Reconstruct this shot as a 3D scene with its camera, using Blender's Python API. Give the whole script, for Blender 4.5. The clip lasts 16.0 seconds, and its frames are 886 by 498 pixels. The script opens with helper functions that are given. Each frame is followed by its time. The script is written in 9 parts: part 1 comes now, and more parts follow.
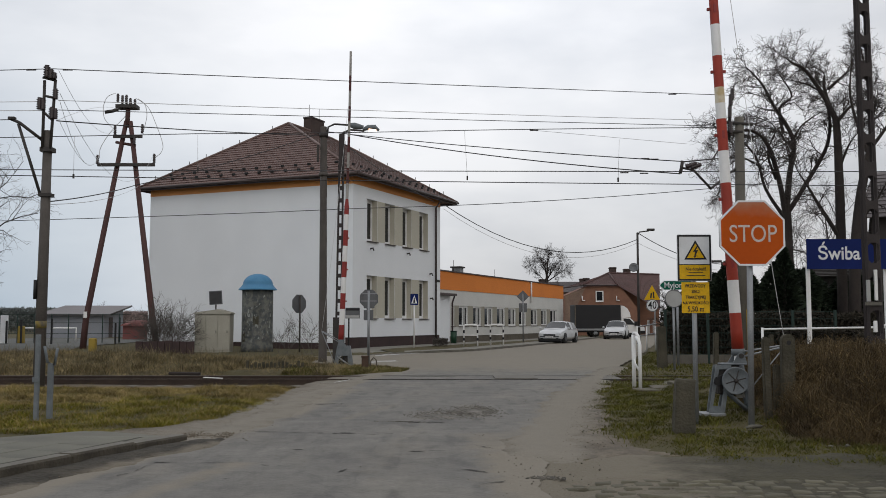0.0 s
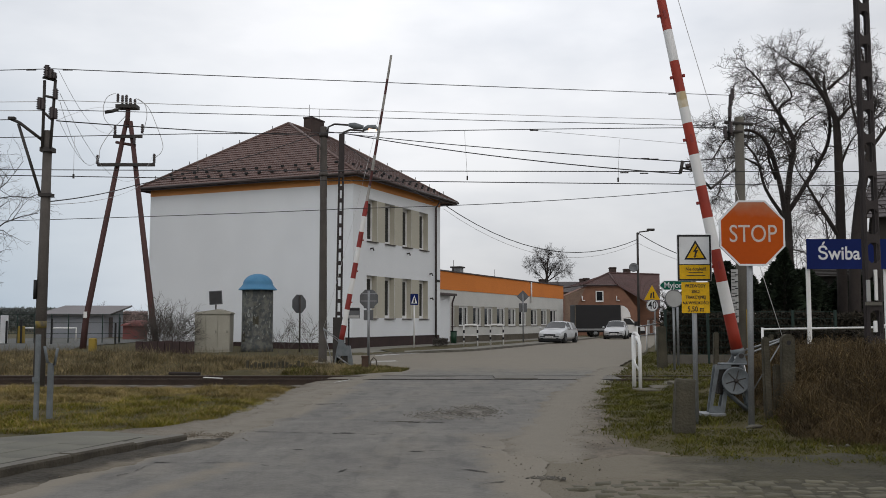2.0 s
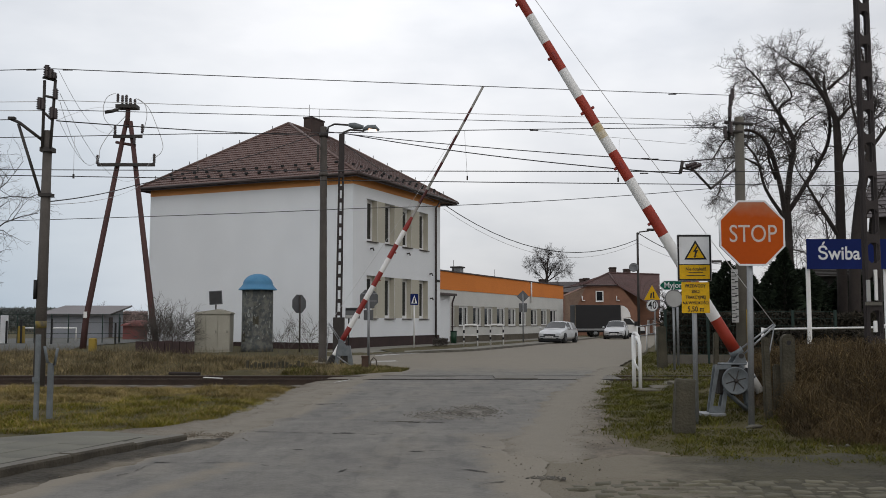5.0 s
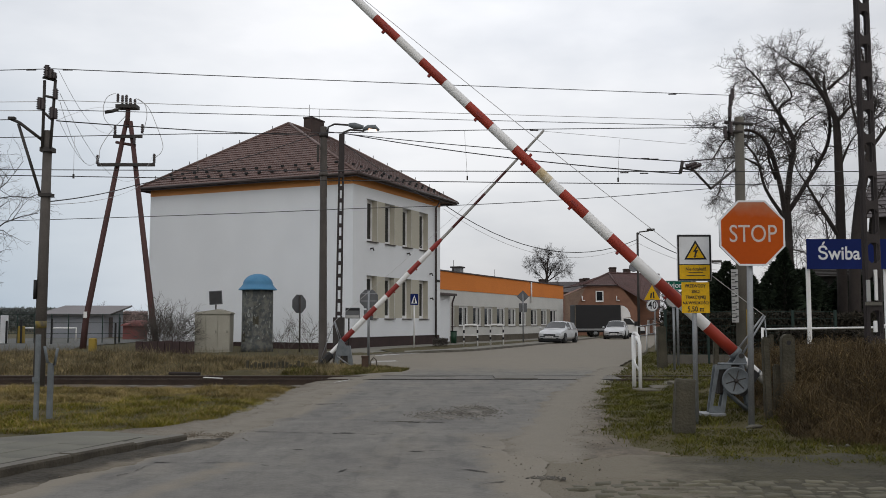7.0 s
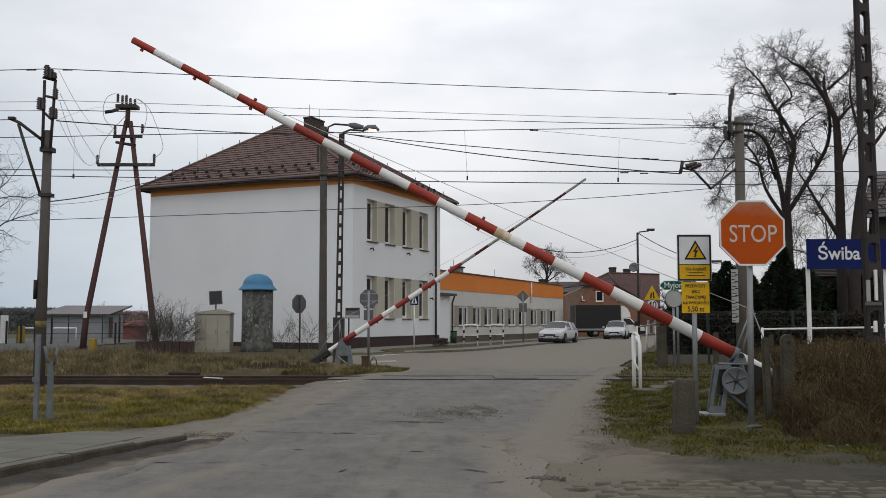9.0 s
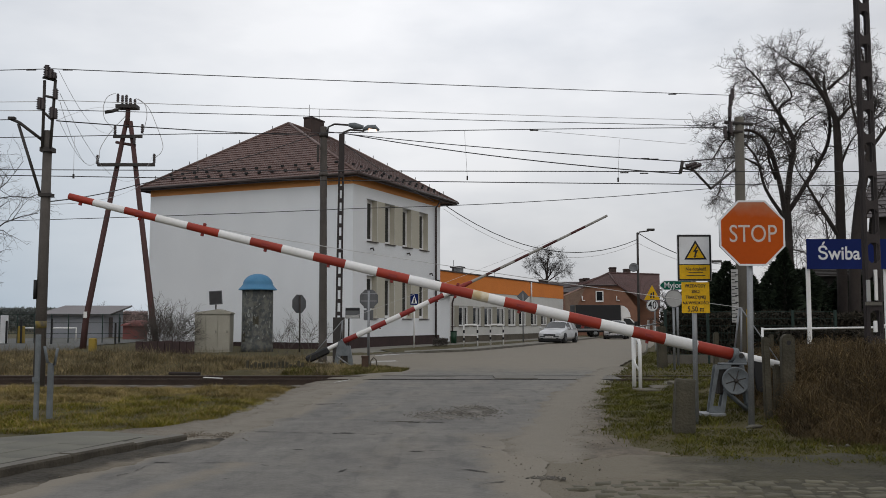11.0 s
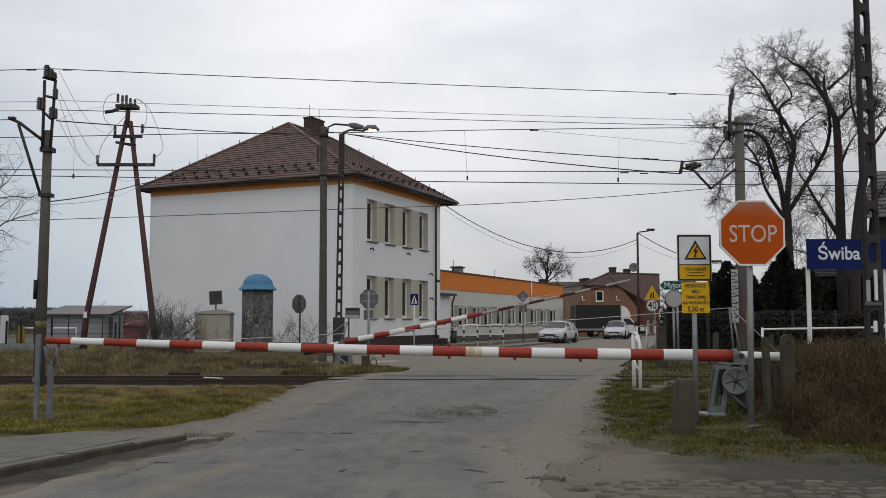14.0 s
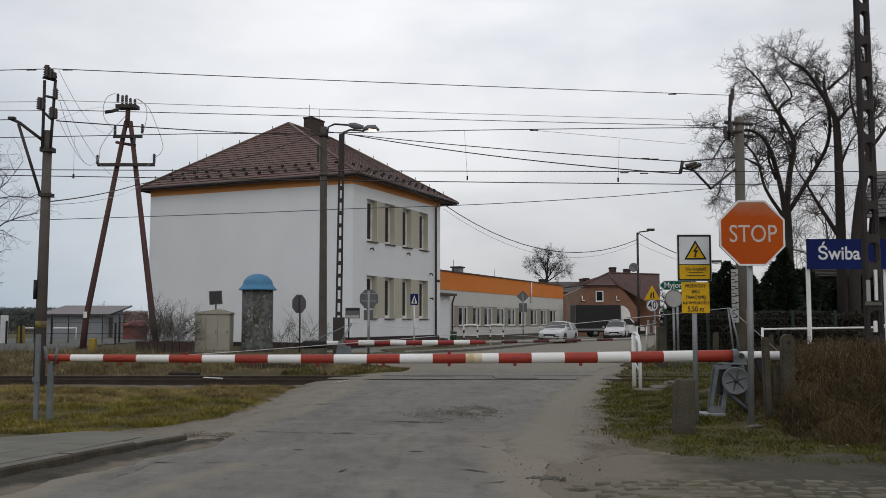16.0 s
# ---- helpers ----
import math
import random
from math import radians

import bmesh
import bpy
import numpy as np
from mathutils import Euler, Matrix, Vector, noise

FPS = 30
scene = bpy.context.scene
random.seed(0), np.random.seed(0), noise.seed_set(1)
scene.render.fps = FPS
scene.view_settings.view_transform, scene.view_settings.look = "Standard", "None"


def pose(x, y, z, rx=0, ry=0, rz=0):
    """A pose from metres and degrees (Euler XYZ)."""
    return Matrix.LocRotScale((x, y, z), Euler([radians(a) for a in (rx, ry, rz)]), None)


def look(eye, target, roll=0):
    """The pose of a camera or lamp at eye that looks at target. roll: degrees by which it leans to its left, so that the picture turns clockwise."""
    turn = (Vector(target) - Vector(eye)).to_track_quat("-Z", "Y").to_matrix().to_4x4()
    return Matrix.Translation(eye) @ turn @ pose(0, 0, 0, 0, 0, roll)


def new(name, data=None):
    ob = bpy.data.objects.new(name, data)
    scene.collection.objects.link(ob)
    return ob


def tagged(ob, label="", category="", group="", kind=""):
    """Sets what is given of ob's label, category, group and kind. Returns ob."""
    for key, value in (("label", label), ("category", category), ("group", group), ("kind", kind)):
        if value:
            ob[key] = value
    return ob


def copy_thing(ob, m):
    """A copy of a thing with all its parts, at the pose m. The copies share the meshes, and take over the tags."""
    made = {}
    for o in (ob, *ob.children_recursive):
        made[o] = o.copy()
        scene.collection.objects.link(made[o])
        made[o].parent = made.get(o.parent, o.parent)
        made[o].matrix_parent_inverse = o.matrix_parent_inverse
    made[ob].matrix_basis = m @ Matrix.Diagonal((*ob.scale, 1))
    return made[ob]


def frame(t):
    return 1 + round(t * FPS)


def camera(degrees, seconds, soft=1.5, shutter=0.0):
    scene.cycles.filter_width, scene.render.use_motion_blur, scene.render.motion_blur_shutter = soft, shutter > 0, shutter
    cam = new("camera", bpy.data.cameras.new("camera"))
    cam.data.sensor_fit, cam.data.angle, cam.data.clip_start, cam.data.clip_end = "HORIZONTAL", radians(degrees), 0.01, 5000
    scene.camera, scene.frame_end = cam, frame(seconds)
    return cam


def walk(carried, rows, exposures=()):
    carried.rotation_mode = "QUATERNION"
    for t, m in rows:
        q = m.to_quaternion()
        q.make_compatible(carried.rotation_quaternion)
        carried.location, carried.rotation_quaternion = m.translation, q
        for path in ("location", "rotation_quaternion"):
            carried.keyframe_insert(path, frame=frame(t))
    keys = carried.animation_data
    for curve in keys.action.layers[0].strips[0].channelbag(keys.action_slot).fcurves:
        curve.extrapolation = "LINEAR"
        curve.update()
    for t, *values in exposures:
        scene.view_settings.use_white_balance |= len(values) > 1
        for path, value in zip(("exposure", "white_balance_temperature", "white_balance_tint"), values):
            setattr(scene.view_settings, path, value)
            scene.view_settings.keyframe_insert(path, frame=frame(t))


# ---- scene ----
cam = camera(50.83, 16.0, soft=0.88)
EYE = (0.0, 0.0, 1.4)
walk(cam, [(0.0, pose(0, 0, 1.4, 94.47)), (16.0, pose(0, 0, 1.4, 94.47))], [(0.0, 0.0), (9.0, 0.0), (11.5, -0.10), (16.0, -0.10)])

# ---- sky and light: an overcast winter afternoon ----
world = bpy.data.worlds.new("overcast")
scene.world = world
world.use_nodes = True
wn, wl = world.node_tree.nodes, world.node_tree.links
wn.clear()
w_out = wn.new("ShaderNodeOutputWorld")
w_bg = wn.new("ShaderNodeBackground")
w_sky = wn.new("ShaderNodeTexSky")
w_sky.sky_type, w_sky.sun_disc = "NISHITA", False
w_sky.sun_elevation, w_sky.sun_rotation = radians(24), radians(165)
w_sky.air_density, w_sky.dust_density = 1.0, 3.0
w_dim = wn.new("ShaderNodeVectorMath")
w_dim.operation = "SCALE"
w_dim.inputs["Scale"].default_value = 0.10
w_co = wn.new("ShaderNodeTexCoord")
w_map = wn.new("ShaderNodeMapping")
w_map.inputs["Scale"].default_value = (1.0, 1.0, 2.6)
w_no = wn.new("ShaderNodeTexNoise")
w_no.inputs["Scale"].default_value = 3.4
w_no.inputs["Detail"].default_value = 5
w_no.inputs["Roughness"].default_value = 0.5
w_ramp = wn.new("ShaderNodeValToRGB")
w_ramp.color_ramp.elements[0].position, w_ramp.color_ramp.elements[0].color = 0.28, (0.71, 0.735, 0.785, 1)
w_ramp.color_ramp.elements[1].position, w_ramp.color_ramp.elements[1].color = 0.66, (1.04, 1.04, 1.06, 1)
w_mix = wn.new("ShaderNodeMix")
w_mix.data_type = "RGBA"
w_mix.inputs["Factor"].default_value = 0.90
wl.new(w_sky.outputs[0], w_dim.inputs[0])
wl.new(w_co.outputs["Generated"], w_map.inputs[0])
wl.new(w_map.outputs[0], w_no.inputs["Vector"])
wl.new(w_no.outputs["Fac"], w_ramp.inputs[0])
wl.new(w_dim.outputs[0], w_mix.inputs["A"])
wl.new(w_ramp.outputs[0], w_mix.inputs["B"])
# one side of the sky is bluer and duller low over the fields
w_xyz = wn.new("ShaderNodeSeparateXYZ")
w_side, w_low, w_fac = wn.new("ShaderNodeMapRange"), wn.new("ShaderNodeMapRange"), wn.new("ShaderNodeMath")
w_side.inputs["From Min"].default_value, w_side.inputs["From Max"].default_value = -0.08, -0.50
w_low.inputs["From Min"].default_value, w_low.inputs["From Max"].default_value = 0.34, -0.02
w_fac.operation = "MULTIPLY"
w_tint = wn.new("ShaderNodeMix")
w_tint.data_type = "RGBA"
w_tint.inputs["B"].default_value = (0.30, 0.40, 0.50, 1)
wl.new(w_co.outputs["Generated"], w_xyz.inputs[0])
wl.new(w_xyz.outputs["X"], w_side.inputs["Value"])
wl.new(w_xyz.outputs["Z"], w_low.inputs["Value"])
wl.new(w_side.outputs[0], w_fac.inputs[0])
wl.new(w_low.outputs[0], w_fac.inputs[1])
wl.new(w_fac.outputs[0], w_tint.inputs["Factor"])
# over the road the cloud is duller towards the horizon and brighter overhead
w_height, w_east, w_keep, w_shade = wn.new("ShaderNodeMapRange"), wn.new("ShaderNodeMapRange"), wn.new("ShaderNodeMix"), wn.new("ShaderNodeVectorMath")
w_height.inputs["From Min"].default_value, w_height.inputs["From Max"].default_value = 0.02, 0.30
w_height.inputs["To Min"].default_value, w_height.inputs["To Max"].default_value = 0.70, 1.10
w_east.inputs["From Min"].default_value, w_east.inputs["From Max"].default_value = -0.25, 0.05
w_keep.data_type = "FLOAT"
w_keep.inputs["A"].default_value = 1.0
w_shade.operation = "SCALE"
wl.new(w_xyz.outputs["Z"], w_height.inputs["Value"])
wl.new(w_xyz.outputs["X"], w_east.inputs["Value"])
wl.new(w_east.outputs[0], w_keep.inputs["Factor"])
wl.new(w_height.outputs[0], w_keep.inputs["B"])
wl.new(w_mix.outputs["Result"], w_shade.inputs[0])
wl.new(w_keep.outputs["Result"], w_shade.inputs["Scale"])
# and it darkens again towards the side of the platform
w_plat, w_dusk = wn.new("ShaderNodeMapRange"), wn.new("ShaderNodeVectorMath")
w_plat.inputs["From Min"].default_value, w_plat.inputs["From Max"].default_value = 0.24, 0.52
w_plat.inputs["To Min"].default_value, w_plat.inputs["To Max"].default_value = 1.0, 0.70
w_dusk.operation = "SCALE"
wl.new(w_xyz.outputs["X"], w_plat.inputs["Value"])
wl.new(w_shade.outputs[0], w_dusk.inputs[0])
wl.new(w_plat.outputs[0], w_dusk.inputs["Scale"])
wl.new(w_dusk.outputs[0], w_tint.inputs["A"])
wl.new(w_tint.outputs["Result"], w_bg.inputs["Color"])
wl.new(w_bg.outputs[0], w_out.inputs[0])
w_bg.inputs["Strength"].default_value = 1.0
sun_data = bpy.data.lights.new("sun", "SUN")
sun_data.energy, sun_data.angle, sun_data.color = 0.25, radians(40), (1.0, 0.97, 0.93)
sun = new("sun", sun_data)
sun.matrix_basis = look((10, -8, 20), (0, 20, 0))


# ---- materials ----
def mat(name, col, rough=0.8, col2=None, scale=3.0, fine=40.0, bump=0.3, metallic=0.0, mixin=0.5, spec=0.4, dist=0.01, contrast=0.25, jitter=0.0, grit=0.28):
    """A worn surface: two colours mixed by a coarse noise, a fine grain over it, and relief."""
    m = bpy.data.materials.new(name)
    m.use_nodes = True
    n, l = m.node_tree.nodes, m.node_tree.links
    b = n["Principled BSDF"]
    co = n.new("ShaderNodeTexCoord")
    coarse, grain = n.new("ShaderNodeTexNoise"), n.new("ShaderNodeTexNoise")
    coarse.inputs["Scale"].default_value, coarse.inputs["Detail"].default_value = scale, 6
    grain.inputs["Scale"].default_value, grain.inputs["Detail"].default_value = fine, 4
    ramp = n.new("ShaderNodeMapRange")
    ramp.inputs["From Min"].default_value, ramp.inputs["From Max"].default_value = mixin - contrast, mixin + contrast
    mix = n.new("ShaderNodeMix")
    mix.data_type = "RGBA"
    col2 = col2 or tuple(c * 0.78 for c in col)
    mix.inputs["A"].default_value, mix.inputs["B"].default_value = (*col, 1), (*col2, 1)
    hsv = n.new("ShaderNodeHueSaturation")
    val = n.new("ShaderNodeMapRange")
    val.inputs["To Min"].default_value, val.inputs["To Max"].default_value = 1 - grit, 1 + grit
    for tex in (coarse, grain):
        l.new(co.outputs["Object"], tex.inputs["Vector"])
    l.new(coarse.outputs["Fac"], ramp.inputs["Value"])
    l.new(ramp.outputs[0], mix.inputs["Factor"])
    l.new(grain.outputs["Fac"], val.inputs["Value"])
    l.new(mix.outputs["Result"], hsv.inputs["Color"])
    if jitter:
        info, add = n.new("ShaderNodeObjectInfo"), n.new("ShaderNodeMath")
        span = n.new("ShaderNodeMapRange")
        span.inputs["To Min"].default_value, span.inputs["To Max"].default_value = -jitter, jitter
        l.new(info.outputs["Random"], span.inputs["Value"])
        add.operation = "ADD"
        l.new(val.outputs[0], add.inputs[0])
        l.new(span.outputs[0], add.inputs[1])
        l.new(add.outputs[0], hsv.inputs["Value"])
    else:
        l.new(val.outputs[0], hsv.inputs["Value"])
    l.new(hsv.outputs[0], b.inputs["Base Color"])
    b.inputs["Roughness"].default_value, b.inputs["Metallic"].default_value = rough, metallic
    b.inputs["Specular IOR Level"].default_value = spec
    if bump:
        bp = n.new("ShaderNodeBump")
        bp.inputs["Strength"].default_value, bp.inputs["Distance"].default_value = bump, dist
        l.new(grain.outputs["Fac"], bp.inputs["Height"])
        l.new(bp.outputs[0], b.inputs["Normal"])
    return m


def leafy(name, a, b, rough=0.9, patch=0.0):
    """Blades, twigs and leaves: the colour varies from piece to piece, and in patches."""
    m = bpy.data.materials.new(name)
    m.use_nodes = True
    n, l = m.node_tree.nodes, m.node_tree.links
    geo, mix = n.new("ShaderNodeNewGeometry"), n.new("ShaderNodeMix")
    mix.data_type = "RGBA"
    mix.inputs["A"].default_value, mix.inputs["B"].default_value = (*a, 1), (*b, 1)
    l.new(geo.outputs["Random Per Island"], mix.inputs["Factor"])
    col = mix.outputs["Result"]
    if patch:
        co, tex, span, hsv = n.new("ShaderNodeTexCoord"), n.new("ShaderNodeTexNoise"), n.new("ShaderNodeMapRange"), n.new("ShaderNodeHueSaturation")
        tex.inputs["Scale"].default_value, tex.inputs["Detail"].default_value, tex.inputs["Roughness"].default_value = 1.5, 5, 0.6
        span.inputs["From Min"].default_value, span.inputs["From Max"].default_value = 0.34, 0.66
        span.inputs["To Min"].default_value, span.inputs["To Max"].default_value = 1 - patch, 1 + patch
        l.new(co.outputs["Object"], tex.inputs["Vector"])
        l.new(tex.outputs["Fac"], span.inputs["Value"])
        l.new(span.outputs[0], hsv.inputs["Value"])
        l.new(col, hsv.inputs["Color"])
        col = hsv.outputs[0]
    l.new(col, n["Principled BSDF"].inputs["Base Color"])
    n["Principled BSDF"].inputs["Roughness"].default_value = rough
    n["Principled BSDF"].inputs["Specular IOR Level"].default_value = 0.2
    return m


def glow(name, col, strength):
    m = mat(name, col, 0.4)
    m.node_tree.nodes["Principled BSDF"].inputs["Emission Color"].default_value = (*col, 1)
    m.node_tree.nodes["Principled BSDF"].inputs["Emission Strength"].default_value = strength
    return m


def wayside(name, a, b, pale, dark, crack, stretch=(1.3, 0.22, 1), coarse=0.5, fine=70, relief=0.012, wear=0.6, sand=None):
    """Trafficked ground: stone grain, broad wear, pale and dark stains drawn out along the road, and a web of fine cracks."""
    m = mat(name, a, 0.92, b, coarse, fine, 0.7, dist=relief, contrast=0.2)
    n, l = m.node_tree.nodes, m.node_tree.links
    b = n["Principled BSDF"]
    base = b.inputs["Base Color"].links[0].from_socket
    co, turn = n.new("ShaderNodeTexCoord"), n.new("ShaderNodeMapping")
    turn.inputs["Rotation"].default_value = (0, 0, radians(17))
    turn.inputs["Scale"].default_value = stretch
    l.new(co.outputs["Object"], turn.inputs[0])
    for tex_scale, lo, hi, col, most in ((1.1, 0.48, 0.74, pale, wear), (3.6, 0.52, 0.68, dark, wear)):
        tex, span, mix = n.new("ShaderNodeTexNoise"), n.new("ShaderNodeMapRange"), n.new("ShaderNodeMix")
        tex.inputs["Scale"].default_value, tex.inputs["Detail"].default_value = tex_scale, 7
        span.inputs["From Min"].default_value, span.inputs["From Max"].default_value, span.inputs["To Max"].default_value = lo, hi, most
        mix.data_type = "RGBA"
        mix.inputs["B"].default_value = (*col, 1)
        l.new(turn.outputs[0], tex.inputs["Vector"])
        l.new(tex.outputs["Fac"], span.inputs["Value"])
        l.new(span.outputs[0], mix.inputs["Factor"])
        l.new(base, mix.inputs["A"])
        base = mix.outputs["Result"]
    # mottling at a hand's width
    spots, span, hsv = n.new("ShaderNodeTexNoise"), n.new("ShaderNodeMapRange"), n.new("ShaderNodeHueSaturation")
    spots.inputs["Scale"].default_value, spots.inputs["Detail"].default_value, spots.inputs["Roughness"].default_value = 3.2, 9, 0.72
    span.inputs["From Min"].default_value, span.inputs["From Max"].default_value = 0.3, 0.7
    span.inputs["To Min"].default_value, span.inputs["To Max"].default_value = 0.74, 1.26
    l.new(co.outputs["Object"], spots.inputs["Vector"])
    l.new(spots.outputs["Fac"], span.inputs["Value"])
    l.new(span.outputs[0], hsv.inputs["Value"])
    l.new(base, hsv.inputs["Color"])
    base = hsv.outputs[0]
    warp, bend, cell, thin, mix = n.new("ShaderNodeTexNoise"), n.new("ShaderNodeVectorMath"), n.new("ShaderNodeTexVoronoi"), n.new("ShaderNodeMapRange"), n.new("ShaderNodeMix")
    warp.inputs["Scale"].default_value = 2.2
    bend.operation = "MULTIPLY_ADD"
    bend.inputs[1].default_value = (0.6, 0.6, 0)
    cell.feature = "DISTANCE_TO_EDGE"
    cell.inputs["Scale"].default_value = 0.5
    thin.inputs["From Min"].default_value, thin.inputs["From Max"].default_value, thin.inputs["To Min"].default_value, thin.inputs["To Max"].default_value = 0.0, 0.010, crack, 0.0
    mix.data_type = "RGBA"
    mix.inputs["B"].default_value = (0.06, 0.058, 0.054, 1)
    l.new(co.outputs["Object"], warp.inputs["Vector"])
    l.new(warp.outputs["Color"], bend.inputs[0])
    l.new(co.outputs["Object"], bend.inputs[2])
    l.new(bend.outputs[0], cell.inputs["Vector"])
    l.new(cell.outputs["Distance"], thin.inputs["Value"])
    l.new(thin.outputs[0], mix.inputs["Factor"])
    l.new(base, mix.inputs["A"])
    base = mix.outputs["Result"]
    if sand:
        # blown sand and silt, and painted far sheen: the mesh says where, a noise frays it
        lies, fray, add, span, mix = n.new("ShaderNodeAttribute"), n.new("ShaderNodeTexNoise"), n.new("ShaderNodeMath"), n.new("ShaderNodeMapRange"), n.new("ShaderNodeMix")
        lies.attribute_name = "sand"
        fray.inputs["Scale"].default_value, fray.inputs["Detail"].default_value, fray.inputs["Roughness"].default_value = 2.4, 9, 0.68
        add.operation = "ADD"
        span.inputs["From Min"].default_value, span.inputs["From Max"].default_value, span.inputs["To Max"].default_value = 0.72, 1.12, 0.85
        mix.data_type = "RGBA"
        mix.inputs["B"].default_value = (*sand, 1)
        l.new(co.outputs["Object"], fray.inputs["Vector"])
        l.new(lies.outputs["Fac"], add.inputs[0])
        l.new(fray.outputs["Fac"], add.inputs[1])
        l.new(add.outputs[0], span.inputs["Value"])
        l.new(span.outputs[0], mix.inputs["Factor"])
        l.new(base, mix.inputs["A"])
        base = mix.outputs["Result"]
    l.new(base, b.inputs["Base Color"])
    return m


M_ASPHALT = wayside("asphalt", (0.146, 0.138, 0.121), (0.098, 0.092, 0.083), (0.182, 0.163, 0.130), (0.056, 0.053, 0.049), 0.30, (1.1, 0.34, 1), coarse=0.7, fine=26, wear=0.55, sand=(0.178, 0.154, 0.115))
M_ASPHALT.node_tree.nodes["Principled BSDF"].inputs["Roughness"].default_value = 0.80
M_ASPHALT.node_tree.nodes["Principled BSDF"].inputs["Specular IOR Level"].default_value = 0.5
M_PATCH = wayside("asphalt_patch", (0.17, 0.158, 0.138), (0.10, 0.094, 0.085), (0.25, 0.22, 0.175), (0.05, 0.047, 0.042), 0.3, (3, 3, 1), 3.0, 40, 0.03)
M_YARD = mat("yard_paving", (0.100, 0.101, 0.094), 0.92, (0.068, 0.070, 0.062), 0.6, 20, 0.3)
M_CRACK = mat("crack", (0.050, 0.047, 0.043), 0.95, scale=6)
M_DIRT = wayside("sandy_dirt", (0.145, 0.121, 0.090), (0.092, 0.076, 0.056), (0.200, 0.170, 0.130), (0.060, 0.048, 0.036), 0.0, (2.4, 1.2, 1), 1.4, 30, 0.035, sand=(0.200, 0.181, 0.147))
M_FORECOURT = wayside("trodden_dirt", (0.052, 0.047, 0.028), (0.035, 0.031, 0.018), (0.076, 0.068, 0.043), (0.033, 0.027, 0.020), 0.0, (1.4, 1.6, 1), 1.1, 30, 0.03, sand=(0.165, 0.144, 0.108))
M_CLOD = leafy("crumbled_soil", (0.070, 0.056, 0.041), (0.150, 0.122, 0.088))
M_RUBBLE = leafy("broken_asphalt", (0.078, 0.073, 0.065), (0.165, 0.150, 0.126))
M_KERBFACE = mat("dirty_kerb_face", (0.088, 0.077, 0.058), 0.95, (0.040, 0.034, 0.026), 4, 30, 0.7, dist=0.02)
M_SOIL = wayside("dark_soil", (0.042, 0.036, 0.026), (0.027, 0.023, 0.016), (0.068, 0.057, 0.041), (0.020, 0.017, 0.013), 0.0, (2.4, 1.2, 1), 2.5, 22, 0.04, sand=(0.158, 0.136, 0.104))
M_GROUND = mat("winter_turf", (0.055, 0.050, 0.013), 0.95, (0.076, 0.058, 0.026), 0.9, 25, 0.8, dist=0.04)
M_BLADE = leafy("grass_blades", (0.050, 0.058, 0.005), (0.104, 0.090, 0.019), patch=0.6)
M_BLADELIGHT = leafy("yellowish_grass", (0.072, 0.087, 0.005), (0.198, 0.157, 0.023), patch=0.6)
M_GRAVEL = leafy("gravel_stones", (0.085, 0.076, 0.062), (0.20, 0.178, 0.143))
M_DRYGRASS = leafy("dry_grass", (0.30, 0.222, 0.098), (0.120, 0.098, 0.030), patch=0.6)
M_TURFTUFT = leafy("dull_green_tufts", (0.052, 0.062, 0.007), (0.105, 0.090, 0.021), patch=0.4)
M_BRAMBLE = leafy("dry_bramble", (0.031, 0.022, 0.011), (0.122, 0.086, 0.042), patch=0.5)
M_STRAW = leafy("bleached_weeds", (0.280, 0.212, 0.112), (0.132, 0.114, 0.050), patch=0.7)
M_WEED = leafy("withered_weeds", (0.072, 0.061, 0.035), (0.205, 0.166, 0.098), patch=0.5)
M_BUSH = mat("grey_bush_stems", (0.10, 0.088, 0.078), 0.95, scale=2, bump=0)
M_CONCRETE = mat("concrete", (0.17, 0.16, 0.135), 0.9, (0.095, 0.089, 0.076), 2.2, 50, 0.4)
M_SLAB = mat("pavement_slab", (0.150, 0.147, 0.116), 0.9, (0.096, 0.092, 0.078), 1.2, 60, 0.4, jitter=0.05)
M_PAVEPALE = mat("pale_paving", (0.205, 0.196, 0.168), 0.9, (0.150, 0.142, 0.120), 0.8, 40, 0.4)
M_POLECONC = mat("weathered_concrete", (0.150, 0.138, 0.115), 0.9, (0.088, 0.08, 0.067), 1.6, 30, 0.5)
M_POLEDARK = mat("dark_weathered_concrete", (0.112, 0.100, 0.090), 0.9, (0.066, 0.058, 0.052), 1.6, 30, 0.5)
M_DARKSTONE = mat("dark_weathered_stone", (0.084, 0.074, 0.052), 0.95, (0.036, 0.034, 0.024), 3, 30, 0.8, dist=0.02)
M_PANEL = mat("worn_crossing_slab", (0.165, 0.155, 0.132), 0.85, (0.110, 0.103, 0.090), 1.6, 30, 0.5, jitter=0.06)
M_DIRTSLAB = mat("dirty_slab", (0.150, 0.135, 0.105), 0.95, (0.080, 0.070, 0.052), 2.5, 30, 0.6)
M_COBBLE = mat("cobble_stone", (0.132, 0.121, 0.085), 0.9, (0.076, 0.069, 0.047), 6, 40, 0.6, jitter=0.22)
M_BALLAST = mat("ballast", (0.15, 0.12, 0.09), 0.95, (0.08, 0.065, 0.05), 6, 18, 1.0, dist=0.05)
M_RAIL = mat("rusty_rail", (0.068, 0.046, 0.034), 0.7, (0.036, 0.026, 0.020), 3, 60, 0.4, metallic=0.3)
M_RAILTOP = mat("worn_rail_head", (0.10, 0.09, 0.085), 0.5, scale=2, metallic=0.9)
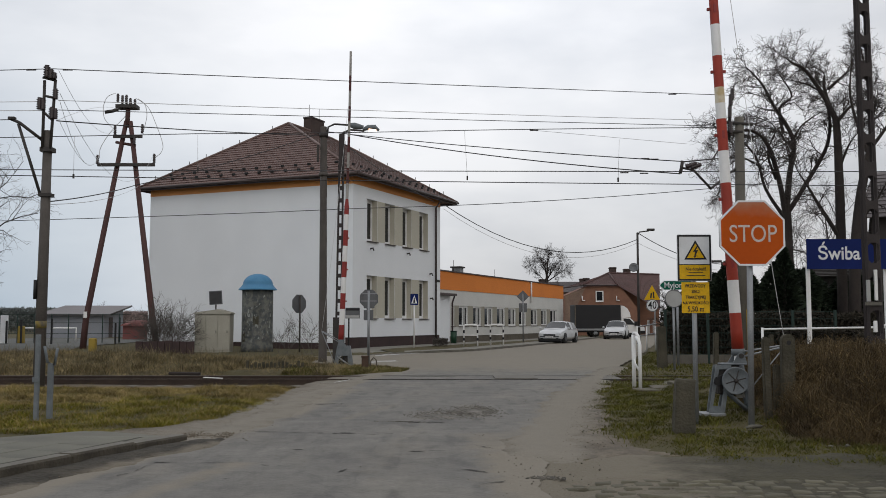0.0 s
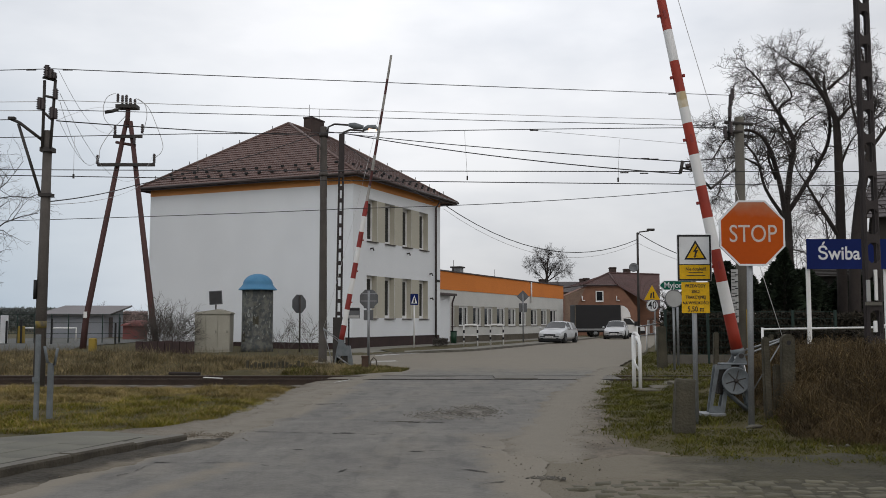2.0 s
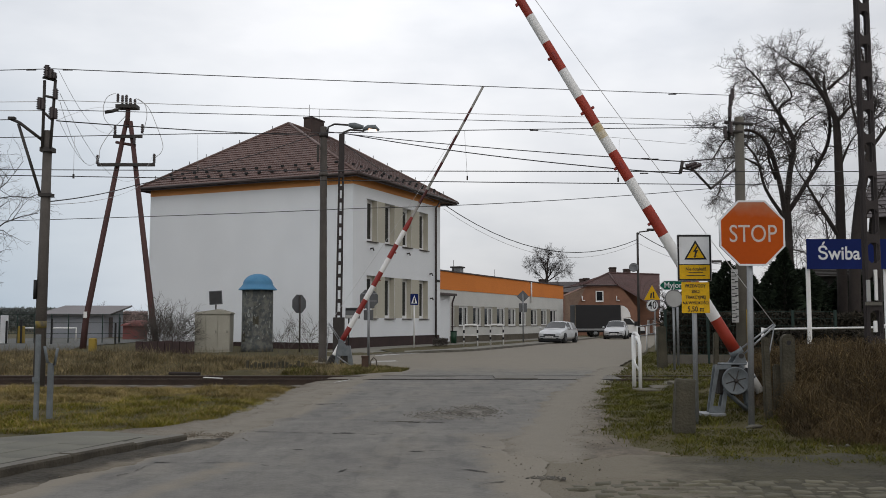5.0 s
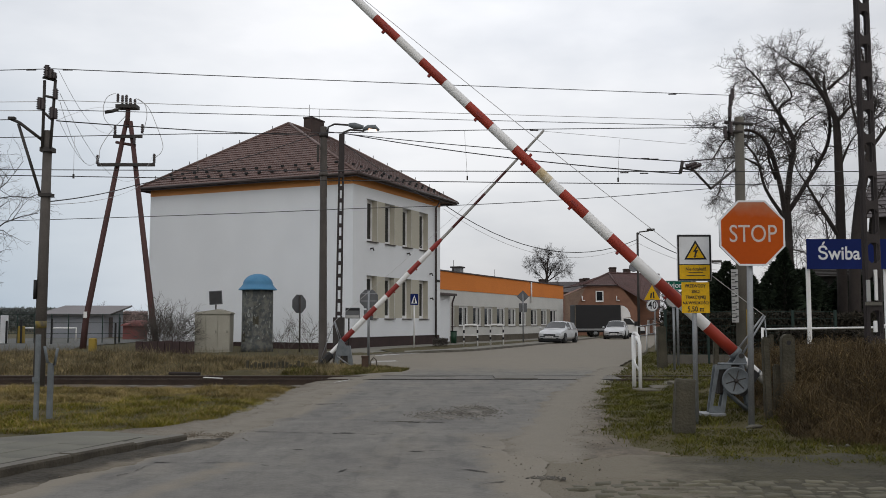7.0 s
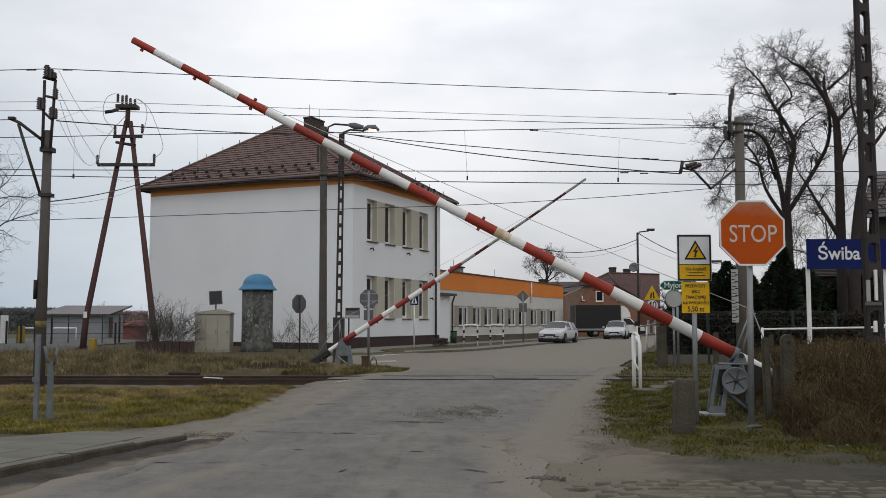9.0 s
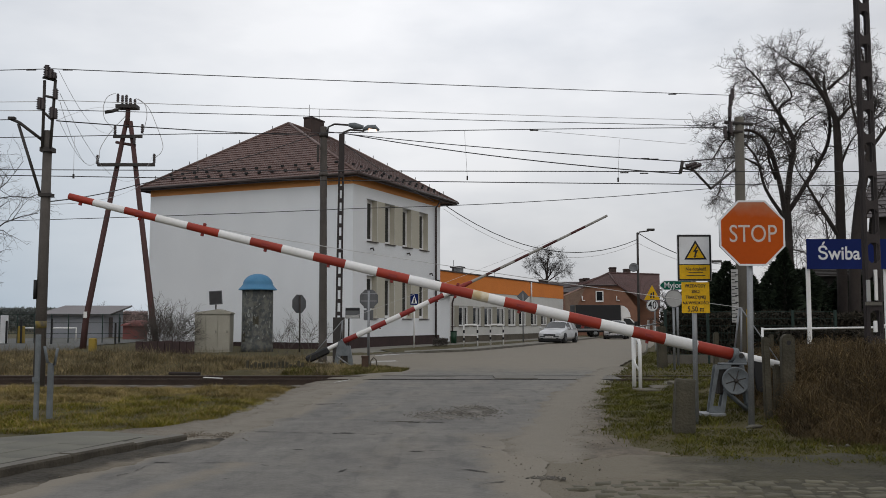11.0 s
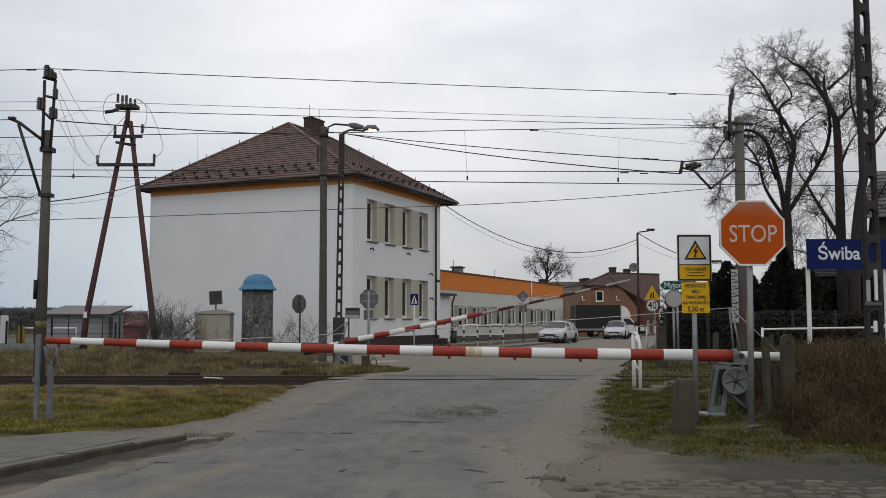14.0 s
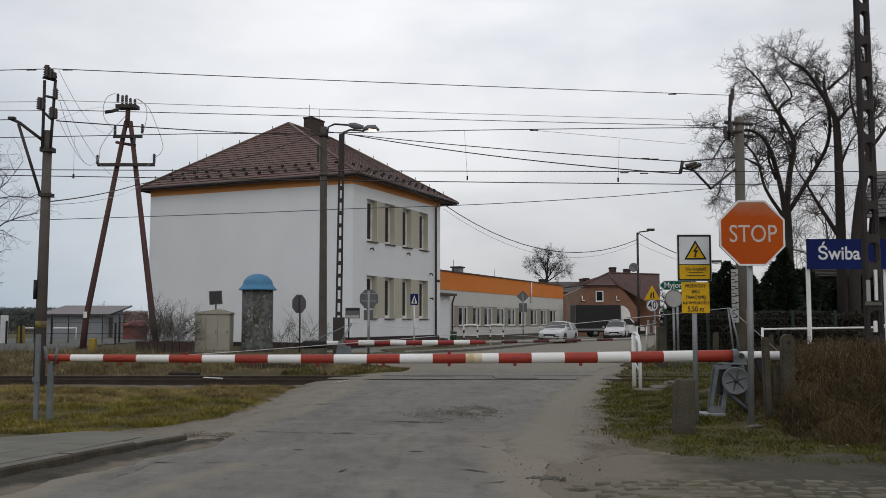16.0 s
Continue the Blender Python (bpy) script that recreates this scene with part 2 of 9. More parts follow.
M_PLASTER = mat("white_render", (0.745, 0.765, 0.785), 0.9, (0.685, 0.705, 0.725), 0.5, 90, 0.25, dist=0.004)
M_ORANGE = mat("orange_render", (0.68, 0.215, 0.038), 0.9, (0.61, 0.19, 0.036), 0.6, 90, 0.2, dist=0.004)
M_BAND = mat("pale_orange_render", (0.64, 0.285, 0.095), 0.9, (0.58, 0.25, 0.085), 0.6, 90, 0.2, dist=0.004)
M_CREAM = mat("cream_render", (0.46, 0.435, 0.36), 0.9, (0.42, 0.40, 0.33), 0.8, 90, 0.2, dist=0.004)
M_ANNEX = mat("pale_grey_render", (0.575, 0.572, 0.545), 0.9, (0.515, 0.512, 0.487), 0.8, 90, 0.2, dist=0.004)
M_BASE = mat("muddy_base_render", (0.120, 0.104, 0.082), 0.9, (0.080, 0.069, 0.054), 1.5, 40, 0.4)
M_PIER = mat("grey_beige_render", (0.300, 0.285, 0.235), 0.9, (0.26, 0.245, 0.20), 0.8, 90, 0.2, dist=0.004)
M_CURTAIN = mat("net_curtain", (0.40, 0.40, 0.38), 0.9, (0.26, 0.26, 0.25), 9, 40, 0.1)
M_PLINTH = mat("brown_plinth", (0.052, 0.031, 0.029), 0.85, (0.038, 0.025, 0.024), 2, 60, 0.3)
M_ROOF = mat("brown_metal_tile", (0.160, 0.103, 0.090), 0.5, (0.122, 0.080, 0.071), 0.8, 30, 0.2)


def tiled(name, axis):
    """Metal tile sheet: the roof colour with rounded pans running up the slope."""
    m = mat(name, (0.158, 0.098, 0.084), 0.55, (0.120, 0.075, 0.066), 0.7, 30, 0.15, grit=0.2)
    n, l = m.node_tree.nodes, m.node_tree.links
    co, wave, bp = n.new("ShaderNodeTexCoord"), n.new("ShaderNodeTexWave"), n.new("ShaderNodeBump")
    wave.bands_direction = axis
    wave.inputs["Scale"].default_value = 1.65
    bp.inputs["Strength"].default_value, bp.inputs["Distance"].default_value = 0.8, 0.05
    l.new(co.outputs["Object"], wave.inputs["Vector"])
    l.new(wave.outputs["Fac"], bp.inputs["Height"])
    l.new(bp.outputs[0], n["Principled BSDF"].inputs["Normal"])
    return m


M_ROOFX, M_ROOFY = tiled("brown_metal_tile_front", "X"), tiled("brown_metal_tile_side", "Y")
M_GUTTER = mat("dark_brown_sheet", (0.050, 0.034, 0.031), 0.5, scale=2)
M_SOFFIT = mat("soffit", (0.15, 0.10, 0.08), 0.7, scale=2)
M_CHIMNEY = mat("brown_clinker", (0.060, 0.038, 0.032), 0.8, (0.04, 0.028, 0.025), 4, 30, 0.5)
M_GLASS = mat("window_glass", (0.014, 0.017, 0.020), 0.06, scale=1, bump=0, spec=0.55)
M_PVC = mat("white_pvc", (0.78, 0.78, 0.77), 0.4, scale=3, bump=0)
M_STEEL = mat("galvanised_steel", (0.30, 0.31, 0.32), 0.5, (0.22, 0.23, 0.24), 5, 60, 0.2, metallic=0.5)
M_GREYPAINT = mat("grey_painted_steel", (0.175, 0.195, 0.205), 0.6, (0.10, 0.112, 0.12), 6, 60, 0.3)
M_DARKSTEEL = mat("dark_weathered_steel", (0.055, 0.05, 0.046), 0.7, (0.035, 0.03, 0.028), 4, 40, 0.3, metallic=0.2)
M_LATTICE = mat("lattice_steel", (0.046, 0.037, 0.036), 0.8, (0.028, 0.023, 0.022), 3, 40, 0.4)
M_RUST = mat("rust_painted_pole", (0.092, 0.042, 0.038), 0.8, (0.058, 0.030, 0.028), 1.2, 30, 0.4)
M_RUSTSTUB = mat("rusty_iron", (0.082, 0.050, 0.034), 0.9, (0.045, 0.029, 0.021), 6, 40, 0.6)
M_RED = mat("red_paint", (0.37, 0.037, 0.016), 0.55, (0.22, 0.027, 0.016), 1.6, 40, 0.1, grit=0.12)
M_WHITE = mat("white_paint", (0.80, 0.80, 0.80), 0.5, (0.66, 0.65, 0.62), 1.1, 40, 0.1, grit=0.06)
M_STAINED = mat("rust_stained_white", (0.74, 0.71, 0.62), 0.6, (0.50, 0.39, 0.22), 4.5, 40, 0.1, grit=0.08, contrast=0.12)
M_DEEPRED = mat("deep_red_paint", (0.28, 0.028, 0.022), 0.55, (0.20, 0.024, 0.020), 3, 40, 0.1)
# Far boom's thin end: its darkness against the sky is painted in.
M_BACKLITRED = mat("red_paint_dark_against_sky", (0.085, 0.016, 0.014), 0.6, (0.05, 0.014, 0.013), 3, 40, 0.1)
M_BACKLITWHITE = mat("white_paint_dark_against_sky", (0.36, 0.345, 0.32), 0.6, (0.22, 0.21, 0.19), 2, 40, 0.1)
M_SIGNRED = mat("faded_sign_red", (0.47, 0.088, 0.010), 0.8, (0.40, 0.070, 0.011), 1.6, 30, 0.05, spec=0.1, grit=0.08)


def weather_top(m, film, z0, z1):
    """Lays a greyish weathering film over the top of a sign, thickening from z0 to z1 and frayed by a noise."""
    n, l = m.node_tree.nodes, m.node_tree.links
    b = n["Principled BSDF"]
    base = b.inputs["Base Color"].links[0].from_socket
    co, xyz, fray, add, span, mix = n.new("ShaderNodeTexCoord"), n.new("ShaderNodeSeparateXYZ"), n.new("ShaderNodeTexNoise"), n.new("ShaderNodeMath"), n.new("ShaderNodeMapRange"), n.new("ShaderNodeMix")
    fray.inputs["Scale"].default_value, fray.inputs["Detail"].default_value = 5, 5
    add.operation = "MULTIPLY_ADD"
    add.inputs[1].default_value = 0.3
    span.inputs["From Min"].default_value, span.inputs["From Max"].default_value, span.inputs["To Max"].default_value = z0 + 0.15, z1 + 0.15, 0.6
    mix.data_type = "RGBA"
    mix.inputs["B"].default_value = (*film, 1)
    l.new(co.outputs["Object"], xyz.inputs[0])
    l.new(co.outputs["Object"], fray.inputs["Vector"])
    l.new(fray.outputs["Fac"], add.inputs[0])
    l.new(xyz.outputs["Z"], add.inputs[2])
    l.new(add.outputs[0], span.inputs["Value"])
    l.new(span.outputs[0], mix.inputs["Factor"])
    l.new(base, mix.inputs["A"])
    l.new(mix.outputs["Result"], b.inputs["Base Color"])


weather_top(M_SIGNRED, (0.36, 0.26, 0.19), 2.76, 3.03)
M_SIGNWHITE = mat("sign_white", (0.74, 0.75, 0.76), 0.45, scale=3, bump=0.05, grit=0.06)
M_SIGNPALE = mat("faded_letters", (0.60, 0.54, 0.48), 0.6, (0.50, 0.40, 0.32), 9, 30, 0.05)
M_SIGNYEL = mat("sign_yellow", (0.72, 0.42, 0.012), 0.45, (0.62, 0.36, 0.012), 2, 30, 0.05, spec=0.15)
M_SIGNBLUE = mat("station_blue", (0.008, 0.018, 0.105), 0.7, scale=2, bump=0.03, spec=0.12)
M_SIGNBACK = mat("grey_sign_back", (0.135, 0.139, 0.145), 0.5, (0.095, 0.098, 0.104), 3, 40, 0.1, metallic=0.3, grit=0.1)
M_PALEBACK = mat("pale_sign_back", (0.40, 0.40, 0.39), 0.6, (0.30, 0.30, 0.29), 3, 40, 0.1, grit=0.1)
M_SIGNGREEN = mat("sign_green", (0.010, 0.12, 0.075), 0.7, scale=2, bump=0.03, spec=0.12)
M_BLACK = mat("black", (0.012, 0.012, 0.013), 0.6, scale=4, bump=0.1)
M_RUBBER = mat("rubber", (0.018, 0.018, 0.018), 0.85, scale=8)
M_WIRE = mat("wire", (0.030, 0.028, 0.030), 0.6, scale=4, bump=0)
M_PALEWIRE = mat("aluminium_wire", (0.60, 0.60, 0.60), 0.5, scale=4, bump=0)
M_PORCELAIN = mat("brown_porcelain", (0.035, 0.022, 0.022), 0.3, scale=4, bump=0)
M_BLUEDOME = mat("blue_plastic_dome", (0.045, 0.17, 0.31), 0.6, (0.06, 0.20, 0.34), 3, 30, 0.1)
M_POSTER = mat("torn_posters", (0.115, 0.115, 0.10), 0.9, (0.055, 0.06, 0.06), 5, 22, 0.4, contrast=0.08)
M_SCRAP = leafy("paper_scraps", (0.10, 0.11, 0.10), (0.30, 0.31, 0.29))
M_BEIGEBOX = mat("beige_cabinet", (0.37, 0.355, 0.30), 0.7, (0.29, 0.275, 0.225), 1.5, 30, 0.1)
M_GREYSHED = mat("grey_shed_wall", (0.27, 0.285, 0.31), 0.85, (0.23, 0.24, 0.265), 0.7, 30, 0.2)
M_SHEDROOF = mat("grey_sheet_roof", (0.17, 0.155, 0.158), 0.7, scale=0.6)
M_BRICK = mat("red_brick", (0.235, 0.118, 0.075), 0.9, (0.165, 0.085, 0.058), 1.5, 30, 0.4)
M_DARKWALL = mat("dark_weathered_wall", (0.060, 0.052, 0.045), 0.9, (0.042, 0.037, 0.033), 1.2, 20, 0.4)
M_STONEWALL = mat("brown_stone_wall", (0.24, 0.17, 0.125), 0.9, (0.15, 0.10, 0.08), 1.6, 12, 0.5)
M_REDROOF = mat("old_red_tiles", (0.098, 0.051, 0.046), 0.85, (0.068, 0.039, 0.036), 0.8, 12, 0.4)
M_REDSHED = mat("faded_red_sheet", (0.22, 0.070, 0.062), 0.8, (0.15, 0.060, 0.055), 1.4, 20, 0.3)
M_DARKPANEL = mat("dark_weathered_panel", (0.050, 0.048, 0.050), 0.7, (0.030, 0.029, 0.030), 3, 40, 0.2)
M_GREYROOF = mat("grey_roof", (0.13, 0.115, 0.115), 0.85, (0.10, 0.09, 0.09), 0.6, 12, 0.3)
M_BARK = mat("bark", (0.040, 0.032, 0.027), 0.95, (0.024, 0.019, 0.018), 3, 25, 0.6)
M_TWIG = mat("twigs", (0.058, 0.049, 0.045), 0.95, scale=2, bump=0)
M_PALEBARK = mat("pale_bark", (0.105, 0.097, 0.092), 0.95, (0.070, 0.064, 0.060), 2, 25, 0.4)
M_PALETWIG = mat("pale_twigs", (0.165, 0.155, 0.152), 0.95, scale=2, bump=0)
M_CONIFER = leafy("conifer_needles", (0.013, 0.021, 0.013), (0.028, 0.040, 0.022), patch=0.4)
M_DIMHEDGE = leafy("dull_bare_hedge", (0.020, 0.018, 0.013), (0.045, 0.038, 0.028), patch=0.4)
# Distance haze goes into the base colours of woods and far shrub.
M_FARWOOD = mat("hazy_woods", (0.13, 0.145, 0.155), 1.0, (0.10, 0.115, 0.125), 0.05, 0.6, 0)
M_HAZYSHRUB = leafy("hazed_far_shrub", (0.105, 0.122, 0.118), (0.180, 0.195, 0.185), patch=0.4)
M_FARBROWN = leafy("far_leafless_shrubs", (0.260, 0.195, 0.185), (0.370, 0.290, 0.275), patch=0.4)
M_SILVER = mat("silver_car_paint", (0.58, 0.59, 0.60), 0.32, scale=2, bump=0, metallic=0.3, grit=0.05)
M_CARGLASS = mat("car_glass", (0.020, 0.024, 0.026), 0.10, scale=1, bump=0, spec=0.40)
M_LIGHTGLASS = mat("headlight", (0.55, 0.56, 0.58), 0.15, scale=5, bump=0)
M_TARP = mat("black_tarpaulin", (0.010, 0.010, 0.012), 0.6, scale=1.5, bump=0.3)
M_GREEN = mat("green_paint", (0.012, 0.05, 0.025), 0.5, scale=3)
M_DKGREEN = mat("dark_green_mesh", (0.011, 0.030, 0.024), 0.7, scale=3)
M_YELLOW = mat("yellow_paint", (0.30, 0.21, 0.03), 0.6, scale=3)
M_DULLYELLOW = mat("worn_yellow_paint", (0.19, 0.145, 0.035), 0.8, (0.10, 0.085, 0.06), 9, 40, 0.3, contrast=0.1)
M_LAMP = glow("lamp_glow", (1.0, 0.62, 0.42), 3.0)
M_WOOD = mat("weathered_wood", (0.17, 0.145, 0.115), 0.9, (0.10, 0.085, 0.07), 3, 40, 0.5)
M_PAINTLINE = mat("worn_road_paint", (0.46, 0.45, 0.42), 0.8, (0.20, 0.19, 0.175), 5, 40, 0.2, contrast=0.12)


# ---- mesh helpers ----
def part(name, bm, material, parent, label=""):
    """Links a bmesh as one mesh object under a thing or a part."""
    me = bpy.data.meshes.new(name)
    bm.normal_update()
    bm.to_mesh(me)
    bm.free()
    for m in material if isinstance(material, (list, tuple)) else [material]:
        me.materials.append(m)
    ob = new(name, me)
    if parent:
        ob.parent = parent
    if label:
        tagged(ob, label)
    return ob


def mesh_thing(name, bm, material, label, category, group="", kind="", m=None):
    ob = part(name, bm, material, None)
    if m:
        ob.matrix_basis = m
    return tagged(ob, label, category, group, kind)


def thing(name, m, label, category, group="", kind=""):
    ob = new(name)
    ob.empty_display_size = 0.2
    ob.matrix_basis = m
    return tagged(ob, label, category, group, kind)


def smooth(ob, angle=40):
    for p in ob.data.polygons:
        p.use_smooth = True
    ob.data.set_sharp_from_angle(angle=radians(angle))
    return ob


def box(x0, x1, y0, y1, z0, z1, bm=None, mi=0, bevel=0.0):
    own = bmesh.new()
    vs = [own.verts.new((x, y, z)) for x in (x0, x1) for y in (y0, y1) for z in (z0, z1)]
    for f in ((0, 1, 3, 2), (4, 6, 7, 5), (0, 4, 5, 1), (2, 3, 7, 6), (0, 2, 6, 4), (1, 5, 7, 3)):
        own.faces.new([vs[i] for i in f])
    if bevel:
        bmesh.ops.bevel(own, geom=list(own.edges), offset=bevel, segments=1, affect="EDGES")
    return join(bm, own, mi)


def join(bm, own, mi=0, m=None):
    """Adds own to bm (or returns own), with that material index, moved by m."""
    if m:
        bmesh.ops.transform(own, matrix=m, verts=own.verts)
    for f in own.faces:
        f.material_index = mi
    if bm is None:
        return own
    key = {v: bm.verts.new(v.co) for v in own.verts}
    for f in own.faces:
        g = bm.faces.new([key[v] for v in f.verts])
        g.material_index = f.material_index
    own.free()
    return bm


def tube(pts, radii, sides=8, bm=None, mi=0, cap=True):
    """A tube along points; radii one number or one for each point."""
    bm = bm or bmesh.new()
    pts = [Vector(p) for p in pts]
    if not isinstance(radii, (list, tuple)):
        radii = [radii] * len(pts)
    rings = []
    side = None
    for i, p in enumerate(pts):
        d = (pts[min(i + 1, len(pts) - 1)] - pts[max(i - 1, 0)]).normalized()
        if side is None:
            side = d.cross(Vector((0.0123, 0.997, 0.05)) if abs(d.y) < 0.9 else Vector((1, 0, 0.02)))
        side = (side - d * side.dot(d)).normalized()
        up = d.cross(side)
        rings.append([bm.verts.new(p + radii[i] * (math.cos(a) * side + math.sin(a) * up)) for a in (2 * math.pi * k / sides for k in range(sides))])
    for a, b in zip(rings, rings[1:]):
        for k in range(sides):
            f = bm.faces.new((a[k], a[(k + 1) % sides], b[(k + 1) % sides], b[k]))
            f.material_index, f.smooth = mi, sides > 4
    if cap and sides > 2:
        for r, flip in ((rings[0], True), (rings[-1], False)):
            f = bm.faces.new(r[::-1] if flip else r)
            f.material_index = mi
    return bm


def lathe(profile, steps=20, bm=None, mi=0):
    """Turns (radius, z) pairs round the z axis."""
    bm = bm or bmesh.new()
    rings = [[bm.verts.new((max(r, 0.0005) * math.cos(2 * math.pi * k / steps), max(r, 0.0005) * math.sin(2 * math.pi * k / steps), z)) for k in range(steps)] for r, z in profile]
    for a, b in zip(rings, rings[1:]):
        for k in range(steps):
            f = bm.faces.new((a[k], a[(k + 1) % steps], b[(k + 1) % steps], b[k]))
            f.material_index, f.smooth = mi, True
    bm.faces.new(rings[0][::-1]).material_index = mi
    bm.faces.new(rings[-1]).material_index = mi
    return bm


def plate(outline, y0, y1, bm=None, mi=0):
    """A plate with an (x, z) outline, from y0 (front) to y1."""
    bm = bm or bmesh.new()
    a = [bm.verts.new((x, y0, z)) for x, z in outline]
    b = [bm.verts.new((x, y1, z)) for x, z in outline]
    k = len(outline)
    for f in [bm.faces.new(a), bm.faces.new(b[::-1])] + [bm.faces.new((a[i], b[i], b[(i + 1) % k], a[(i + 1) % k])) for i in range(k)]:
        f.material_index = mi
    return bm


def ring_plate(outer, inner, y0, y1, bm=None, mi=0):
    """A frame between two outlines of equal length."""
    bm = bm or bmesh.new()
    rows = [[bm.verts.new((x, y, z)) for x, z in o] for o, y in ((outer, y0), (inner, y0), (inner, y1), (outer, y1))]
    k = len(outer)
    for p, q in zip(rows, rows[1:] + rows[:1]):
        for i in range(k):
            bm.faces.new((p[i], p[(i + 1) % k], q[(i + 1) % k], q[i])).material_index = mi
    return bm


def ngon(r, k=8, turn=0.0, cx=0.0, cz=0.0):
    return [(cx + r * math.cos(2 * math.pi * (i + turn) / k), cz + r * math.sin(2 * math.pi * (i + turn) / k)) for i in range(k)]


def rect(x0, x1, z0, z1, c=0.0):
    """A rectangle's outline, its corners rounded by c."""
    if not c:
        return [(x0, z0), (x1, z0), (x1, z1), (x0, z1)]
    out = []
    for cx, cz, a0 in ((x1 - c, z0 + c, -90), (x1 - c, z1 - c, 0), (x0 + c, z1 - c, 90), (x0 + c, z0 + c, 180)):
        out += [(cx + c * math.cos(radians(a0 + k * 30)), cz + c * math.sin(radians(a0 + k * 30))) for k in range(4)]
    return out


def lettering(text, size, material, parent, m, name="lettering", label="", wide=1.0, bold=0.0, align="CENTER"):
    """Raised letters in the built-in font, turned into a mesh."""
    cu = bpy.data.curves.new(name, "FONT")
    cu.body, cu.size, cu.extrude, cu.offset = text, size, 0.001, bold
    cu.align_x, cu.align_y, cu.resolution_u = align, "CENTER", 4
    ob = new(name, cu)
    me = bpy.data.meshes.new_from_object(ob.evaluated_get(bpy.context.evaluated_depsgraph_get()))
    bpy.data.objects.remove(ob)
    me.materials.clear()
    me.materials.append(material)
    me.transform(Matrix.Diagonal((wide, 1, 1, 1)))
    ob = new(name, me)
    ob.parent = parent
    ob.matrix_basis = m
    if label:
        tagged(ob, label)
    return ob


def sag(a, b, drop, k=14):
    a, b = Vector(a), Vector(b)
    return [a.lerp(b, i / k) - Vector((0, 0, drop * 4 * (i / k) * (1 - i / k))) for i in range(k + 1)]


def curve_through(pts, k=6):
    """A smooth line through a few points."""
    pts = [Vector(p) for p in pts]
    out = []
    for i in range(len(pts) - 1):
        p0, p1, p2, p3 = pts[max(i - 1, 0)], pts[i], pts[i + 1], pts[min(i + 2, len(pts) - 1)]
        for j in range(k):
            t = j / k
            out.append(0.5 * (2 * p1 + (p2 - p0) * t + (2 * p0 - 5 * p1 + 4 * p2 - p3) * t * t + (3 * p1 - p0 - 3 * p2 + p3) * t ** 3))
    return out + [pts[-1]]


# ---- ground, road and track ----
LEFT_Y = [-30, 0, 8, 10, 12, 14, 17, 20, 24, 27, 28.5, 30, 31, 36, 38, 40, 44.4, 55, 65, 82, 140]
LEFT_X = [-14, -6.6, -3.98, -3.30, -2.80, -2.58, -2.62, -2.35, -1.95, -1.05, -0.95, -2.4, -9.0, -9.0, -5.5, -3.0, 1.24, 5.2, 8.5, 13.7, 34]
RIGHT_Y = [-30, 0, 7.4, 11, 13.6, 17.8, 21, 24.3, 28.9, 40, 66, 92, 140]
RIGHT_X = [-4, 0.3, 0.8, 1.17, 1.66, 2.44, 3.26, 4.07, 5.36, 8.4, 15.2, 22, 42]
GRASS_Y = [8.6, 8.75, 9.0, 9.6, 10.7, 12.2, 15.4, 19.3, 22.5, 26.5, 29, 40]
GRASS_X = [9, 4.4, 3.4, 2.42, 1.95, 1.88, 2.35, 3.05, 3.8, 4.75, 5.5, 8.5]
GRASSL_Y = [11.6, 12.6, 13.6, 15, 16, 18, 20, 21, 24.5, 26.5]
GRASSL_X = [-4.2, -3.65, -3.1, -2.95, -2.95, -3.0, -2.95, -2.9, -2.6, -1.5]


def kerb_line(y):
    """The back of the kerb along the near pavement."""
    return -4.257 + 0.325 * (y - 8.09)


def ramp(a, b, t):
    k = min(max((t - a) / (b - a), 0), 1)
    return k * k * (3 - 2 * k)


def left_edge(y):
    return float(np.interp(y, LEFT_Y, LEFT_X))


def right_edge(y):
    return float(np.interp(y, RIGHT_Y, RIGHT_X))


def ground_z(x, y):
    """Verges stand a little above the road, the track bed a little below, the school yard highest."""
    l, r = left_edge(y), right_edge(y)
    out = max(l - x, x - r)
    z = -0.05 + 0.06 * ramp(0.0, 0.9, out)
    n = noise.noise(Vector((x * 0.6, y * 0.6, 0))) * 0.04 + noise.noise(Vector((x * 2.3, y * 2.3, 3))) * 0.018
    z += n * ramp(0.3, 1.2, out) * (ramp(8.5, 9.4, y) if x > 0 else 1.0)
    if x < 0:
        z += 0.05 * ramp(0.6, 2.0, out) * ramp(12.5, 15, y) * (1 - ramp(17.5, 20.0, y))
        z -= 0.19 * ramp(19.6, 21.3, y) * (1 - ramp(25.4, 26.6, y)) * ramp(0.1, 0.8, out)
        z += 0.22 * ramp(27.5, 30, y) * (1 - ramp(33, 36, y)) * ramp(0.6, 2.5, out) * ramp(-3.4, -5.2, x)
        z += 0.2 * ramp(43.5, 46, y) * ramp(1.0, 3.0, out) * (1 - ramp(70, 90, y)) * ramp(-9.0, -13.0, x)
    else:
        z -= 0.05 * (1 - ramp(8.6, 9.3, y)) * ramp(0.05, 0.5, out)
        z += 0.12 * ramp(1.0, 3.5, out) * ramp(11.9, 14.2, y) * (1 - ramp(20, 21.5, y))
        z += 0.30 * ramp(4.4, 6.6, x) * ramp(9.5, 12.0, y) * (1 - ramp(19, 21, y))
        z -= 0.045 * ramp(21.0, 21.9, y) * (1 - ramp(25.4, 26.4, y)) * ramp(0.1, 0.8, out)
    return z


